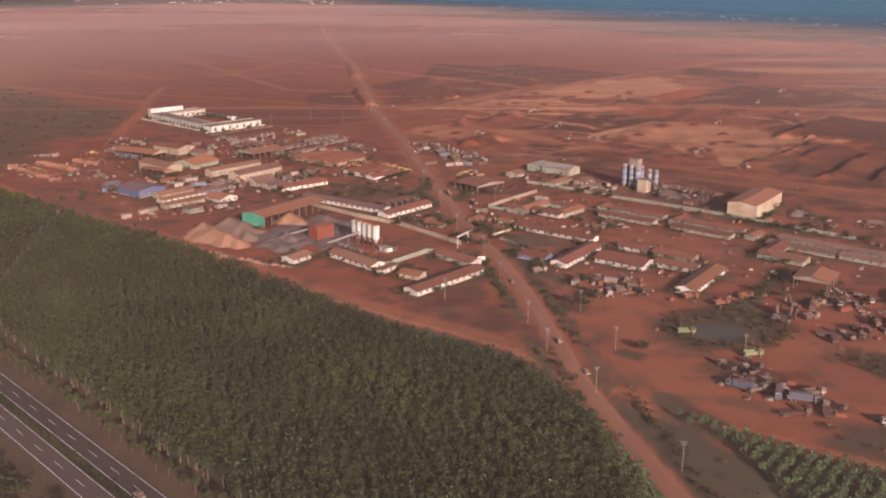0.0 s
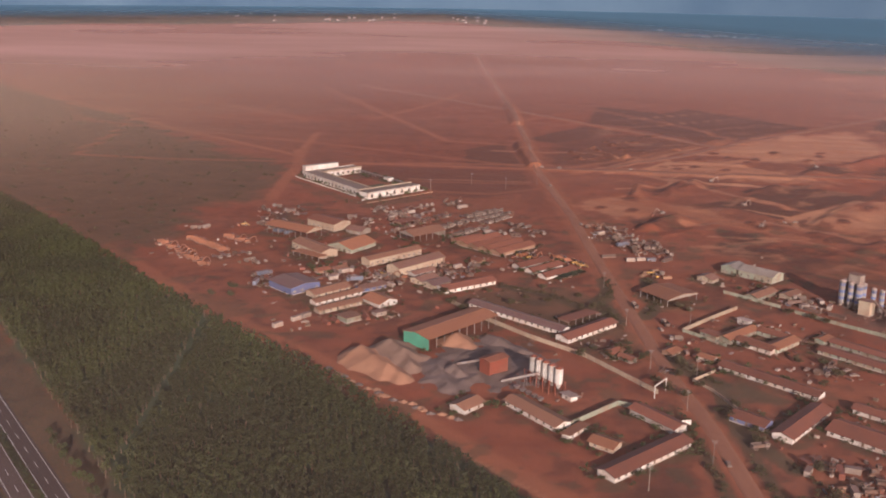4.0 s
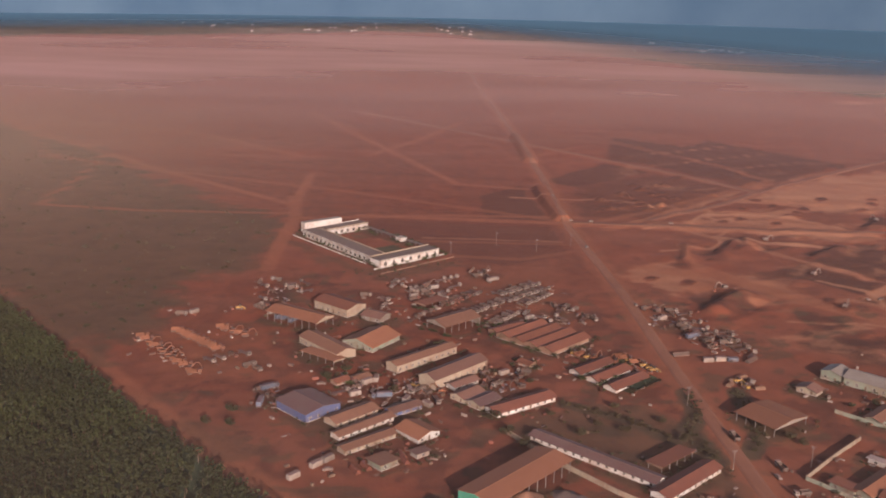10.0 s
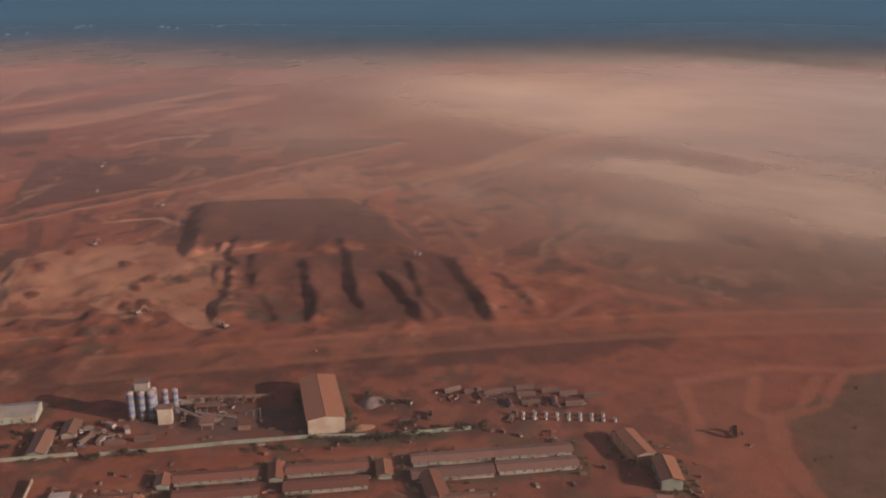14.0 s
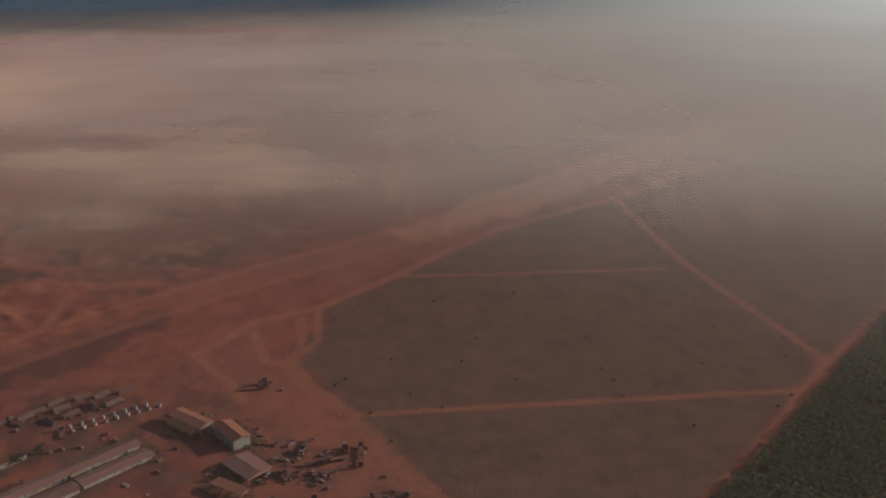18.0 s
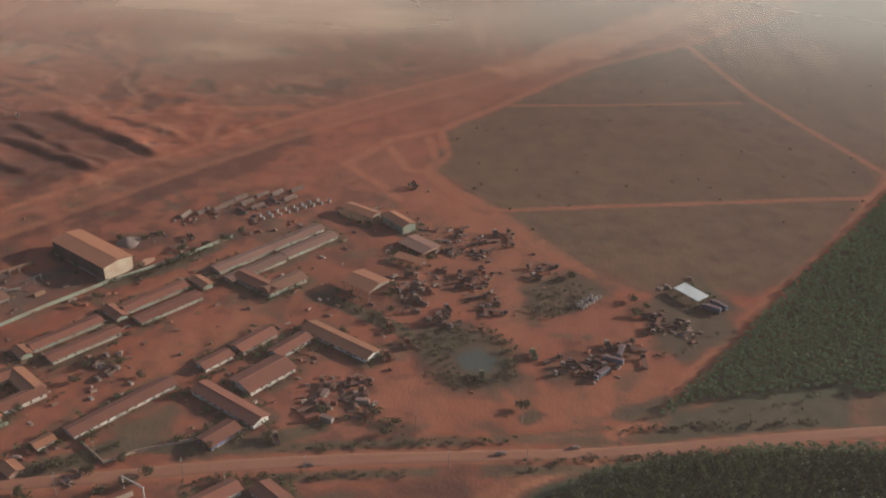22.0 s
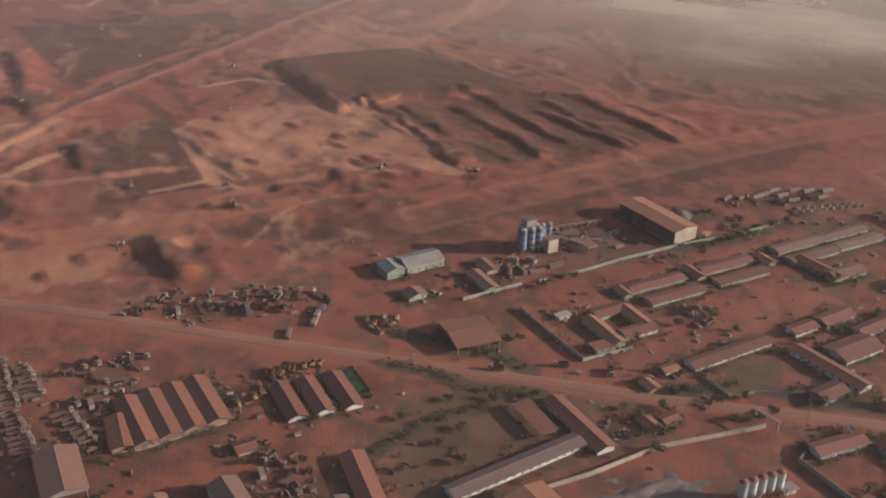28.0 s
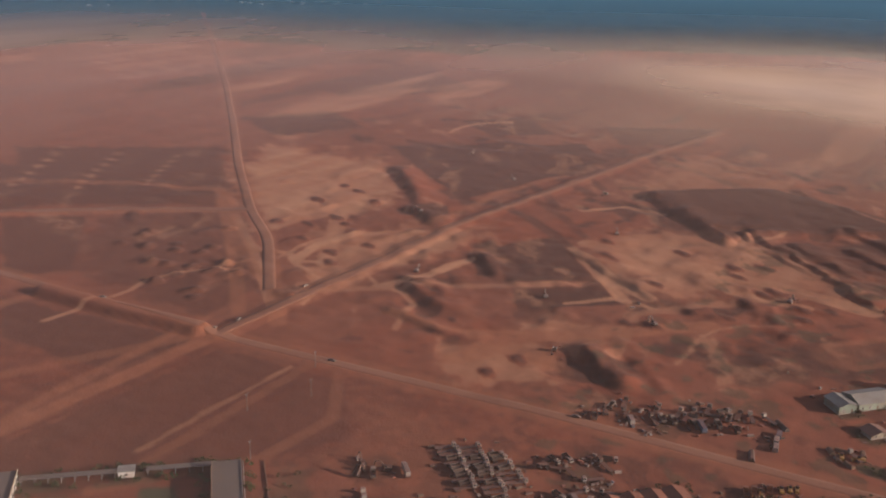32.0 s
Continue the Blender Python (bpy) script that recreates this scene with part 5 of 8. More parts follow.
def house(name, label, x, y, ang, L, D, h, roof, wall, ridge="x", rise=None, windows=True, open_sides=False, base=None, over=0.7, gable=None, category="building", group=""):
    """A building L long and D deep round x, y; its long side lies along ang. ridge: the roof's ridge runs along 'x' or 'y', or 'flat'."""
    root = thing(name, label, category, group)
    root.matrix_basis = pose(x, y, 0, 0, 0, ang)
    HOUSES.append((x, y, ang, L, D))
    if h < 4.3 and not open_sides:
        h = 0.76 * h
        over = 1.0 if over == 0.7 else over
    if ridge == "y":
        length, span, turn = D, L, 90
    else:
        length, span, turn = L, D, 0
    rise = span * 0.15 if rise is None else rise
    if ridge == "flat":
        rise = 0.35
    spin = pose(0, 0, 0, 0, 0, turn)
    outline = [(-span / 2, 0), (span / 2, 0), (span / 2, h), (0, h + rise), (-span / 2, h)] if ridge != "flat" else [(-span / 2, 0), (span / 2, 0), (span / 2, h), (-span / 2, h + rise)]
    if open_sides:
        count = max(2, round(length / 6) + 1)
        bm = bmesh.new()
        tube(bm, 0, 0, h / 2, 0.16, h, "Z", 6)
        post = part("post", bm, STEEL, root)
        post.matrix_basis = spin @ pose(-length / 2 + 0.4, -span / 2 + 0.4, 0)
        for k in range(count):
            for side in (-1, 1):
                if k or side > 0:
                    shared("post", post.data, root, spin @ pose(-length / 2 + 0.4 + k * (length - 0.8) / (count - 1), side * (span / 2 - 0.4), 0))
        for end in (-1, 1):
            bm = bmesh.new()
            prism(bm, [(-span / 2, 0.0 if gable == end or gable == 2 else h - 0.9), (span / 2, 0.0 if gable == end or gable == 2 else h - 0.9), (span / 2, h), (0, h + rise), (-span / 2, h)], end * length / 2 - 0.08, end * length / 2 + 0.08)
            part("gable_wall", bm, wall, root).matrix_basis = spin
        for k in range(count):
            bm = bmesh.new()
            beam(bm, (0, -span / 2, h - 0.1), (0, 0, h + rise - 0.15), 0.12)
            beam(bm, (0, span / 2, h - 0.1), (0, 0, h + rise - 0.15), 0.12)
            beam(bm, (0, -span / 2, h - 0.2), (0, span / 2, h - 0.2), 0.1)
            part("truss", bm, STEEL, root).matrix_basis = spin @ pose(-length / 2 + 0.4 + k * (length - 0.8) / (count - 1), 0, 0)
    else:
        bm = bmesh.new()
        prism(bm, outline, -length / 2, length / 2)
        part("wall", bm, wall, root).matrix_basis = spin
        bm = bmesh.new()
        box(bm, 0, 0, 0.18, length + 0.3, span + 0.3, 0.36)
        part("plinth", bm, base or CONCRETE, root).matrix_basis = spin
    tilt = math.degrees(math.atan2(rise, span / 2))
    if ridge == "flat":
        bm = bmesh.new()
        box(bm, 0, 0, h + rise / 2 + 0.1, length + 2 * over, span + 2 * over, 0.14, rx=-math.degrees(math.atan2(rise, span)))
        part("roof", bm, roof, root).matrix_basis = spin
    else:
        slope = math.hypot(rise, span / 2) + over
        for side in (-1, 1):
            bm = bmesh.new()
            box(bm, 0, 0, 0, length + 2 * over, slope, 0.12)
            away = (slope / 2 - 0.02)
            mid = (0, side * away * math.cos(radians(tilt)), h + rise + 0.09 - away * math.sin(radians(tilt)))
            part("roof_slope", bm, roof, root).matrix_basis = spin @ pose(*mid, -side * tilt)
        bm = bmesh.new()
        prism(bm, [(-0.3, -0.06), (0, 0.06), (0.3, -0.06), (0, -0.02)], -length / 2 - over, length / 2 + over)
        part("ridge_cap", bm, roof, root).matrix_basis = spin @ pose(0, 0, h + rise + 0.17)
    if windows and not open_sides:
        count = max(1, int(L / 4.4))
        door_at = count // 2
        for side, turned in ((-1, 0), (1, 180)):
            for k in range(count):
                at = -L / 2 + (k + 0.5) * L / count
                if k == door_at and count > 1:
                    shared("door", DOOR, root, pose(at, side * (D / 2 + 0.03), 0.36, 0, 0, turned))
                else:
                    shared("window", WINDOW, root, pose(at, side * (D / 2 + 0.02), min(1.9, h * 0.55), 0, 0, turned))
    return root


house("storage_shed", "long storage shed with rust brown roof and green sheet gable", -97, 600, -35, 18.5, 54.5, 6.6, ORANGE, GREEN_SHEET, "y", 1.6, False, True, gable=-1)
house("blue_store", "store with dark slate sheet roof and blue walls", -204, 664, 51, 21.5, 24, 4.6, DARK_ROOF, BLUE_WALL, "y", 1.5)
house("vehicle_workshop", "open vehicle workshop under a wide rusty orange roof", -241, 789, -26, 40, 17, 6.5, ORANGE, CREAM, "x", 2.2, False, True)
house("workshop_hall", "workshop hall with tan gable and brown roof", -222, 818, -33, 30, 17, 5.5, RUST, CREAM, "x", 2.0)
house("grey_shed", "small grey sheet shed beside the workshop", -196, 805, -24, 14, 12, 4, GREY_ROOF, GREY_WALL)
house("tan_hall", "tan roofed hall with pale gable end", -214, 747, -42, 38, 13, 4.5, TAN_ROOF, CREAM)
house("orange_tent_hall", "hall under a bright orange sheet roof", -191, 763, -26, 22, 27, 4.2, ORANGE, PALE_GREEN, "y")
house("lean_to", "low orange roofed lean-to on posts", -213, 731, -30, 25, 8, 3.2, ORANGE, CREAM, "flat", None, False, True)
house("long_barn", "long grey roofed barn with pale walls", -157, 738, 51, 46, 9, 4.6, TAN_ROOF, CREAM)
house("tall_barn", "tall grey roofed barn with pale gable", -137, 719, 54, 42, 12, 5.6, GREY_ROOF, CREAM, "x", 2.2)
house("store_room", "small store with white base and grey roof", -131, 707, 49, 17, 7, 3.4, GREY_ROOF, WHITE)
house("twin_barn", "barn with grey gable roof, one of two side by side", -127, 692, -37, 10, 15, 3.8, GREY_ROOF, CREAM, "y", group="twin barns")
house("twin_barn", "barn with dark grey gable roof, one of two side by side", -118, 685, -37, 10, 15, 3.8, DARK_ROOF, CREAM, "y", group="twin barns")
house("red_long_house", "long house with dusty red roof and white window wall", -99, 685, 42, 38, 10, 3.8, RUST_RED, WHITE)
house("blue_house", "small house with blue walls and tan roof", -157, 670, 45, 18, 7, 3.6, GREY_ROOF, BLUE_WALL)
house("tan_house", "tan roofed house with pale walls", -181, 658, 51, 26, 10, 3.8, TAN_ROOF, CREAM)
house("long_quarters", "long pale walled quarters with tan roof", -173, 647, 51, 34, 6.5, 3.4, TAN_ROOF, WHITE)
house("long_quarters", "long pale quarters with rusty tan roof", -168, 631, 48, 29, 6.5, 3.4, TAN_ROOF, CREAM)
house("hip_house", "house with orange sheet roof and white walls", -146, 645, 50, 13.6, 16, 3.6, ORANGE, WHITE, "y")
house("cube_house", "square pale green house with tan flat roof", -157, 612, 49, 9.4, 9.4, 3.8, TAN_ROOF, PALE_GREEN, "flat")
house("small_hut", "small grey hut beside stacked pipes", -142, 624, 45, 7, 5, 2.8, GREY_ROOF, GREY_WALL, "flat")
house("long_white_quarters", "long white quarters with a dark dusty roof", -63, 631, -35, 67, 8, 3.8, DARK_ROOF, WHITE)
house("white_wall_house", "long house with white window wall and red brown roof", -24, 615, 51, 41, 9, 3.8, RUST_RED, WHITE)
house("brown_shed", "brown roofed open shed beside the quarters", -29, 634, 49, 24, 8, 3.4, RUST, BROWN_WALL, "flat", None, False, True)
house("market_canopy", "wide orange canopy roof with a pale front edge", 25, 686, 43, 26, 23, 4.6, ORANGE, GREY_WALL, "y", 1.6, False, True)
house("roadside_hut", "small grey hut with pale gable", 53, 729, -36, 11, 8, 3.4, GREY_ROOF, CREAM, "y")
house("grey_warehouse", "small pale metal warehouse with dull green walls", 72, 752, -38, 11, 13, 4.6, SHEET_GREY, PALE_GREEN, "y", group="grey warehouses")
house("grey_warehouse", "larger pale metal warehouse with ribbed roof and dull green walls", 88, 741, -38, 24, 15, 4.6, SHEET_GREY, PALE_GREEN, group="grey warehouses")
house("green_office", "pale green office house with brown roof", 82, 700, 50, 22, 8, 3.8, TAN_ROOF, PALE_GREEN)
house("plant_store", "brown roofed store beside the concrete plant", 100, 704, 50, 14, 7, 3.4, TAN_ROOF, CREAM)
house("courtyard_house", "wing of a courtyard house with orange roof and pale green gable", 58, 624, 49, 27, 8, 3.8, ORANGE, PALE_GREEN, group="courtyard house wings")
house("courtyard_house", "wing of a courtyard house with brown roof and white windows", 66, 608, -40, 20, 8, 3.8, RUST, WHITE, group="courtyard house wings")
house("courtyard_house", "wing of a courtyard house with tan roof", 79, 612, 50, 22, 8, 3.8, ORANGE, PALE_GREEN, group="courtyard house wings")
house("courtyard_house", "rear wing of a courtyard house with brown roof", 78, 627, -38, 17, 7, 3.8, RUST, PALE_GREEN, group="courtyard house wings")
house("guard_hut", "small white hut inside the walled yard", 65, 648, -38, 7, 4, 2.8, WHITE, WHITE, "flat")
house("yard_annex", "low brown roofed annex by the yard wall", 44, 621, -43, 11, 7, 3.2, RUST, PALE_GREEN, "flat")
house("barrack_hut", "small pale green hut at the end of the barracks", 103, 624, 50, 9, 5.5, 3.6, ORANGE, PALE_GREEN)
for bx, by in ((122, 610), (113, 597), (161, 577), (151, 566), (207, 540), (197, 530), (237, 515), (228, 505)):
    house("barrack_row", "long low barrack with dusty brown roof and pale green walls", bx, by, -40, 37, 7.6, 3.2, RUST_RED if by > 555 else GREY_ROOF, PALE_GREEN, rise=0.7, group="parallel barracks")
house("cross_hut", "small green hut across the ends of two barracks", 143, 592, 50, 14, 6, 3.4, RUST, PALE_GREEN, group="cross huts")
house("cross_hut", "small green hut with orange roof between two barracks", 178, 556, 50, 12, 6, 3.4, ORANGE, PALE_GREEN, group="cross huts")
house("green_wing", "green walled wing with brown roof round a yard", 180, 525, 55, 29, 9, 3.8, RUST, PALE_GREEN, group="green wings")
house("green_wing", "green walled wing with tan roof round a yard", 181, 511, -41, 24, 10, 3.8, TAN_ROOF, PALE_GREEN, group="green wings")
house("yellow_workshop", "open truck workshop with pale yellow orange roof", 181, 465, 56, 19, 16.5, 6.2, ORANGE, GREY_WALL, "x", 1.6, False, True)
house("yard_shed", "open shed with tan orange roof at the yard", 272, 480, 58, 24, 9, 4.6, ORANGE, GREY_WALL, "x", 1.0, False, True)
house("green_gable_shed", "shed with orange roof and pale green gable", 260, 455, 44, 20, 9.6, 5.2, ORANGE, PALE_GREEN, "x", 1.2, False)
house("mess_roof", "low orange roofed shelter in the truck yard", 214, 444, 64, 18, 5, 3.0, ORANGE, GREY_WALL, "flat", None, False, True)
house("brown_flat_shed", "wide low brown shed among parked machines", 232, 440, 50, 20, 14, 3.2, GREY_ROOF, BROWN_WALL, "x", 0.9, False, True)
house("white_roof_shed", "open shed with shining white metal roof", 189, 287, 40, 16, 7.5, 3.6, PALE_ROOF, GREY_WALL, "flat", None, False, True)
house("long_office", "long office block with orange red roof and white gable", 127, 471, 56, 43, 9.5, 3.8, ORANGE, WHITE)
house("long_office", "long office block with dusty red roof and white gable", 71, 513, 56, 41, 9, 3.8, RUST_RED, WHITE)
house("low_dormitory", "long low dormitory with red brown roof and white wall", 65, 561, -38, 52, 8, 3.4, RUST_RED, WHITE)
house("wide_canteen", "wide canteen with shallow red brown roof and white window wall", 95, 503, -38, 27, 15, 3.6, RUST_RED, WHITE)
house("side_block", "small block with red brown roof beside the dormitory", 105, 529, -38, 16, 7.5, 3.4, RUST_RED, WHITE)
house("side_block", "block with brown roof and blue grey wall", 124, 514, -36, 22, 9, 3.6, RUST_RED, GREY_WALL)
house("side_block", "block with brown roof and white gable", 121, 495, -35, 21, 8, 3.6, RUST_RED, WHITE)
house("blue_base_house", "house with dusty roof, blue grey base and white gable", 49, 512, -36, 16, 9, 3.6, RUST_RED, BLUE_WALL)
house("white_quarters", "white walled quarters with dark red roof at the plant gate", 1, 468, 49, 49, 9, 3.8, RUST_RED, WHITE)
house("white_quarters", "white walled house with brown roof at the plant gate", 8, 506, -46, 26, 8, 4.0, RUST_RED, WHITE, windows=False)
house("plant_office", "plant office with tan roof and white window wall", -45, 503, -46, 34, 9, 3.8, TAN_ROOF, WHITE)
house("plant_cabin", "small cabin with tan roof by the sand heaps", -77, 506, 56, 13, 9, 3.6, TAN_ROOF, WHITE)
house("orange_cabin", "small cabin with bright orange roof", -15, 478, -30, 11, 8, 3.2, ORANGE, CREAM)
house("side_lean_to", "narrow lean-to with orange roof inside the plant wall", -28, 488, 58, 14, 4, 2.8, ORANGE, WHITE, "flat")
house("red_stripe_shed", "long shed with dark red roof, one of three side by side", -62, 742, 49, 28, 8.5, 3.0, RUST_RED, WHITE, "x", 1.6, False, group="three striped sheds")
house("red_stripe_shed", "long shed with dark red roof, one of three side by side", -53, 733, 49, 28, 8.5, 3.0, RUST_RED, WHITE, "x", 1.6, False, group="three striped sheds")
house("red_stripe_shed", "long shed with dark red roof, one of three side by side", -44, 723, 49, 28, 8.5, 3.0, RUST_RED, WHITE, "x", 1.6, False, group="three striped sheds")
for k in range(4):
    house("ribbed_hall", "wide hall with dusty red gable roof, one of a joined row", -103 + 8.6 * k, 795 - 6.4 * k, 52, 36, 10.4, 3.8, RUST, BROWN_WALL, "x", 1.7, False, group="joined halls")
house("pink_shed", "narrow shed with pale red roof", -112, 796, 45, 23, 10, 3.6, RUST, BROWN_WALL, "x", 1.2, False)
house("big_roof_hall", "tall hall with a two toned tan roof at the truck park", -146, 799, 49, 30, 17, 5.4, TAN_ROOF, GREY_WALL, "x", 2.4, False, True, gable=1)
packing = house("packing_shed", "large shed with orange brown roof, cream walls and painted shade on one long side", 199, 625, 55, 50, 18.5, 8.6, ORANGE, CREAM, "x", 1.4, False)
house("small_white_house", "small white house among parked trucks", -92, 795, 45, 8, 5, 3, GREY_ROOF, WHITE)
house("town_hut", "little brown hut by the main road", 20, 592, 52, 8, 6, 2.8, ORANGE, BROWN_WALL, group="roadside huts")
house("town_hut", "little brown hut by the main road", -10, 586, 52, 9, 6, 2.8, RUST, BROWN_WALL, group="roadside huts")
house("town_hut", "little brown hut by the main road", -3, 578, -38, 8, 5, 2.8, RUST, GREY_WALL, group="roadside huts")
house("town_hut", "little hut with orange roof by the dormitory", 38, 586, -38, 8, 5, 2.8, ORANGE, WHITE, group="roadside huts")
house("town_hut", "little brown hut behind the trucks", -98, 742, -38, 8, 6, 2.8, RUST, BROWN_WALL, group="roadside huts")
house("town_hut", "little brown hut beside the workshop", -196, 700, 50, 8, 6, 2.8, RUST, BROWN_WALL, group="roadside huts")
house("town_hut", "little tan hut beside the workshop", -186, 706, 50, 9, 6, 2.8, TAN_ROOF, GREY_WALL, group="roadside huts")
house("low_brown_roof", "low brown roofed shelter beside the school track", -165, 838, 50, 20, 10, 3.2, RUST, BROWN_WALL, "flat", None, False, True)
# a school round a square yard: deep wings under flat slab roofs, arched windows
def arch_mesh(w, h):
    bm = bmesh.new()
    rim = [(-w / 2, -h / 2), (w / 2, -h / 2)] + [(w / 2 * math.cos(k * math.pi / 8), h / 2 - w / 2 + w / 2 * math.sin(k * math.pi / 8)) for k in range(9)]
    for size, y0, y1, mi in ((1.12, 0.06, -0.04, 0), (1.0, 0.06, -0.07, 1)):
        ends = [[bm.verts.new((x * size, y, z * size)) for x, z in rim] for y in (y0, y1)]
        for face in [ends[1]] + [(ends[0][k], ends[0][k - 1], ends[1][k - 1], ends[1][k]) for k in range(len(rim))]:
            bm.faces.new(face).material_index = mi
    for x in (-w / 6, w / 6):
        box(bm, x, -0.09, 0, 0.09, 0.05, h * 0.94)
    bmesh.ops.recalc_face_normals(bm, faces=bm.faces)
    data = bpy.data.meshes.new("arched_window")
    bm.to_mesh(data)
    bm.free()
    data.materials.append(WHITE)
    data.materials.append(GLASS)
    return data


ARCH = arch_mesh(2.6, 3.2)


def school_wing(label, x, y, ang, L, D, h, yard_side, arches=(), plain=()):
    """A wing L long and D deep; yard_side: the side (-1 or 1) that faces the yard. Arched windows on some sides, plain ones on others."""
    root = thing("school_wing", label, "building", "school wings")
    root.matrix_basis = pose(x, y, 0, 0, 0, ang)
    HOUSES.append((x, y, ang, L, D))
    bm = bmesh.new()
    box(bm, 0, 0, h / 2, L, D, h)
    part("wall", bm, WHITE, root)
    bm = bmesh.new()
    box(bm, 0, 0, 0.2, L + 0.5, D + 0.5, 0.4)
    part("plinth", bm, CONCRETE, root)
    bm = bmesh.new()
    box(bm, 0, 0, h + 0.16, L + 0.9, D + 0.9, 0.3, bevel=0.03)
    part("roof", bm, SCHOOL_ROOF, root)
    for name, side, high, m in (("yard_parapet", yard_side, 0.9, CREAM), ("parapet", -yard_side, 0.45, WHITE)):
        bm = bmesh.new()
        box(bm, 0, side * (D / 2 + 0.25), h + 0.31 + high / 2, L + 0.8, 0.3, high)
        part(name, bm, m, root)
    for sides, data, step, z in ((arches, ARCH, 7.6, 2.6), (plain, BIG_WINDOW, 6.0, 2.3)):
        for side in sides:
            count = max(1, int(L / step))
            for k in range(count):
                at = -L / 2 + (k + 0.5) * L / count
                shared("arched_window" if data is ARCH else "window", data, root, pose(at, side * (D / 2 + 0.02), z, 0, 0, 0 if side < 0 else 180))
    if arches:
        bm = bmesh.new()
        box(bm, 0, arches[0] * (D / 2 + 0.1), h - 0.5, L, 0.2, 0.18)
        part("string_course", bm, CONCRETE, root)
    return root


school_wing("white school wing with arched windows and a flat dark roof", -199.0, 942.9, 48.5, 57.0, 13.0, 5.2, 1, (-1,), (1,))
school_wing("long white school wing with a flat dark roof and many windows", -252.8, 966.6, -45, 100.0, 13.5, 5.2, 1, (), (-1, 1))
school_wing("white school wing with a shaded yard front and flat dark roof", -264.2, 1019.6, 49.3, 43.0, 13.0, 5.2, -1, (), (-1,))
house("school_hall", "tall white school hall block with a pale flat roof", -283.5, 1023, 44, 36, 6.5, 8.2, SHEET_GREY, WHITE, "flat", group="", windows=False, over=0.2)
house("covered_walk", "low covered walk with a grey roof along the school yard", -230.5, 1014.5, -42.4, 42, 4.0, 2.8, SCHOOL_ROOF, GREY_WALL, "flat", None, False, True, over=0.3)
house("covered_walk", "low covered walk with a grey roof along the school yard", -193.0, 980.2, -42.4, 32, 4.0, 2.8, SCHOOL_ROOF, GREY_WALL, "flat", None, False, True, over=0.3)
house("gate_house", "small white gate house of the school yard", -211.0, 998.0, -42.4, 7, 6, 4.0, SHEET_GREY, WHITE, "flat", over=0.5)


# ---- trodden dark earth and weeds along the buildings ----
weed_at, weeds = [], random.Random(77)
WEEDY = fbm(17.0, 61, 4)
for bx, by, turn, long, deep in HOUSES:
    reach = 0.5 * math.hypot(long, deep) + 16
    i0, i1, j0, j1 = np.searchsorted(XS, bx - reach), np.searchsorted(XS, bx + reach), np.searchsorted(YS, by - reach), np.searchsorted(YS, by + reach)
    near = np.s_[j0:j1, i0:i1]
    ca, sa = math.cos(radians(turn)), math.sin(radians(turn))
    u = np.abs((GX[near] - bx) * ca + (GY[near] - by) * sa) - long / 2
    v = np.abs((GY[near] - by) * ca - (GX[near] - bx) * sa) - deep / 2
    away = np.hypot(np.maximum(u, 0), np.maximum(v, 0))
    off_road = smooth((near_path(MAIN_ROAD[:14])[near] - 6) / 6) if abs(bx) < 120 else 1.0
    LAND["scrub"][near] = np.maximum(LAND["scrub"][near], 0.75 * smooth((11 - away) / 8) * smooth(WEEDY[near] * 1.5 + 0.45) * off_road)
    LAND["dark"][near] = np.maximum(LAND["dark"][near], 0.6 * smooth((9 - away) / 8) * off_road)
    for _ in range(int(4 + (long + deep) * 0.3)):
        side, w = weeds.choice((-1, 1)), weeds.uniform(1.2, 6.0)
        if weeds.random() < long / (long + deep):
            uu, vv = weeds.uniform(-0.5, 0.5) * (long + 6), side * (deep / 2 + w)
        else:
            uu, vv = side * (long / 2 + w), weeds.uniform(-0.5, 0.5) * (deep + 6)
        weed_at.append((bx + uu * ca - vv * sa, by + uu * sa + vv * ca))
weed_at = np.array(weed_at)
free = np.ones(len(weed_at), bool)
for bx, by, turn, long, deep in HOUSES:
    ca, sa = math.cos(radians(turn)), math.sin(radians(turn))
    dx, dy = weed_at[:, 0] - bx, weed_at[:, 1] - by
    free &= (np.abs(dx * ca + dy * sa) > long / 2 + 0.9) | (np.abs(dy * ca - dx * sa) > deep / 2 + 0.9)
for (ax, ay), (cx, cy) in zip(MAIN_ROAD, MAIN_ROAD[1:]):
    s_along = np.clip(((weed_at[:, 0] - ax) * (cx - ax) + (weed_at[:, 1] - ay) * (cy - ay)) / ((cx - ax) ** 2 + (cy - ay) ** 2), 0, 1)
    free &= np.hypot(weed_at[:, 0] - ax - s_along * (cx - ax), weed_at[:, 1] - ay - s_along * (cy - ay)) > 6.5
weed_at = weed_at[free]
half = len(weed_at) // 2
tagged(triangles("yard_weeds", crowns(weed_at[:half], 1.5, 1.5, 30, 0.36, seed=78), BUSH), "dusty weeds and low bushes along the house walls", "bushes", kind="stuff")
tagged(triangles("yard_bushes", crowns(weed_at[half:], 2.6, 1.9, 44, 0.42, seed=79), FOREST), "dark green bushes standing round the town houses", "bushes", kind="stuff")
build_land()


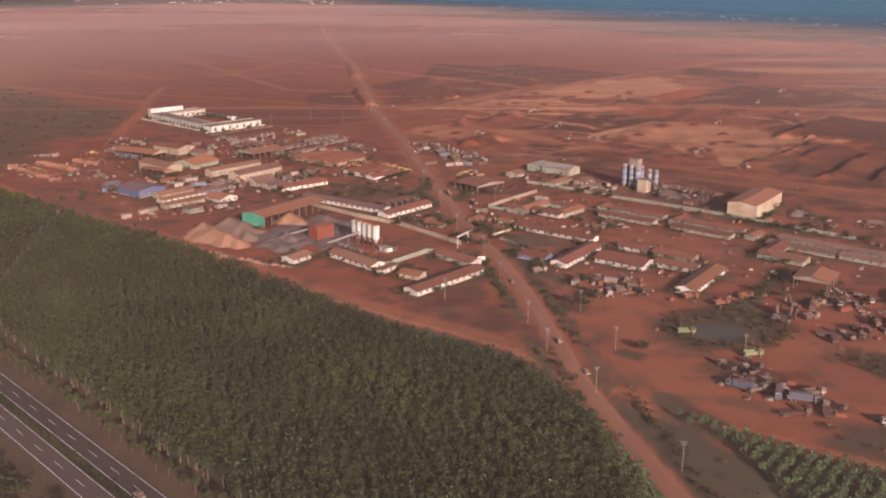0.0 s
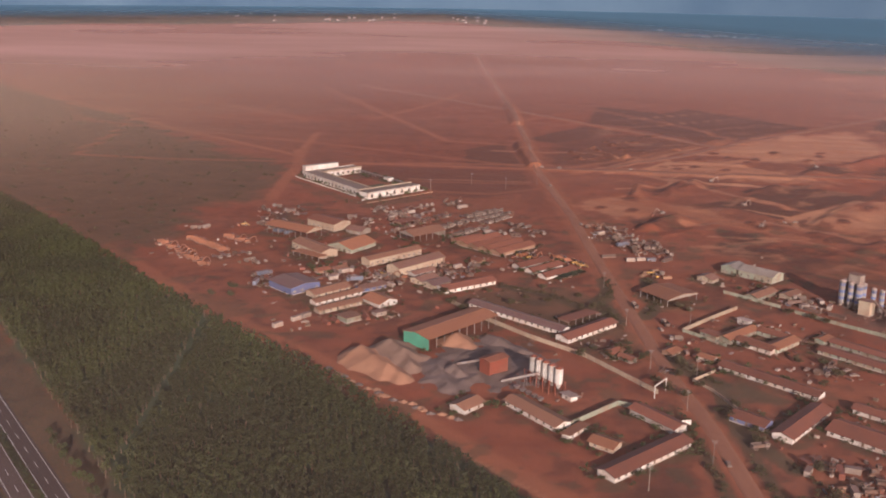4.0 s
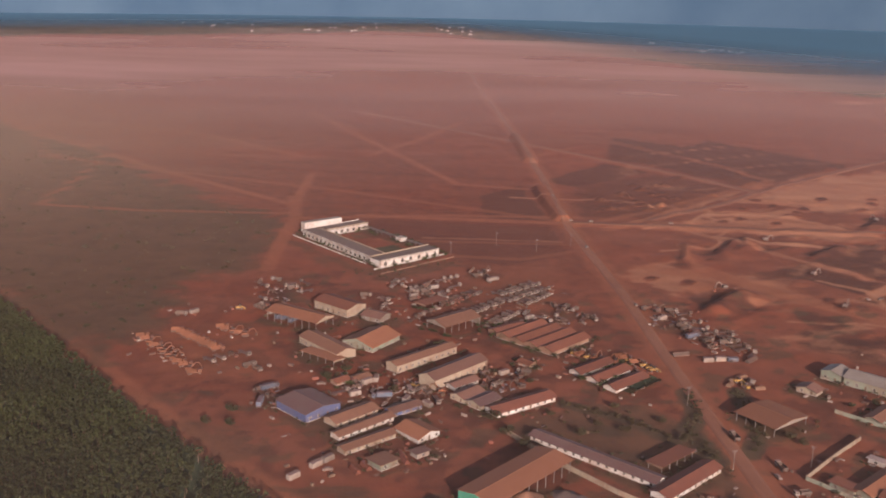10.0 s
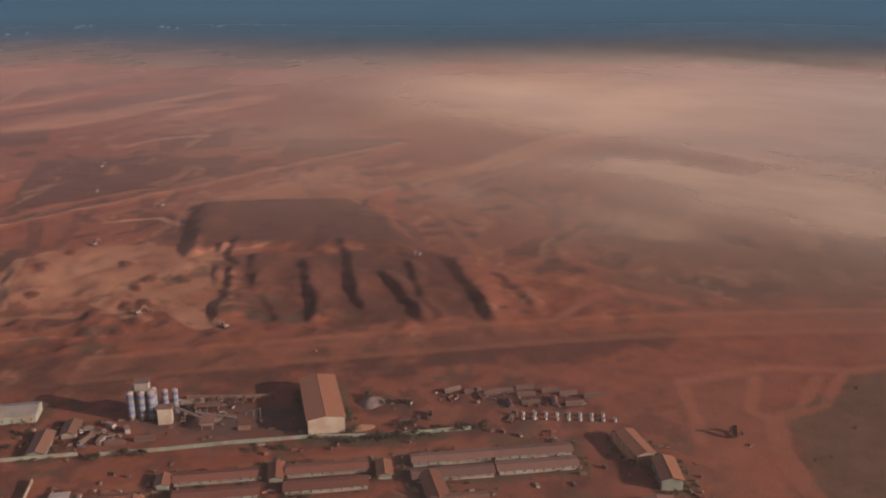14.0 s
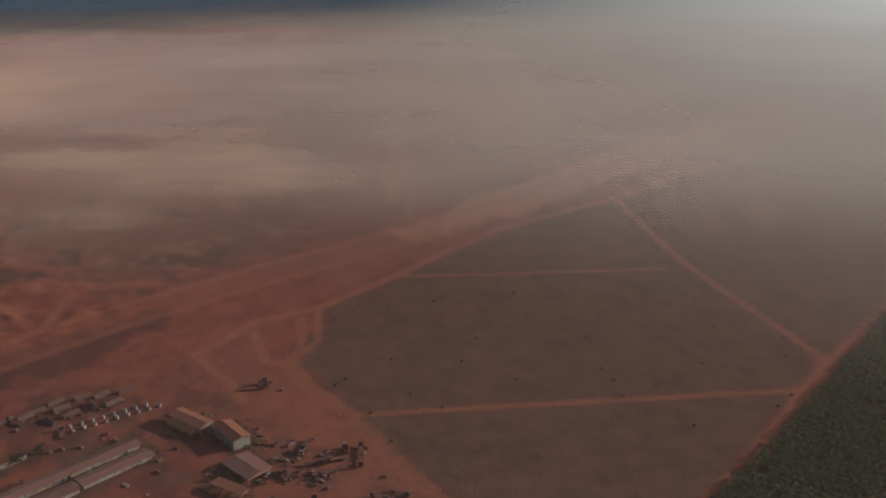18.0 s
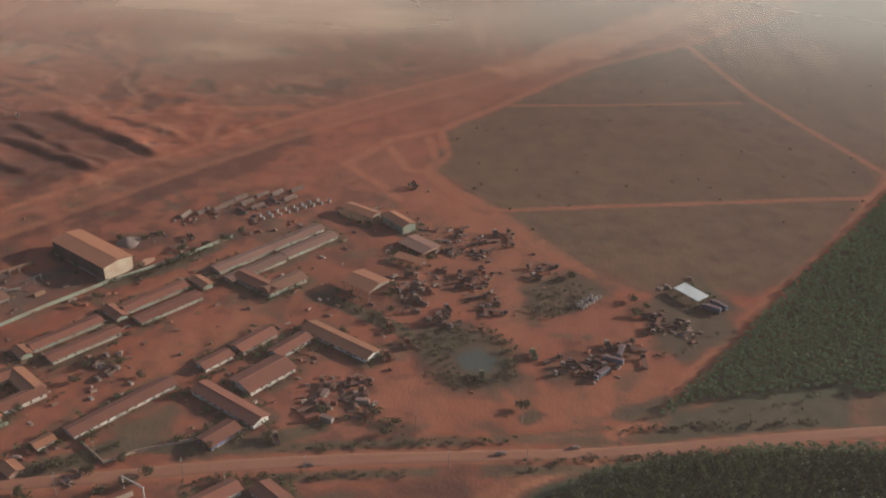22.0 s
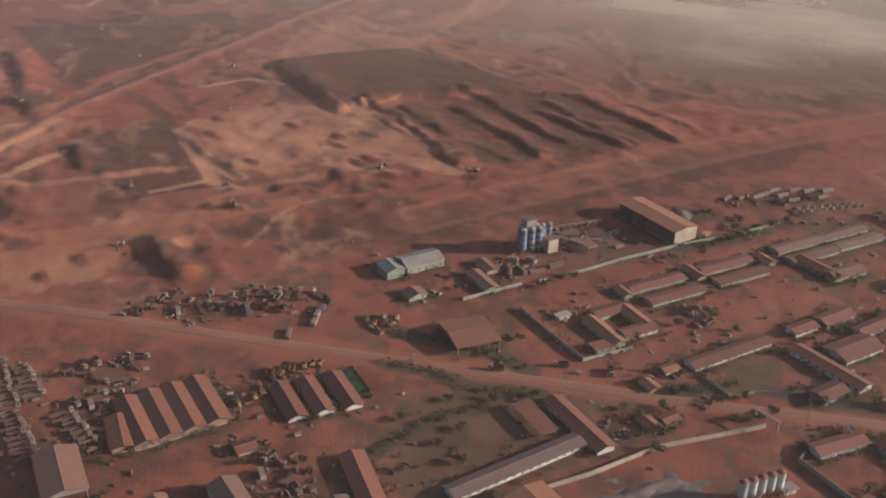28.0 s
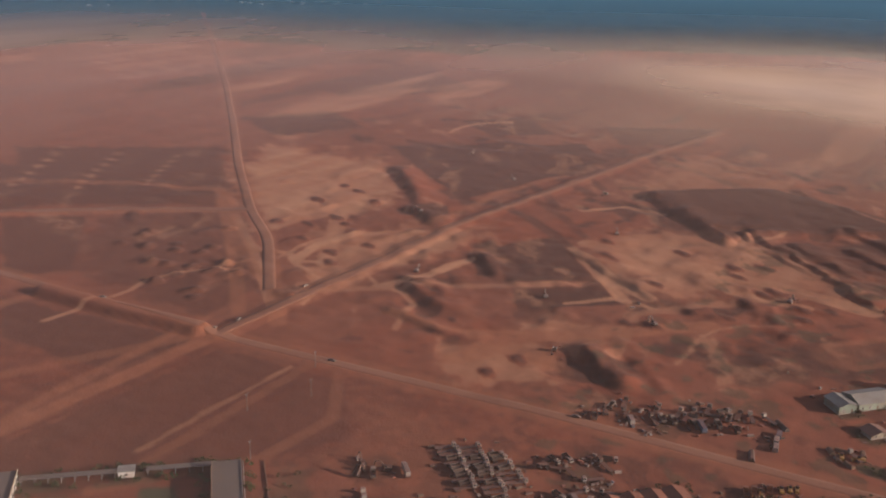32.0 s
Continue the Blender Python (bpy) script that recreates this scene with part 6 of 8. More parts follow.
# ---- graded earth roads, a hand's breadth above the plain ----
def land_z(x, y):
    i, j = int(np.clip(np.searchsorted(XS, x) - 1, 0, len(XS) - 2)), int(np.clip(np.searchsorted(YS, y) - 1, 0, len(YS) - 2))
    u, v = (x - XS[i]) / (XS[i + 1] - XS[i]), (y - YS[j]) / (YS[j + 1] - YS[j])
    z = LAND["z"]
    return float((z[j, i] * (1 - u) + z[j, i + 1] * u) * (1 - v) + (z[j + 1, i] * (1 - u) + z[j + 1, i + 1] * u) * v)


def earth_road(label, way, width, seed):
    way = np.array(way, float)
    legs = np.r_[0, np.cumsum(np.hypot(*np.diff(way, axis=0).T))]
    run = np.arange(0, legs[-1], 5.0)
    x, y = np.interp(run, legs, way[:, 0]), np.interp(run, legs, way[:, 1])
    soft = np.ones(9) / 9
    inner = slice(4, -4)
    x[inner], y[inner] = np.convolve(x, soft, "valid"), np.convolve(y, soft, "valid")
    tx, ty = np.gradient(x), np.gradient(y)
    size = np.hypot(tx, ty)
    bm, rows = bmesh.new(), []
    for k in range(len(x)):
        edge = width / 2 * (1 + 0.1 * noise.noise((run[k] * 0.06, seed, 0)))
        line = []
        for off, rise in ((-edge - 0.5, -0.4), (-edge, 0.1), (-edge * 0.45, 0.14), (0, 0.2), (edge * 0.45, 0.14), (edge, 0.1), (edge + 0.5, -0.4)):
            px, py = x[k] - ty[k] / size[k] * off, y[k] + tx[k] / size[k] * off
            line.append(bm.verts.new((px, py, land_z(px, py) + rise)))
        rows.append(line)
    for a, b in zip(rows, rows[1:]):
        for k in range(6):
            bm.faces.new((a[k], a[k + 1], b[k + 1], b[k])).smooth = True
    tagged(part("road", bm, ROAD_EARTH), label, "road", kind="structure")


earth_road("graded pale earth road through the town", [(112, 20), (92, 140)] + MAIN_ROAD, 7.4, 1.0)
earth_road("wide haul road between the diggings", PIT_ROAD[2:], 9.0, 2.0)
earth_road("straight haul road leading away over the plain", [(-2, 1116)] + FAR_ROAD[1:], 9.0, 3.0)
earth_road("haul road joining the crossing from the west", [(119, 1261), (54, 1338), (-21, 1413), (-180, 1560), (-420, 1790)], 10.0, 4.0)


# ---- yard walls, fences, gates ----
def yard_wall(label, points, h, m, w=0.3, cap=None):
    root = thing("yard_wall", label, "wall")
    for a, b in zip(points, points[1:]):
        long, ang = math.dist(a, b), math.degrees(math.atan2(b[1] - a[1], b[0] - a[0]))
        mid = ((a[0] + b[0]) / 2, (a[1] + b[1]) / 2)
        bm = bmesh.new()
        box(bm, 0, 0, h / 2, long, w, h)
        part("panel", bm, m, root).matrix_basis = pose(*mid, 0, 0, 0, ang)
        bm = bmesh.new()
        box(bm, 0, 0, h + 0.06, long, w + 0.16, 0.12)
        part("coping", bm, cap or m, root).matrix_basis = pose(*mid, 0, 0, 0, ang)
        count = max(1, int(long / 6))
        bm = bmesh.new()
        box(bm, 0, 0, (h + 0.2) / 2, w + 0.2, w + 0.2, h + 0.2)
        pillar = part("pillar", bm, m, root)
        for k in range(count):
            spot = pose(a[0] + (b[0] - a[0]) * k / count, a[1] + (b[1] - a[1]) * k / count, 0, 0, 0, ang)
            if k:
                shared("pillar", pillar.data, root, spot)
            else:
                pillar.matrix_basis = spot


yard_wall("long pale wall along the concrete plant yard", [(-104, 652), (-80, 625), (-54, 601), (-24, 578), (10, 537)], 2.4, CREAM)
yard_wall("pale green wall beside the plant office", [(-33, 491), (-9, 521), (-2, 519)], 2.4, PALE_GREEN)
yard_wall("white wall with gaps round a bare yard", [(29, 627), (46, 650), (64, 672)], 2.2, CREAM)
yard_wall("low pale green wall along the street", [(29, 627), (45, 612), (50, 607)], 1.8, PALE_GREEN)
yard_wall("pale green wall in front of the batching yard", [(60, 703), (90, 679)], 2.0, PALE_GREEN)
yard_wall("pale green wall along the batching yard", [(97, 671), (121, 651), (144, 634), (174, 609), (206, 577), (236, 553)], 2.0, PALE_GREEN)
yard_wall("low white wall round the dormitory garden", [(40, 570), (28, 556), (36, 545), (56, 500)], 1.4, CREAM)
yard_wall("low white fence wall along the school front", [(-217, 911), (-170, 964)], 1.0, WHITE, 0.2)
yard_wall("low white fence wall along the long school wing", [(-301, 997), (-226, 925)], 1.0, WHITE, 0.2)
yard_wall("low dark block wall before the school", [(-210, 902), (-163, 957)], 0.6, BROWN_WALL, 0.4)
yard_wall("dark sheet fence behind the batching yard", [(160, 691), (176, 673), (192, 657)], 2.4, BROWN_WALL)

bm = bmesh.new()
gate = thing("plant_gateway", "tall white steel gate frame over the plant entrance", "gate")
for x in (-6, 6):
    bm = bmesh.new()
    tube(bm, x, 0, 3.2, 0.28, 6.4, "Z", 8)
    part("post", bm, WHITE, gate)
bm = bmesh.new()
box(bm, 0, 0, 6.3, 12.8, 0.5, 0.7)
part("crossbar", bm, WHITE, gate)
gate.matrix_basis = pose(11, 537, 0, 0, 0, 61)
sign = thing("sign_board", "plain pale sign board on two posts by the gate", "sign")
bm = bmesh.new()
box(bm, 0, 0, 2.6, 4.4, 0.15, 2.4)
part("board", bm, WHITE, sign)
for x in (-1.6, 1.6):
    bm = bmesh.new()
    tube(bm, x, 0, 0.8, 0.08, 1.6, "Z", 6)
    part("post", bm, STEEL, sign)
sign.matrix_basis = pose(20, 502, 0, 0, 0, 20)


def pole_kind():
    root = thing("utility_pole", "tall grey concrete utility pole with a crossarm", "pole", "poles along the tracks")
    bm = bmesh.new()
    tube(bm, 0, 0, 5.2, 0.14, 10.4, "Z", 8, 0.09)
    part("post", bm, GREY_WALL, root)
    for z in (9.3, 10.0):
        bm = bmesh.new()
        box(bm, 0, 0, z, 1.9, 0.1, 0.12)
        part("crossarm", bm, STEEL, root)
    for x in (-0.85, 0, 0.85):
        bm = bmesh.new()
        tube(bm, x, 0, 10.25, 0.07, 0.35, "Z", 6)
        part("insulator", bm, SILO_WHITE, root)
    return root


scatter(pole_kind(), [(42, 378), (62, 427), (37, 411), (70, 380), (1, 443), (74, 279), (56, 338), (28, 470), (22, 520), (8, 568), (-2, 630), (34, 640), (-133, 1000), (-166, 963), (-73, 1007), (-100, 985), (120, 372), (30, 560), (-14, 700)], 41, False, (1, 1))

# ---- concrete plant with red frame, in the sand yard ----
def silo(name, label, x, y, r, z0, h, m, cone=True, bands=None, legs=True, group=""):
    root = thing(name, label, "silo", group)
    root.matrix_basis = pose(x, y, 0)
    bm = bmesh.new()
    tube(bm, 0, 0, z0 + h / 2, r, h, "Z", 18)
    part("tank", bm, m, root)
    bm = bmesh.new()
    tube(bm, 0, 0, z0 + h + r * 0.2, r * 1.03, r * 0.4, "Z", 18, r * 0.3)
    part("cap", bm, RED_STEEL if bands is None else SILO_WHITE, root)
    if cone:
        bm = bmesh.new()
        tube(bm, 0, 0, z0 - r * 0.7, r * 0.2, r * 1.4, "Z", 18, r)
        part("cone", bm, m, root)
    for k in range(bands or 0):
        bm = bmesh.new()
        tube(bm, 0, 0, z0 + h * (k + 0.5) / bands, r * 1.012, h / bands * 0.42, "Z", 18)
        part("band", bm, SILO_BLUE, root, "blue painted band")
    if legs:
        for k in range(4):
            bm = bmesh.new()
            beam(bm, (r * math.cos(k * 1.571 + 0.78), r * math.sin(k * 1.571 + 0.78), 0), (r * 0.95 * math.cos(k * 1.571 + 0.78), r * 0.95 * math.sin(k * 1.571 + 0.78), z0 + 0.6), 0.22)
            part("leg", bm, RED_STEEL if bands is None else STEEL, root)
    bm = bmesh.new()
    for z in np.arange(1.0, z0 + h, 0.7):
        box(bm, 0, -r - 0.25, z, 0.6, 0.06, 0.06)
    for x in (-0.3, 0.3):
        box(bm, x, -r - 0.25, (z0 + h) / 2, 0.06, 0.06, z0 + h)
    part("ladder", bm, STEEL, root)
    return root


for k in range(5):
    silo("cement_silo", "white cement silo with red cap on a red steel frame", -49 + 3.1 * k, 541 - 3.3 * k, 2.0, 6.0, 7.6, SILO_WHITE, group="white silos of the sand yard plant")
frame_root = thing("silo_frame", "rusty red steel frame under the white silos", "steel frame")
for k in range(6):
    for side in (-1, 1):
        bx, by = -51 + 3.1 * k + 2.2 * side, 543 - 3.3 * k + 2.1 * side
        bm = bmesh.new()
        beam(bm, (bx, by, 0), (bx, by, 6.8), 0.3)
        part("column", bm, RED_STEEL, frame_root)
for z in (2.2, 4.4, 6.6):
    for side in (-1, 1):
        bm = bmesh.new()
        beam(bm, (-51 + 2.2 * side, 543 + 2.1 * side, z), (-35.5 + 2.2 * side, 526.5 + 2.1 * side, z), 0.2)
        part("rail", bm, RED_STEEL, frame_root)
for k in range(5):
    bm = bmesh.new()
    beam(bm, (-51 + 3.1 * k + 2.2, 543 - 3.3 * k + 2.1, 0.3), (-51 + 3.1 * (k + 1) + 2.2, 543 - 3.3 * (k + 1) + 2.1, 6.6), 0.14)
    part("brace", bm, RED_STEEL, frame_root)
house("mixer_tower", "red sheet mixer tower with a rust coloured top", -69, 550, 47, 12, 7.5, 8.0, RUST, RED_STEEL, "x", 0.8, False)
house("control_cabin", "small white control cabin under the silos", -31, 524, -46, 6, 4, 3.0, WHITE, WHITE, "flat")


def conveyor(label, a, b, w=1.0):
    root = thing("conveyor", label, "conveyor")
    bm = bmesh.new()
    beam(bm, a, b, w)
    part("belt_housing", bm, STEEL, root)
    for s in (0.3, 0.65, 0.95):
        p = Vector(a).lerp(Vector(b), s)
        for side in (-0.8, 0.8):
            bm = bmesh.new()
            beam(bm, (p.x + side, p.y + side, 0), (p.x + side * 0.4, p.y + side * 0.4, p.z), 0.16)
            part("leg", bm, STEEL, root)
    return root


conveyor("inclined belt conveyor feeding the red mixer tower", (-88, 556, 0.8), (-70, 551, 7.0))
conveyor("inclined belt conveyor from gravel bins to the silos", (-64, 538, 0.8), (-46, 534, 8.0))
for k in range(5):
    root = thing("gravel_bin", "low steel gravel bin on short legs", "bin", "gravel bins")
    bm = bmesh.new()
    tube(bm, 0, 0, 1.7, 0.9, 1.6, "Z", 4, 1.9)
    part("hopper", bm, STEEL, root)
    bm = bmesh.new()
    for sx2, sy2 in ((-1, -1), (1, -1), (1, 1), (-1, 1)):
        box(bm, sx2 * 1.1, sy2 * 1.1, 0.6, 0.15, 0.15, 1.2)
    part("stand", bm, RED_STEEL, root)
    root.matrix_basis = pose(-56 + 2.9 * k, 530 - 3.0 * k, 0, 0, 0, -1)


# ---- the tall batching plant beside the packing shed ----
for k, (x, y) in enumerate(((127, 691), (131, 687), (134.5, 683.5), (130, 693.5), (134, 690), (137.5, 686.5))):
    silo("batching_silo", "tall blue and white banded silo of the batching plant", x, y, 2.0, 3.5, 12.5, SILO_GREY, True, 3, True, "banded silos of the batching plant")
for x, y in ((143, 684), (147, 681)):
    silo("slim_silo", "slim white banded silo beside the mixer", x, y, 1.5, 3.0, 11.0, SILO_GREY, True, 3, True, "slim silos")
house("plant_tower", "pale sheet clad mixing tower rising above the silos", 134, 690, -40, 7, 6, 20.5, GREY_ROOF, GREY_WALL, "flat", None, False)
house("mixer_house", "pale sheet clad mixer house below the silos", 138, 677, -40, 7, 6, 8.5, GREY_ROOF, CREAM, "flat", None, False)
conveyor("long inclined conveyor down to the gravel yard", (141, 675, 9.0), (152, 655, 1.2))
conveyor("short conveyor across the gravel yard", (150, 668, 4.0), (164, 652, 1.2))
house("gravel_hopper_roof", "small tan roof over the gravel hoppers", 150, 657, 50, 10, 6, 3.6, TAN_ROOF, GREY_WALL, "flat", None, False, True)
house("yard_lean_to", "small tan lean-to in the batching yard", 160, 672, -40, 12, 5, 3.0, TAN_ROOF, GREY_WALL, "flat", None, False, True)
conveyor("old steel boom lying across the yard", (168, 655, 1.0), (174, 644, 5.0), 0.6)


# ---- heaps of sand and gravel ----
def heap(label, x, y, rx, ry, h, m, ang=0.0, seed=0, name="gravel_heap"):
    bm = bmesh.new()
    rings, seg = 9, 26
    rows = []
    for i in range(rings):
        s = i / (rings - 1)
        row = []
        for j in range(seg):
            a = j * 2 * math.pi / seg
            wobble = 1 + 0.22 * noise.noise((math.cos(a) * 1.4 + seed, math.sin(a) * 1.4, seed * 0.7 + s))
            rr = (1 - s * 0.93) * wobble
            px, py = rx * rr * math.cos(a), ry * rr * math.sin(a)
            pz = h * (s ** 0.9) * (1 + 0.18 * noise.noise((px * 0.12, py * 0.12, seed))) + 0.35 * noise.noise((px * 0.4, py * 0.4, seed)) * min(1, s * 4)
            row.append(bm.verts.new((px, py, max(pz, 0) - 0.15 * (i == 0))))
        rows.append(row)
    for i in range(rings - 1):
        for j in range(seg):
            bm.faces.new((rows[i][j], rows[i][(j + 1) % seg], rows[i + 1][(j + 1) % seg], rows[i + 1][j]))
    bm.faces.new(rows[-1])
    for f in bm.faces:
        f.smooth = True
    ob = tagged(part(name, bm, m), label, "heap")
    ob.matrix_basis = pose(x, y, 0, 0, 0, ang)


def ridge(label, peaks, m, seed, slope=0.6, name="gravel_heap"):
    """A long dumped heap: several peaks running into one another, with slumped sides."""
    xs, ys = [p[0] for p in peaks], [p[1] for p in peaks]
    reach = max(p[2] for p in peaks) / slope + 3
    x0, y0 = min(xs) - reach, min(ys) - reach
    nx, ny = int((max(xs) + reach - x0) / 1.3) + 1, int((max(ys) + reach - y0) / 1.3) + 1
    bm, spots = bmesh.new(), {}
    for j in range(ny):
        for i in range(nx):
            x, y = x0 + 1.3 * i, y0 + 1.3 * j
            z = -9.0
            for (a, b, h), (c, d, e) in zip(peaks, peaks[1:]):
                u = max(0.0, min(1.0, ((x - a) * (c - a) + (y - b) * (d - b)) / ((c - a) ** 2 + (d - b) ** 2)))
                sag = 1 - 0.5 * u * (1 - u)
                z = max(z, (h + (e - h) * u) * sag - slope * math.dist((x, y), (a + (c - a) * u, b + (d - b) * u)) * (1 + 0.25 * noise.noise((x * 0.1, y * 0.1, seed + 7))))
            z += 0.8 * noise.noise((x * 0.14, y * 0.14, seed)) + 0.45 * noise.noise((x * 0.4, y * 0.4, seed + 3))
            spots[i, j] = (x, y, max(z, -0.3))
    made = {}
    for j in range(ny - 1):
        for i in range(nx - 1):
            four = [(i, j), (i + 1, j), (i + 1, j + 1), (i, j + 1)]
            if max(spots[q][2] for q in four) > -0.29:
                for q in four:
                    if q not in made:
                        made[q] = bm.verts.new(spots[q])
                bm.faces.new([made[q] for q in four]).smooth = True
    tagged(part(name, bm, m), label, "heap")


ridge("long tan sand heap with several peaks at the wood's edge", [(-137, 556, 8), (-129, 547, 7.5), (-120, 539, 6), (-112, 533, 4)], SAND_TAN, 1.0, 0.62, "sand_heap")
ridge("tall grey brown gravel heap in front of the green shed", [(-124, 567, 8.5), (-115, 557, 7), (-110, 547, 4)], BROWN_GRAVEL, 2.0)
ridge("low spread of grey powder in the plant yard", [(-98, 552, 2.2), (-93, 538, 2.0), (-86, 528, 1.6), (-78, 540, 1.4)], STONE_GREY, 3.0, 0.2)
ridge("dark grey gravel heap with a steep face", [(-88, 547, 4.5), (-85, 543, 3.5)], STONE_GREY, 4.0)
ridge("tan sand heap spilling out of the storage shed", [(-92, 587, 6.5), (-86, 582, 4.0)], SAND_TAN, 5.0, 0.62, "sand_heap")
ridge("row of grey gravel heaps along the yard wall", [(-76, 596, 3.0), (-71, 591, 3.6), (-64, 587, 2.2), (-58, 580, 3.0), (-51, 575, 2.2), (-44, 567, 1.6)], STONE_GREY, 6.0, 0.5)
ridge("pale grey dust and gravel spread over the plant yard", [(-82, 572, 1.3), (-70, 576, 1.2), (-58, 566, 1.2), (-72, 556, 1.3), (-88, 550, 1.2), (-66, 546, 1.1)], STONE_GREY, 8.0, 0.07)
heap("pale heap spilling beside the packing shed", 200, 596, 7, 4, 1.8, SAND_TAN, -30, 11.0, "sand_heap")
heap("dark heap beside the packing shed", 223, 613, 8, 7, 3, STONE_GREY, 0, 12.0)
heap("grey gravel heap in the batching yard", 156, 662, 6, 5, 2.2, STONE_GREY, 0, 13.0)
for k in range(22):
    heap("small dumped heap of red earth at the yard's rim", -150 + 3.3 * k + 2 * math.sin(k), 523 - 2.9 * k * (1 - 0.012 * k) + 1.2 * math.cos(2.3 * k) + 16, 2.4, 2.0, 1.1, SAND_TAN if k % 3 else STONE_GREY, 0, 20.0 + k, "earth_heap")


# ---- vehicles ----
def wheel(root, x, y, r, w=0.4):
    bm = bmesh.new()
    tube(bm, 0, 0, 0, r, w, "Y", 12, mi=0)
    tube(bm, 0, 0, 0, r * 0.5, w + 0.06, "Y", 8, mi=1)
    part("wheel", bm, (RUBBER, STEEL), root).matrix_basis = pose(x, y, r)


def cab(root, x, paint, w=2.3, h=1.9, z=1.1, long=1.9):
    bm = bmesh.new()
    box(bm, x, 0, z + h / 2, long, w, h, bevel=0.14)
    body = part("cab", bm, paint, root)
    bm = bmesh.new()
    box(bm, x + long / 2 + 0.01, 0, z + h * 0.68, 0.05, w * 0.86, h * 0.42)
    part("windscreen", bm, GLASS, body)
    for side in (-1, 1):
        bm = bmesh.new()
        box(bm, x + 0.1, side * (w / 2 + 0.01), z + h * 0.68, long * 0.55, 0.05, h * 0.36)
        part("side_window", bm, GLASS, body)


def dump_truck(label, cab_paint, bed_paint, tipped=0.0):
    root = thing("dump_truck", label, "truck", "parked trucks")
    bm = bmesh.new()
    box(bm, -0.3, 0, 0.95, 7.8, 0.9, 0.35)
    part("chassis", bm, PAINT["dark"], root)
    cab(root, 3.0, cab_paint)
    bm = bmesh.new()
    box(bm, 0, 0, 0.08, 5.2, 2.45, 0.16)
    for side in (-1, 1):
        box(bm, 0, side * 1.18, 0.75, 5.2, 0.12, 1.4)
        for k in range(5):
            box(bm, -2.2 + 1.1 * k, side * 1.27, 0.75, 0.14, 0.1, 1.3)
    box(bm, 2.55, 0, 0.9, 0.12, 2.45, 1.7)
    box(bm, -2.55, 0, 0.65, 0.12, 2.45, 1.2)
    bed = part("dump_bed", bm, bed_paint, root)
    bed.matrix_basis = pose(-1.2 - (0.5 if tipped else 0), 0, 1.2 + (1.6 if tipped else 0), 0, -tipped)
    for x in (2.8, -1.6, -2.9):
        for side in (-1, 1):
            wheel(root, x, side * 1.02, 0.52)
    return root


def flat_truck(label, cab_paint, bed_paint, load=None):
    root = thing("flatbed_truck", label, "truck", "parked trucks")
    bm = bmesh.new()
    box(bm, -1.0, 0, 1.0, 10.5, 0.9, 0.35)
    part("chassis", bm, PAINT["dark"], root)
    cab(root, 3.6, cab_paint, h=2.1)
    bm = bmesh.new()
    box(bm, -2.0, 0, 1.3, 8.6, 2.45, 0.2)
    for k in range(6):
        for side in (-1, 1):
            box(bm, -6 + 1.6 * k, side * 1.2, 1.7, 0.1, 0.1, 0.7)
    part("bed", bm, bed_paint, root)
    if load:
        bm = bmesh.new()
        box(bm, -2.0, 0, 2.6, 8.2, 2.4, 2.3, bevel=0.1)
        for k in range(9):
            for side in (-1, 1):
                box(bm, -5.6 + 0.9 * k, side * 1.22, 2.6, 0.2, 0.08, 2.1)
        part("load_box", bm, load, root)
    for x in (3.2, -3.6, -4.9):
        for side in (-1, 1):
            wheel(root, x, side * 1.02, 0.5)
    return root


def excavator(label, paint):
    root = thing("excavator", label, "excavator", "earth moving machines")
    for side in (-1, 1):
        bm = bmesh.new()
        prism(bm, [(-2.0, 0.1), (-1.6, 0.0), (1.6, 0.0), (2.0, 0.1), (2.2, 0.5), (1.8, 0.95), (-1.8, 0.95), (-2.2, 0.5)], -0.3, 0.3)
        ob = part("track", bm, PAINT["dark"], root)
        ob.matrix_basis = pose(0, side * 1.2, 0, 0, 0, 90)
    bm = bmesh.new()
    box(bm, -0.5, 0, 1.75, 3.4, 2.7, 1.2, bevel=0.15)
    box(bm, -2.1, 0, 1.6, 0.8, 2.7, 1.0, bevel=0.2)
    part("body", bm, paint, root)
    bm = bmesh.new()
    box(bm, 0.7, 0.8, 2.3, 1.5, 1.0, 1.7, bevel=0.12)
    box(bm, 0.9, 0.8, 2.6, 1.3, 1.04, 0.9)
    part("cab", bm, GLASS, root)
    bm = bmesh.new()
    beam(bm, (1.0, -0.3, 1.8), (3.6, -0.3, 4.6), 0.5)
    beam(bm, (3.6, -0.3, 4.6), (5.8, -0.3, 4.2), 0.42)
    part("boom", bm, paint, root)
    bm = bmesh.new()
    beam(bm, (5.5, -0.3, 4.5), (6.6, -0.3, 1.6), 0.34)
    part("stick", bm, paint, root)
    bm = bmesh.new()
    prism(bm, [(6.0, 0.3), (6.9, 0.2), (7.2, 1.2), (6.7, 1.7), (6.2, 1.1)], -0.9, 0.3)
    ob = part("bucket", bm, PAINT["dark"], root)
    ob.matrix_basis = pose(0, 0, 0, 0, 0, 90) @ Matrix.Scale(-1, 4, (0, 1, 0))
    return root


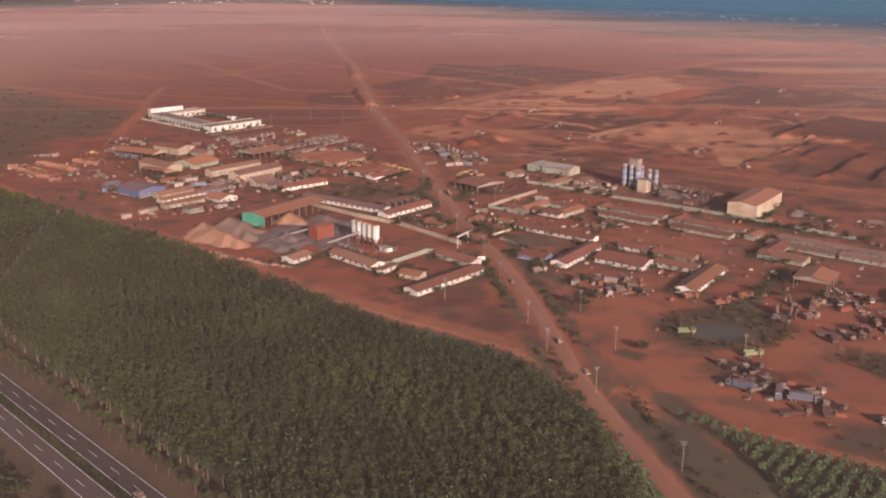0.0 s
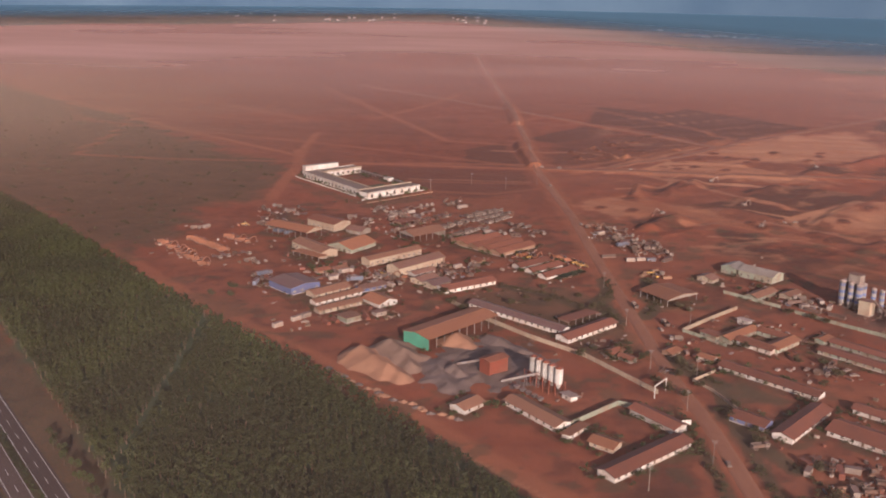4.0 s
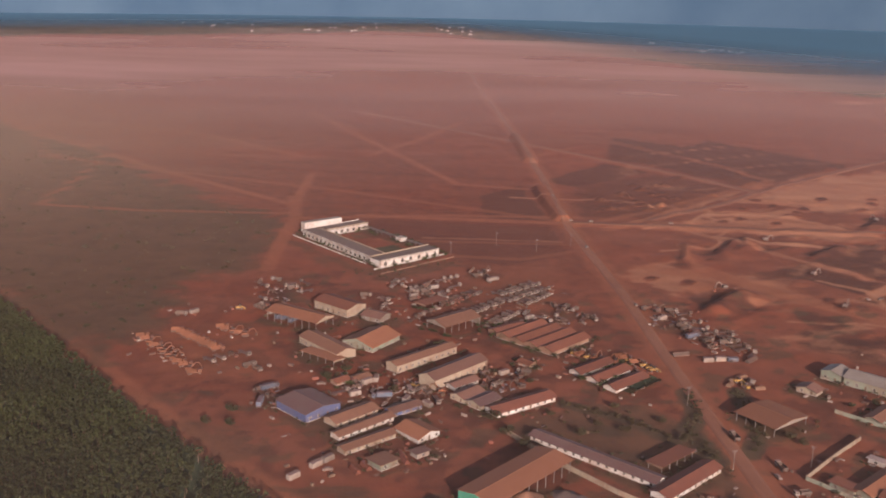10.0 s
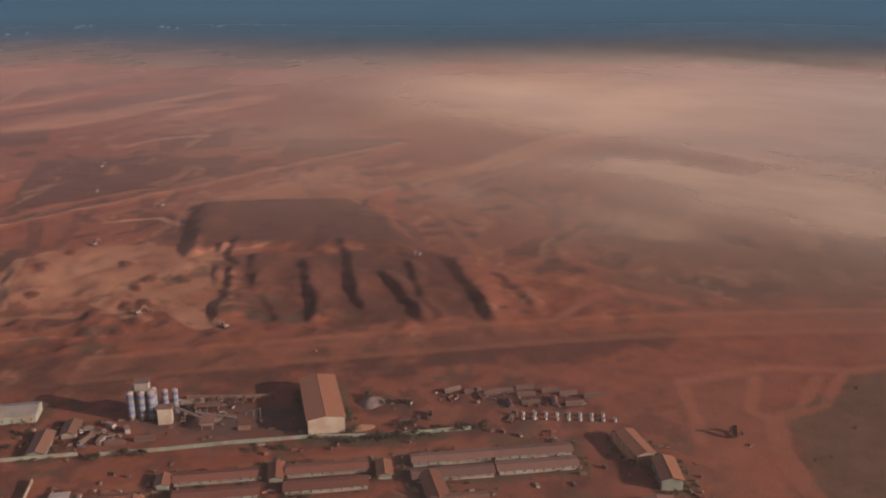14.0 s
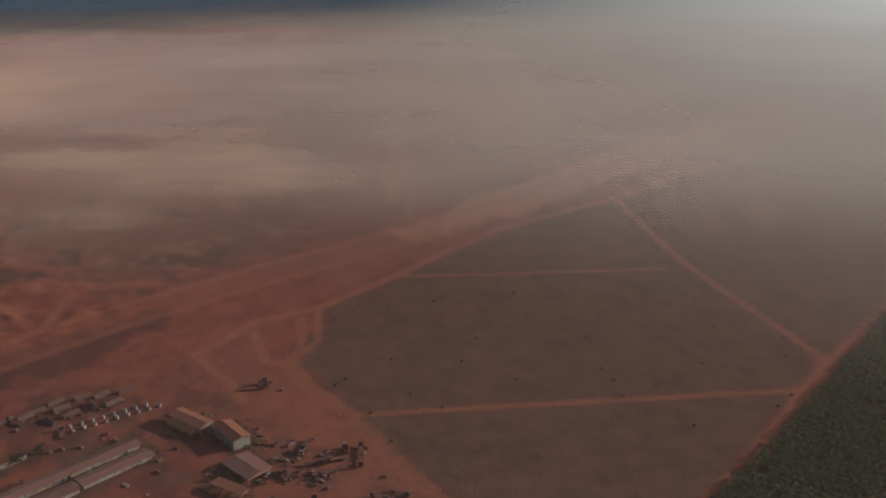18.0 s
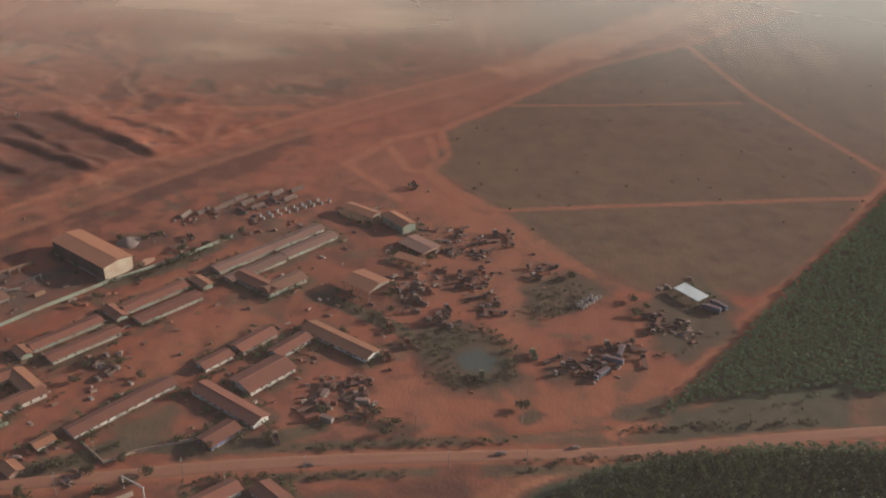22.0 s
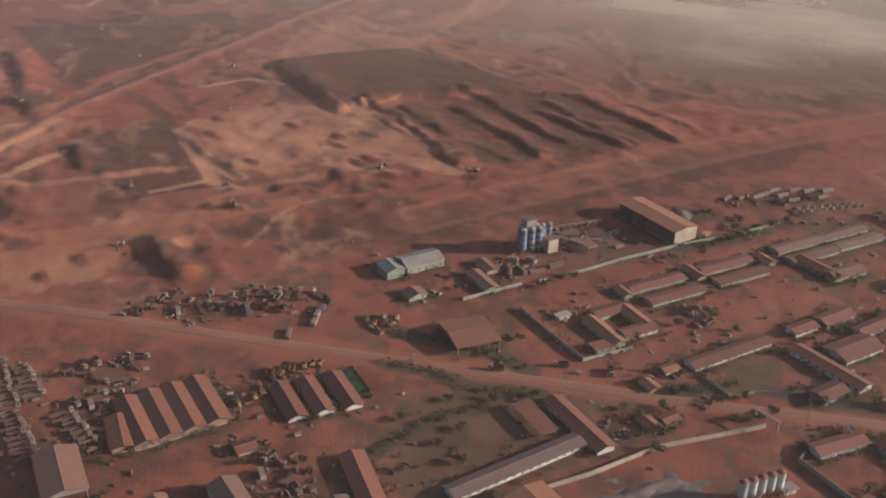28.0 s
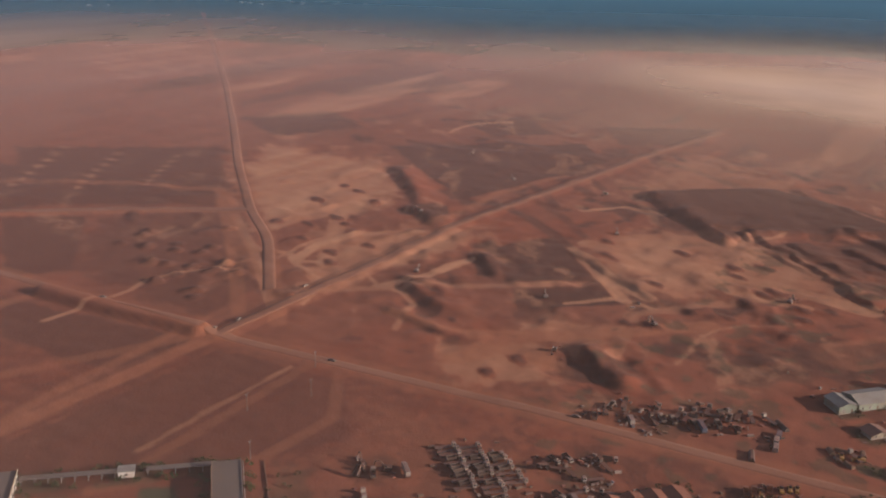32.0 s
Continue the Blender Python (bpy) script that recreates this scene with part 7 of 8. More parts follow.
def loader(label, paint):
    root = thing("wheel_loader", label, "loader", "earth moving machines")
    bm = bmesh.new()
    box(bm, -0.8, 0, 1.5, 3.6, 1.9, 1.1, bevel=0.15)
    part("body", bm, paint, root)
    bm = bmesh.new()
    box(bm, 0.4, 0, 2.6, 1.5, 1.5, 1.4, bevel=0.1)
    part("cab", bm, GLASS, root)
    for side in (-0.7, 0.7):
        bm = bmesh.new()
        beam(bm, (0.9, side, 1.9), (3.2, side, 0.9), 0.26)
        part("lift_arm", bm, paint, root)
    bm = bmesh.new()
    prism(bm, [(3.0, 0.15), (4.2, 0.05), (4.2, 0.2), (3.4, 0.5), (3.2, 1.4), (3.0, 1.3)], -1.35, 1.35)
    ob = part("bucket", bm, paint, root)
    ob.matrix_basis = pose(0, 0, 0, 0, 0, 90) @ Matrix.Scale(-1, 4, (0, 1, 0))
    for x in (1.5, -1.6):
        for side in (-1, 1):
            wheel(root, x, side * 1.0, 0.72, 0.55)
    return root


def pickup(label, paint, name="car"):
    root = thing(name, label, "car", "cars on the roads")
    bm = bmesh.new()
    box(bm, 0, 0, 0.75, 4.7, 1.8, 0.65, bevel=0.12)
    box(bm, -0.1, 0, 1.35, 2.4, 1.6, 0.62, bevel=0.2)
    part("body", bm, paint, root)
    bm = bmesh.new()
    box(bm, -0.1, 0, 1.38, 2.44, 1.64, 0.36, bevel=0.12)
    part("windows", bm, GLASS, root)
    for x in (1.5, -1.5):
        for side in (-1, 1):
            wheel(root, x, side * 0.82, 0.36, 0.25)
    return root


def shipping_box(label, m):
    root = thing("container", label, "container", "steel containers")
    bm = bmesh.new()
    box(bm, 0, 0, 1.3, 6.1, 2.44, 2.5)
    for k in range(14):
        for side in (-1, 1):
            box(bm, -2.8 + 0.43 * k, side * 1.23, 1.3, 0.18, 0.08, 2.2)
    part("body", bm, m, root)
    bm = bmesh.new()
    box(bm, 3.08, 0, 1.3, 0.06, 2.2, 2.2)
    part("door", bm, m, root)
    return root


def row(a, b, n, heading, jitter=0.6):
    """n places from a to b with a heading."""
    r = random.Random(n * 7 + int(a[0]))
    return [(a[0] + (b[0] - a[0]) * k / max(1, n - 1) + r.uniform(-jitter, jitter), a[1] + (b[1] - a[1]) * k / max(1, n - 1) + r.uniform(-jitter, jitter), heading + r.uniform(-6, 6)) for k in range(n)]


def around(x, y, spread, n, seed):
    r = random.Random(seed)
    out = []
    for _ in range(40 * n):
        p = (x + r.uniform(-spread, spread), y + r.uniform(-spread, spread), r.uniform(0, 360))
        if all(math.dist(p[:2], q[:2]) > 5.5 for q in out):
            out.append(p)
        if len(out) == n:
            break
    return out


TAKEN = []


def park(kinds, places, seed=1):
    """Sets vehicles of the given kinds out over the places, leaving out any that would stand in another."""
    r = random.Random(seed)
    for x, y, heading in places:
        if any(math.dist((x, y), q) < 2.6 for q in TAKEN):
            continue
        TAKEN.append((x, y))
        root = r.choice(kinds)
        m = pose(x, y, land_height(x, y), 0, 0, heading)
        if root.get("parked"):
            copy_thing(root, m)
        else:
            root.matrix_basis = m
            root["parked"] = 1


GREY_TIP = dump_truck("dusty grey dump truck parked on red earth", PAINT["white"], PAINT["grey"])
RUST_TIP = dump_truck("dusty orange dump truck parked in a row", PAINT["orange"], PAINT["orange"])
RED_TIP = dump_truck("red dump truck with brown bed", PAINT["red"], PAINT["dark"])
GREEN_TIP = dump_truck("olive green dump truck near the pool", PAINT["green"], PAINT["green"])
UP_TIP = dump_truck("dark dump truck with its bed tipped up", PAINT["dark"], PAINT["dark"], 42)
WHITE_FLAT = flat_truck("flatbed truck with pale cab parked in a row", PAINT["white"], PAINT["grey"])
DARK_FLAT = flat_truck("dark rusty flatbed truck in the yard", PAINT["dark"], PAINT["dark"])
BOX_TRUCK = flat_truck("truck with a pale box body", PAINT["white"], PAINT["grey"], PAINT["white"])
BLUE_TRUCK = flat_truck("blue truck with a dusty box body", PAINT["blue"], PAINT["blue"], PAINT["blue"])
DIGGER = excavator("orange excavator with its arm raised", PAINT["orange"])
PALE_DIGGER = excavator("white excavator working on the diggings", PAINT["white"])
DARK_DIGGER = excavator("dark rusty excavator out of use", PAINT["dark"])
LOADER = loader("yellow wheel loader in the yard", PAINT["yellow"])
WHITE_CAR = pickup("small white car on the road", PAINT["white"])
DARK_CAR = pickup("small dark car on the road", PAINT["dark"])
WHITE_BOX = shipping_box("dusty white ribbed steel container", PAINT["white"])
RUST_BOX = shipping_box("rusty brown ribbed steel container", PAINT["red"])
BLUE_BOX = shipping_box("blue grey ribbed steel container", PAINT["blue"])

# truck park by the school track: trucks side by side in long rows
park([WHITE_FLAT, GREY_TIP, WHITE_FLAT], row((-98, 895), (-122, 866), 11, -38))
park([WHITE_FLAT, GREY_TIP, DARK_FLAT], row((-91, 886), (-116, 854), 12, -38))
park([GREY_TIP, WHITE_FLAT, DARK_FLAT], row((-119, 853), (-142, 818), 12, -38))
park([GREY_TIP, WHITE_FLAT], row((-90, 872), (-104, 850), 7, -38))
park([DARK_FLAT, RED_TIP, WHITE_FLAT], row((-138, 868), (-156, 838), 10, -38))
park([WHITE_FLAT, GREY_TIP], row((-110, 829), (-122, 806), 7, -38))
park([DARK_DIGGER, UP_TIP, GREY_TIP], [(-136, 918, 60), (-140, 908, 40), (-132, 906, 120), (-143, 914, 10)])
park([BOX_TRUCK], [(-128, 898, 50)])
park([WHITE_FLAT], row((-157, 899), (-165, 892), 3, 50, 0.3))
park([WHITE_FLAT, GREY_TIP, DARK_DIGGER], [(-153, 879, 45), (-173, 880, 20), (-158, 862, 70), (-172, 863, 30), (-163, 852, 60), (-178, 868, 130)])
park([DARK_FLAT, GREY_TIP, WHITE_FLAT], row((-160, 832), (-172, 806), 5, 52))
# orange machines in the western yard
park([RUST_TIP, DIGGER], row((-326, 748), (-276, 699), 12, 20))
park([RUST_TIP], row((-309, 761), (-275, 735), 11, 20))
park([RUST_TIP, DIGGER], row((-285, 771), (-267, 760), 5, 20))
park([WHITE_FLAT, RED_TIP], row((-274, 717), (-258, 731), 4, -40))
park([GREY_TIP, LOADER, WHITE_BOX], [(-318, 790, 10), (-312, 796, 60), (-250, 714, 40), (-286, 808, 20), (-244, 709, -40)])
park([WHITE_CAR, GREY_TIP, WHITE_BOX, BLUE_TRUCK, RED_TIP], row((-274, 816), (-244, 790), 8, 60, 2.5))
park([GREY_TIP, DARK_FLAT, RED_TIP, WHITE_FLAT], around(-268, 850, 22, 9, 3))
# around the workshops
park([WHITE_CAR, RED_TIP, BLUE_TRUCK, WHITE_BOX, LOADER, GREY_TIP], around(-170, 692, 17, 12, 5))
park([WHITE_FLAT, DIGGER, GREY_TIP, WHITE_BOX], around(-148, 688, 12, 7, 6))
park([DARK_FLAT, GREY_TIP, WHITE_BOX, DARK_DIGGER], around(-108, 718, 13, 9, 7))
park([BLUE_TRUCK, DARK_FLAT, GREY_TIP], around(-224, 676, 10, 6, 8))
park([WHITE_BOX], [(-193, 594, 56), (-186, 606, 57), (-182, 612, 57)])
park([WHITE_CAR, WHITE_FLAT], [(-180, 603, 20), (-205, 696, 10), (-192, 686, 40), (-186, 690, 60)])
park([WHITE_FLAT, RED_TIP, GREY_TIP, WHITE_BOX], around(-168, 862, 16, 9, 9))
park([DARK_FLAT, GREY_TIP], around(-132, 862, 12, 0, 10))
park([WHITE_FLAT, GREY_TIP, WHITE_BOX], around(-92, 822, 12, 5, 11))
park([GREY_TIP, DARK_FLAT, WHITE_FLAT], around(-70, 838, 14, 8, 12))
park([WHITE_FLAT, GREY_TIP, RED_TIP], around(-186, 880, 15, 6, 13))
park([WHITE_CAR, WHITE_FLAT], around(-118, 806, 9, 4, 14))
park([GREY_TIP, WHITE_FLAT], around(-204, 838, 10, 3, 15))
# yellow machines beside the striped sheds
park([LOADER, DIGGER, RUST_TIP], row((-72, 762), (-48, 752), 7, 50))
park([RUST_TIP, LOADER], row((-45, 762), (-27, 744), 8, 20))
# scrap yard at the crossing
park([DARK_FLAT, RED_TIP, WHITE_BOX, GREY_TIP, DARK_DIGGER, BLUE_TRUCK], row((-20, 852), (10, 790), 11, 40, 4))
park([DARK_FLAT, GREY_TIP, WHITE_CAR, WHITE_FLAT], row((-6, 850), (24, 792), 11, 10, 4))
park([WHITE_BOX, BLUE_BOX], [(5, 765, 12), (12, 767, 12), (19, 768, 12)])
park([DARK_FLAT, GREY_TIP, RUST_BOX], around(10, 808, 16, 7, 16))
park([WHITE_FLAT, LOADER], [(28, 786, 30), (32, 778, 60), (17, 736, 20), (22, 731, 50), (20, 728, 110)])
# yards along the main road
park([RED_TIP, WHITE_BOX, GREY_TIP, DARK_FLAT, RUST_BOX], around(82, 464, 12, 10, 17))
park([RUST_BOX, WHITE_BOX, DARK_FLAT], around(70, 472, 8, 5, 18))
park([RUST_TIP], [(128, 437, 20), (142, 447, 25), (116, 446, 20)])
park([GREEN_TIP], [(103, 399, 5), (124, 374, 12)])
park([GREY_TIP, BLUE_TRUCK, DARK_FLAT], [(110, 361, 120), (121, 364, -60), (117, 357, 100), (109, 342, 140), (115, 339, 20), (122, 336, 70)])
park([GREY_TIP, DARK_DIGGER, WHITE_FLAT], [(148, 414, 130), (153, 421, 40), (163, 419, 20), (168, 432, 70), (172, 436, 30), (160, 436, 100)])
park([UP_TIP], [(156, 421, 60), (150, 425, 80)])
park([DARK_FLAT, GREY_TIP, DARK_DIGGER, RED_TIP], around(197, 408, 11, 7, 19))
park([DARK_FLAT, GREY_TIP, UP_TIP], around(170, 400, 9, 5, 20))
park([DARK_FLAT, DARK_DIGGER, GREY_TIP, WHITE_CAR], around(240, 416, 16, 13, 21))
park([DARK_FLAT, GREY_TIP], around(247, 392, 7, 4, 22))
park([WHITE_CAR, GREY_TIP, DARK_FLAT], around(190, 444, 8, 6, 23))
park([DARK_FLAT, GREY_TIP], around(209, 367, 8, 4, 24))
park([DARK_FLAT, DARK_DIGGER, GREY_TIP], around(117, 350, 8, 4, 25))
park([DARK_FLAT, GREY_TIP, BLUE_TRUCK], around(130, 328, 9, 6, 26))
park([DARK_FLAT, GREY_TIP, WHITE_CAR], around(160, 303, 11, 7, 27))
park([BLUE_TRUCK, WHITE_CAR], [(180, 274, 40), (176, 279, 60), (199, 298, 45)])
park([UP_TIP, DARK_DIGGER], [(317, 452, 40)])
park([DARK_FLAT, RED_TIP], [(222, 582, -40), (259, 545, 20), (232, 578, 40), (268, 575, 60)])
park([WHITE_CAR, GREY_TIP, RED_TIP], [(106, 583, 40), (100, 588, 60), (108, 577, 10), (92, 575, -30), (86, 580, 50)])
park([WHITE_BOX, GREY_TIP, WHITE_CAR], around(112, 690, 10, 6, 28))
park([GREY_TIP, DARK_FLAT, WHITE_BOX], row((152, 690), (180, 664), 8, -45))
park([WHITE_CAR], [(48, 389, 105), (55, 357, 285), (34, 470, 100), (17, 627, 110), (28, 594, 105), (155, 620, -40), (208, 578, -40), (-30, 860, 100), (-152, 612, 30), (-60, 1006, 100)])
park([GREY_TIP], [(4, 664, 105), (20, 636, 110), (49, 487, 20), (24, 612, 200)])
park([PALE_DIGGER], [(268, 986, 30), (108, 960, 40), (418, 768, 200), (210, 824, 0), (234, 761, 90), (409, 1228, 20), (356, 1142, 60), (203, 1141, 120), (368, 1048, 180), (35, 911, 200), (110, 880, 60), (91, 1059, 20)])
park([WHITE_CAR], [(16, 1099, 0), (-73, 1092, 30), (-55, 1090, 200), (140, 905, 30), (-90, 1180, 100)])
coach = thing("coach", "white passenger coach driving on the highway", "bus")
bm = bmesh.new()
box(bm, 0, 0, 1.85, 11, 2.5, 2.9, bevel=0.25)
part("body", bm, PAINT["white"], coach)
bm = bmesh.new()
box(bm, 0, 0, 2.3, 11.04, 2.54, 0.8, bevel=0.2)
part("windows", bm, GLASS, coach)
for x in (3.4, -3.2):
    for side in (-1, 1):
        wheel(coach, x, side * 1.1, 0.5, 0.3)
x, y = hw(-36, -4.6)
coach.matrix_basis = pose(x, y, 0.2, 0, 0, -46.4)
x, y = hw(90, 2.6)
van = pickup("white sports car on the highway", PAINT["white"], "highway_car")
van.matrix_basis = pose(x, y, 0.2, 0, 0, -46.4)
for old in [o for o in scene.objects if o.get("parked")]:
    del old["parked"]


# ---- stacked goods: concrete rings, pipes, timber, scrap ----
def ring_kind():
    root = thing("concrete_ring", "pale concrete pipe ring standing on end", "pipe", "concrete rings")
    bm = bmesh.new()
    outer = [[bm.verts.new((rr * math.cos(k * 0.5236), rr * math.sin(k * 0.5236), z)) for k in range(12)] for rr, z in ((0.9, 0), (0.9, 1.8), (0.72, 1.8), (0.72, 0.05))]
    for i in range(3):
        for k in range(12):
            bm.faces.new((outer[i][k], outer[i][(k + 1) % 12], outer[i + 1][(k + 1) % 12], outer[i + 1][k]))
    part("ring", bm, CONCRETE, root)
    return root


rings = [(172 + 2.5 * k, 347 - 2.0 * k) for k in range(6)] + [(174.5 + 2.5 * k, 349.5 - 2.0 * k) for k in range(5)]
rings += [(258 + 3.6 * k, 545 - 4.6 * k) for k in range(10)] + [(262 + 3.6 * k, 548 - 4.6 * k) for k in range(9)]
scatter(ring_kind(), rings, 51, True, (0.9, 1.15))


def stack_kind(name, label, m, length, n, r):
    root = thing(name, label, "stack", name + "s")
    k = 0
    for layer in range(3):
        for i in range(n - layer):
            bm = bmesh.new()
            tube(bm, 0, (i - (n - layer - 1) / 2) * 2 * r, r + layer * r * 1.75, r, length, "X", 8)
            part("pipe", bm, m, root)
            k += 1
    return root


def put(root, places):
    for k, (x, y, a) in enumerate(places):
        m = pose(x, y, land_height(x, y), 0, 0, a)
        if k:
            copy_thing(root, m)
        else:
            root.matrix_basis = m


put(stack_kind("pipe_stack", "stack of rusty steel pipes on the ground", PAINT["red"], 7, 4, 0.35), [(-148, 617, 120), (-164, 608, 130), (-168, 604, 130), (-150, 622, 120), (182, 430, 30), (205, 425, 70)])
put(stack_kind("girder_stack", "stack of dark dusty concrete girders", PAINT["grey"], 10, 4, 0.4), [(268, 580, -35), (280, 568, -40), (290, 562, -38), (274, 571, -38), (284, 556, -40), (296, 549, -40), (288, 540, 40), (278, 548, -40), (270, 556, 50), (292, 530, -40), (300, 540, -35), (262, 590, -20), (306, 528, -40), (100, 690, 20), (120, 668, -40), (108, 676, -40), (-10, 772, 20), (30, 770, 50)])
put(stack_kind("timber_stack", "stack of sawn pale timber", TAN_ROOF, 6, 5, 0.3), [(15, 737, 20), (20, 742, 35), (12, 731, 60), (24, 738, 90), (27, 728, 20), (160, 640, -40), (90, 470, 60), (76, 456, 20)])


def scrap_heap(label, x, y, spread, n, seed, mats):
    """A loose pile of bent sheets, boxes and bars."""
    root = thing("scrap_pile", label, "scrap", "scrap piles")
    r = random.Random(seed)
    for k in range(n):
        bm = bmesh.new()
        box(bm, 0, 0, 0, r.uniform(0.8, 3.6), r.uniform(0.4, 1.6), r.uniform(0.2, 1.2), bevel=0.05)
        d = spread * math.sqrt(r.random())
        a = r.uniform(0, 6.28)
        part("scrap_piece", bm, r.choice(mats), root).matrix_basis = pose(d * math.cos(a), d * math.sin(a), r.uniform(0.2, 0.7), r.uniform(-14, 14), r.uniform(-14, 14), r.uniform(0, 360))
    root.matrix_basis = pose(x, y, land_height(x, y))


SCRAP = [PAINT["dark"], PAINT["dark"], STEEL, PAINT["red"], WOOD, PAINT["white"], PAINT["blue"]]
for k, (x, y, s) in enumerate(((-14, 836, 9), (-4, 818, 9), (6, 800, 9), (18, 790, 7), (-18, 822, 7), (84, 460, 9), (74, 452, 8), (92, 456, 7), (236, 424, 9), (246, 408, 9), (254, 438, 8), (228, 404, 7), (196, 428, 8), (178, 444, 7), (188, 456, 6), (118, 352, 7), (134, 330, 8), (158, 306, 9), (150, 292, 7), (-168, 690, 9), (-158, 704, 7), (-112, 706, 8), (-100, 724, 7), (-220, 670, 8), (-232, 684, 7), (-250, 800, 7), (-266, 828, 7), (-272, 846, 8), (-176, 872, 8), (-160, 856, 7), (-196, 846, 6), (164, 684, 8), (176, 672, 8), (156, 676, 7), (146, 692, 7), (112, 684, 7), (94, 690, 6), (232, 600, 7), (-64, 834, 7), (-80, 818, 6), (-12, 584, 6), (-22, 596, 5), (18, 566, 5), (100, 582, 6), (-150, 690, 7), (-188, 700, 6), (282, 548, 9), (292, 534, 9), (270, 566, 9), (256, 588, 7))):
    scrap_heap("pile of rusty scrap, sheets and parts on the ground", x, y, s, 11, 60 + k, SCRAP)


# ---- a green shade net on posts beside the striped sheds ----
NET_GREEN = mat("green_shade_net", (0.05, 0.15, 0.09), (0.08, 0.13, 0.08), rough=0.9, dust=0.12)
shade_net = thing("shade_net", "sagging dark green shade net on thin posts beside the sheds", "shade net")
shade_net.matrix_basis = pose(-35, 722, 0, 0, 0, 49)
bm = bmesh.new()
spots = [[bm.verts.new((-11 + 2.2 * i, -4 + 2.0 * j, 2.4 - 0.35 * math.sin(math.pi * ((1.1 * i) % 3.67) / 3.67) - 0.25 * math.sin(math.pi * j / 4))) for i in range(11)] for j in range(5)]
for j in range(4):
    for i in range(10):
        bm.faces.new((spots[j][i], spots[j][i + 1], spots[j + 1][i + 1], spots[j + 1][i])).smooth = True
bmesh.ops.solidify(bm, geom=bm.faces[:], thickness=0.04)
part("net", bm, NET_GREEN, shade_net)
bm = bmesh.new()
tube(bm, 0, 0, 1.2, 0.06, 2.4, "Z", 6)
net_post = part("post", bm, WOOD, shade_net)
net_post.matrix_basis = pose(-10.9, -3.9, 0)
for k in range(1, 8):
    shared("post", net_post.data, shade_net, pose(-10.9 + 7.27 * (k % 4), -3.9 if k < 4 else 3.9, 0))

# ---- small things about the town ----
# shade on the packing shed's north-west wall, put in as dark ribbed panels
SHADE_SHEET = mat("painted_wall_shade", (0.06, 0.045, 0.04), (0.09, 0.06, 0.05), rough=0.6, ribs=1.0)
bm = bmesh.new()
box(bm, 0, 0, 4.25, 6.1, 0.1, 8.3)
panel = part("cladding_panel", bm, SHADE_SHEET, packing)
panel.matrix_basis = pose(-21.7, 9.32, 0)
for k in range(1, 8):
    shared("cladding_panel", panel.data, packing, pose(-21.7 + 6.2 * k, 9.32, 0))
GREEN_NET = mat("green_netting", (0.05, 0.2, 0.1), (0.07, 0.16, 0.09), rough=0.8)
tarp = thing("green_tarpaulin", "low green netting stretched beside the striped sheds", "tarpaulin")
bm = bmesh.new()
grid = [[bm.verts.new((-14 + 2 * i, -2.6 + 1.3 * j, 1.5 - 0.35 * math.sin(i * 1.57) ** 2 - 0.2 * (j % 2))) for i in range(15)] for j in range(5)]
for j in range(4):
    for i in range(14):
        bm.faces.new((grid[j][i], grid[j][i + 1], grid[j + 1][i + 1], grid[j + 1][i]))
bmesh.ops.solidify(bm, geom=bm.faces[:], thickness=0.06)
part("netting", bm, GREEN_NET, tarp)
bm = bmesh.new()
tube(bm, 0, 0, 0.75, 0.05, 1.5, "Z", 6)
stake = part("stake", bm, WOOD, tarp)
stake.matrix_basis = pose(-14, -2.6, 0)
for k in range(1, 10):
    shared("stake", stake.data, tarp, pose(-14 + 7 * (k // 2), -2.6 if k % 2 == 0 else 2.6, 0))
tarp.matrix_basis = pose(-36.2, 720.6, 0, 0, 0, 55.8)


# ---- loose clutter lying about the yards, and white houses far off in the woods ----
def many_boxes(name, spots, sizes, turns, material, label, category):
    """One mesh of many small boxes standing on the ground."""
    spots, sizes, turns = np.array(spots), np.array(sizes), np.array(turns)
    corner = np.array([(x, y, z) for z in (0, 1) for x, y in ((-0.5, -0.5), (0.5, -0.5), (0.5, 0.5), (-0.5, 0.5))])
    c = corner[None] * sizes[:, None]
    ca, sa = np.cos(turns)[:, None], np.sin(turns)[:, None]
    pts = np.stack([c[..., 0] * ca - c[..., 1] * sa + spots[:, None, 0], c[..., 0] * sa + c[..., 1] * ca + spots[:, None, 1], c[..., 2] + spots[:, None, 2] - 0.05], -1)
    quads = ((4, 5, 6, 7), (0, 1, 5, 4), (1, 2, 6, 5), (2, 3, 7, 6), (3, 0, 4, 7))
    tris = np.concatenate([pts[:, [q[0], q[1], q[2]]] for q in quads] + [pts[:, [q[0], q[2], q[3]]] for q in quads])
    return tagged(triangles(name, tris, material), label, category, kind="stuff")


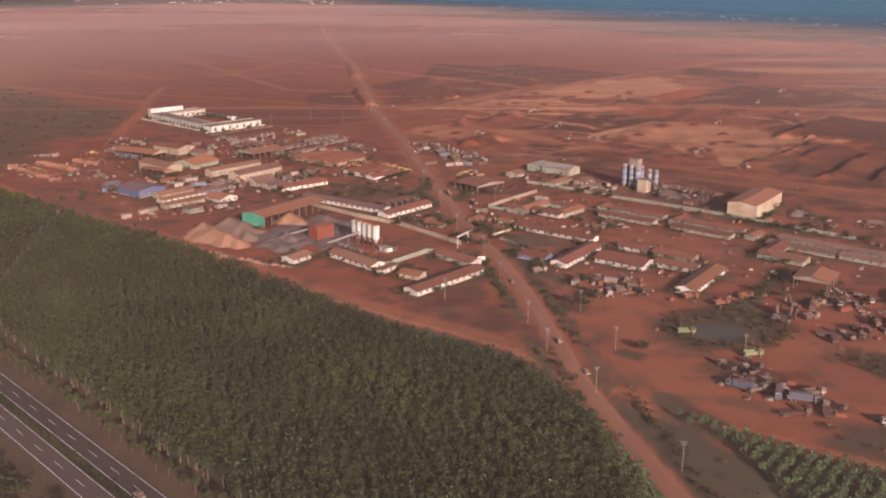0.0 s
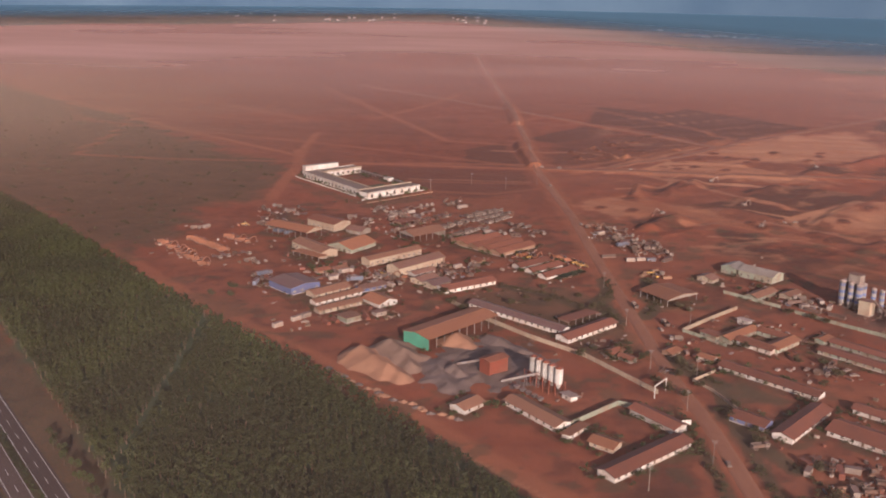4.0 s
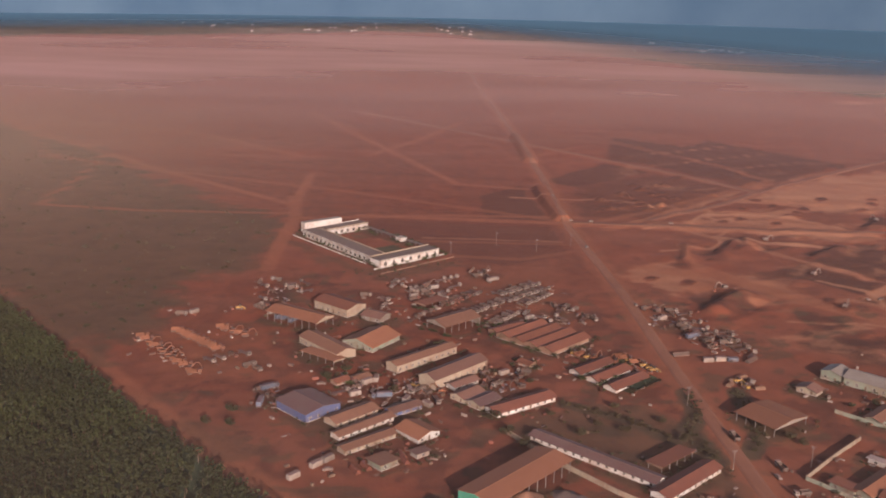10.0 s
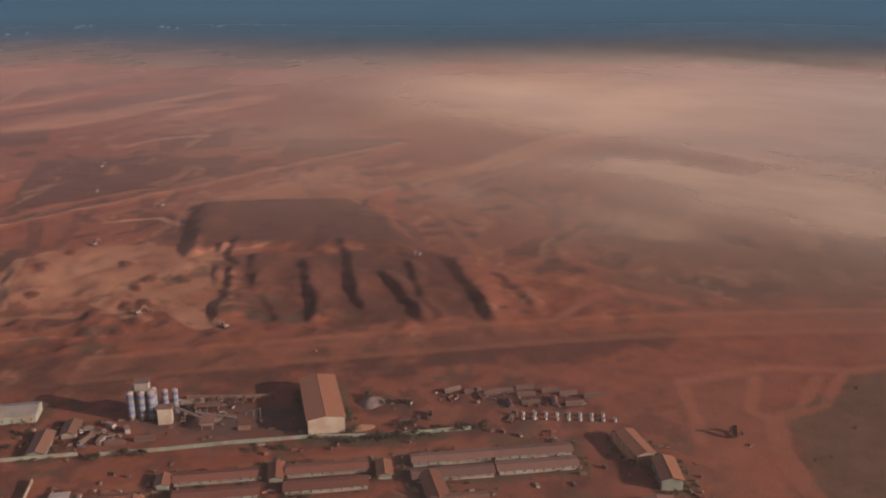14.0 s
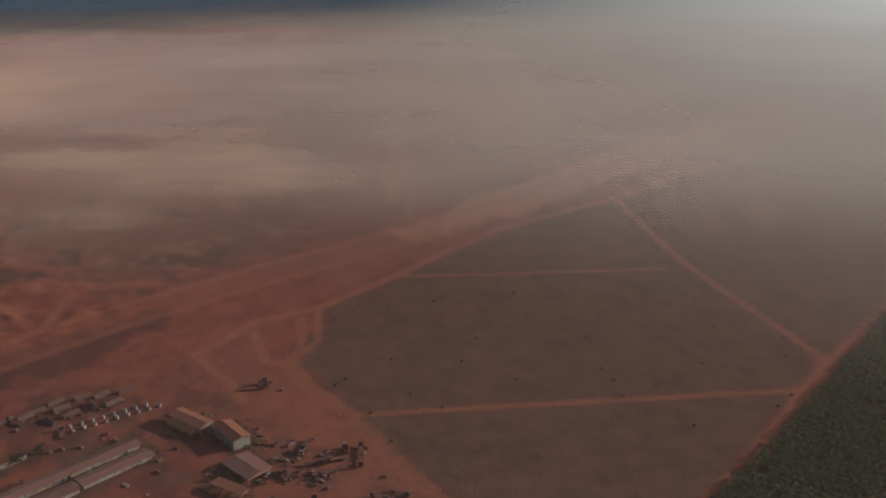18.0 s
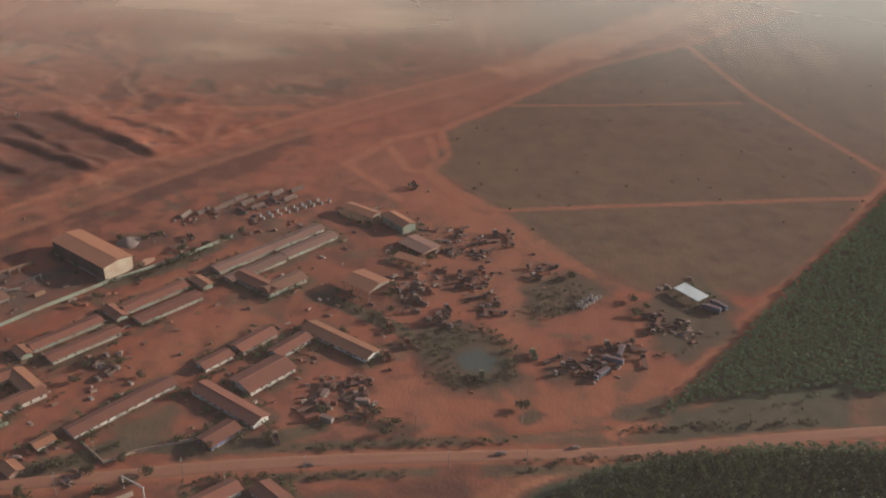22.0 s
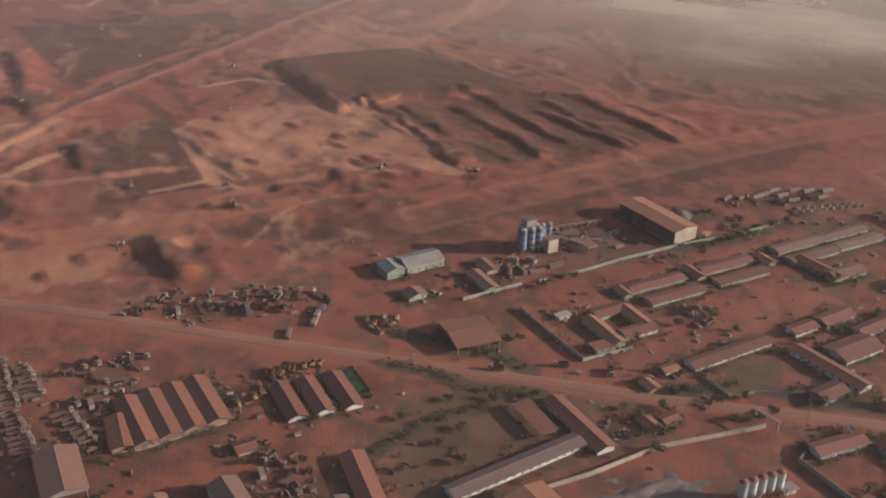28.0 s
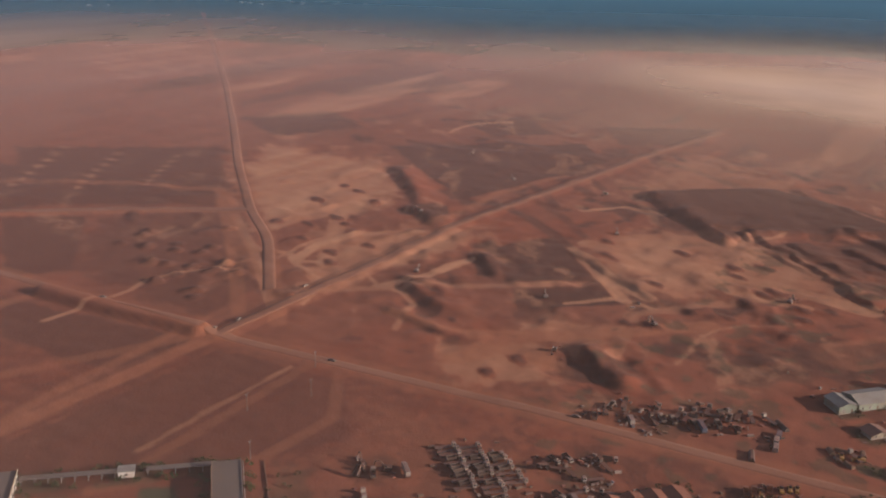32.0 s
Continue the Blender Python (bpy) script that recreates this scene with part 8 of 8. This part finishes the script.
litter = random.Random(91)
LITTER = [("dark_scrap", PAINT["dark"], "dark scrap iron and old tyres scattered round the yards", 420), ("rusty_scrap", PAINT["red"], "rusty sheets, drums and crates scattered round the yards", 240), ("pale_scrap", PAINT["white"], "pale sheets, sacks and crates scattered round the yards", 260), ("timber_scrap", WOOD, "planks and timber offcuts scattered round the yards", 200)]
for name, m, label, count in LITTER:
    spots, sizes, turns = [], [], []
    while len(spots) < count:
        if litter.random() < 0.6:
            bx, by, turn, long, deep = litter.choice(HOUSES)
            if by > 900 or (bx < 60 and by < 520):
                continue
            x, y = bx + litter.gauss(0, long * 0.45 + 4), by + litter.gauss(0, long * 0.45 + 4)
        else:
            x, y = litter.choice(TAKEN)
            if y > 950 or y < 290:
                continue
            x, y = x + litter.gauss(0, 6), y + litter.gauss(0, 6)
        if any(abs((x - hx) * math.cos(radians(a)) + (y - hy) * math.sin(radians(a))) < hl / 2 + 1 and abs((y - hy) * math.cos(radians(a)) - (x - hx) * math.sin(radians(a))) < hd / 2 + 1 for hx, hy, a, hl, hd in HOUSES):
            continue
        if min(math.dist((x, y), ((ax * (4 - k) + cx * k) / 4, (ay * (4 - k) + cy * k) / 4)) for (ax, ay), (cx, cy) in zip(MAIN_ROAD[:14], MAIN_ROAD[1:15]) for k in range(4)) < 11:
            continue
        spots.append((x, y, land_height(x, y)))
        sizes.append((litter.uniform(0.8, 3.6), litter.uniform(0.5, 1.6), litter.uniform(0.3, 1.5)))
        turns.append(litter.choice((0.85, -0.7)) + litter.gauss(0, 0.25))
    many_boxes(name, spots, sizes, turns, m, label, "scrap")
spots, sizes, turns = [], [], []
for _ in range(110):
    way, far = radians(litter.uniform(40, 112)), litter.uniform(2300, 4000)
    x, y = -200 + far * math.cos(way), 700 + far * math.sin(way)
    inner = sum(1 for (ax, ay), (cx, cy) in zip(PLAIN, PLAIN[1:] + PLAIN[:1]) if (ay > y) != (cy > y) and x < (cx - ax) * (y - ay) / (cy - ay) + ax) % 2
    if not inner:
        for _ in range(litter.randint(1, 3)):
            spots.append((x + litter.gauss(0, 25), y + litter.gauss(0, 25), 4.0))
            sizes.append((litter.uniform(7, 13), litter.uniform(5, 8), 3.5))
            turns.append(litter.uniform(0, 3))
many_boxes("far_houses", spots, sizes, turns, PALE_ROOF, "white houses scattered far off in the blue woods", "houses")
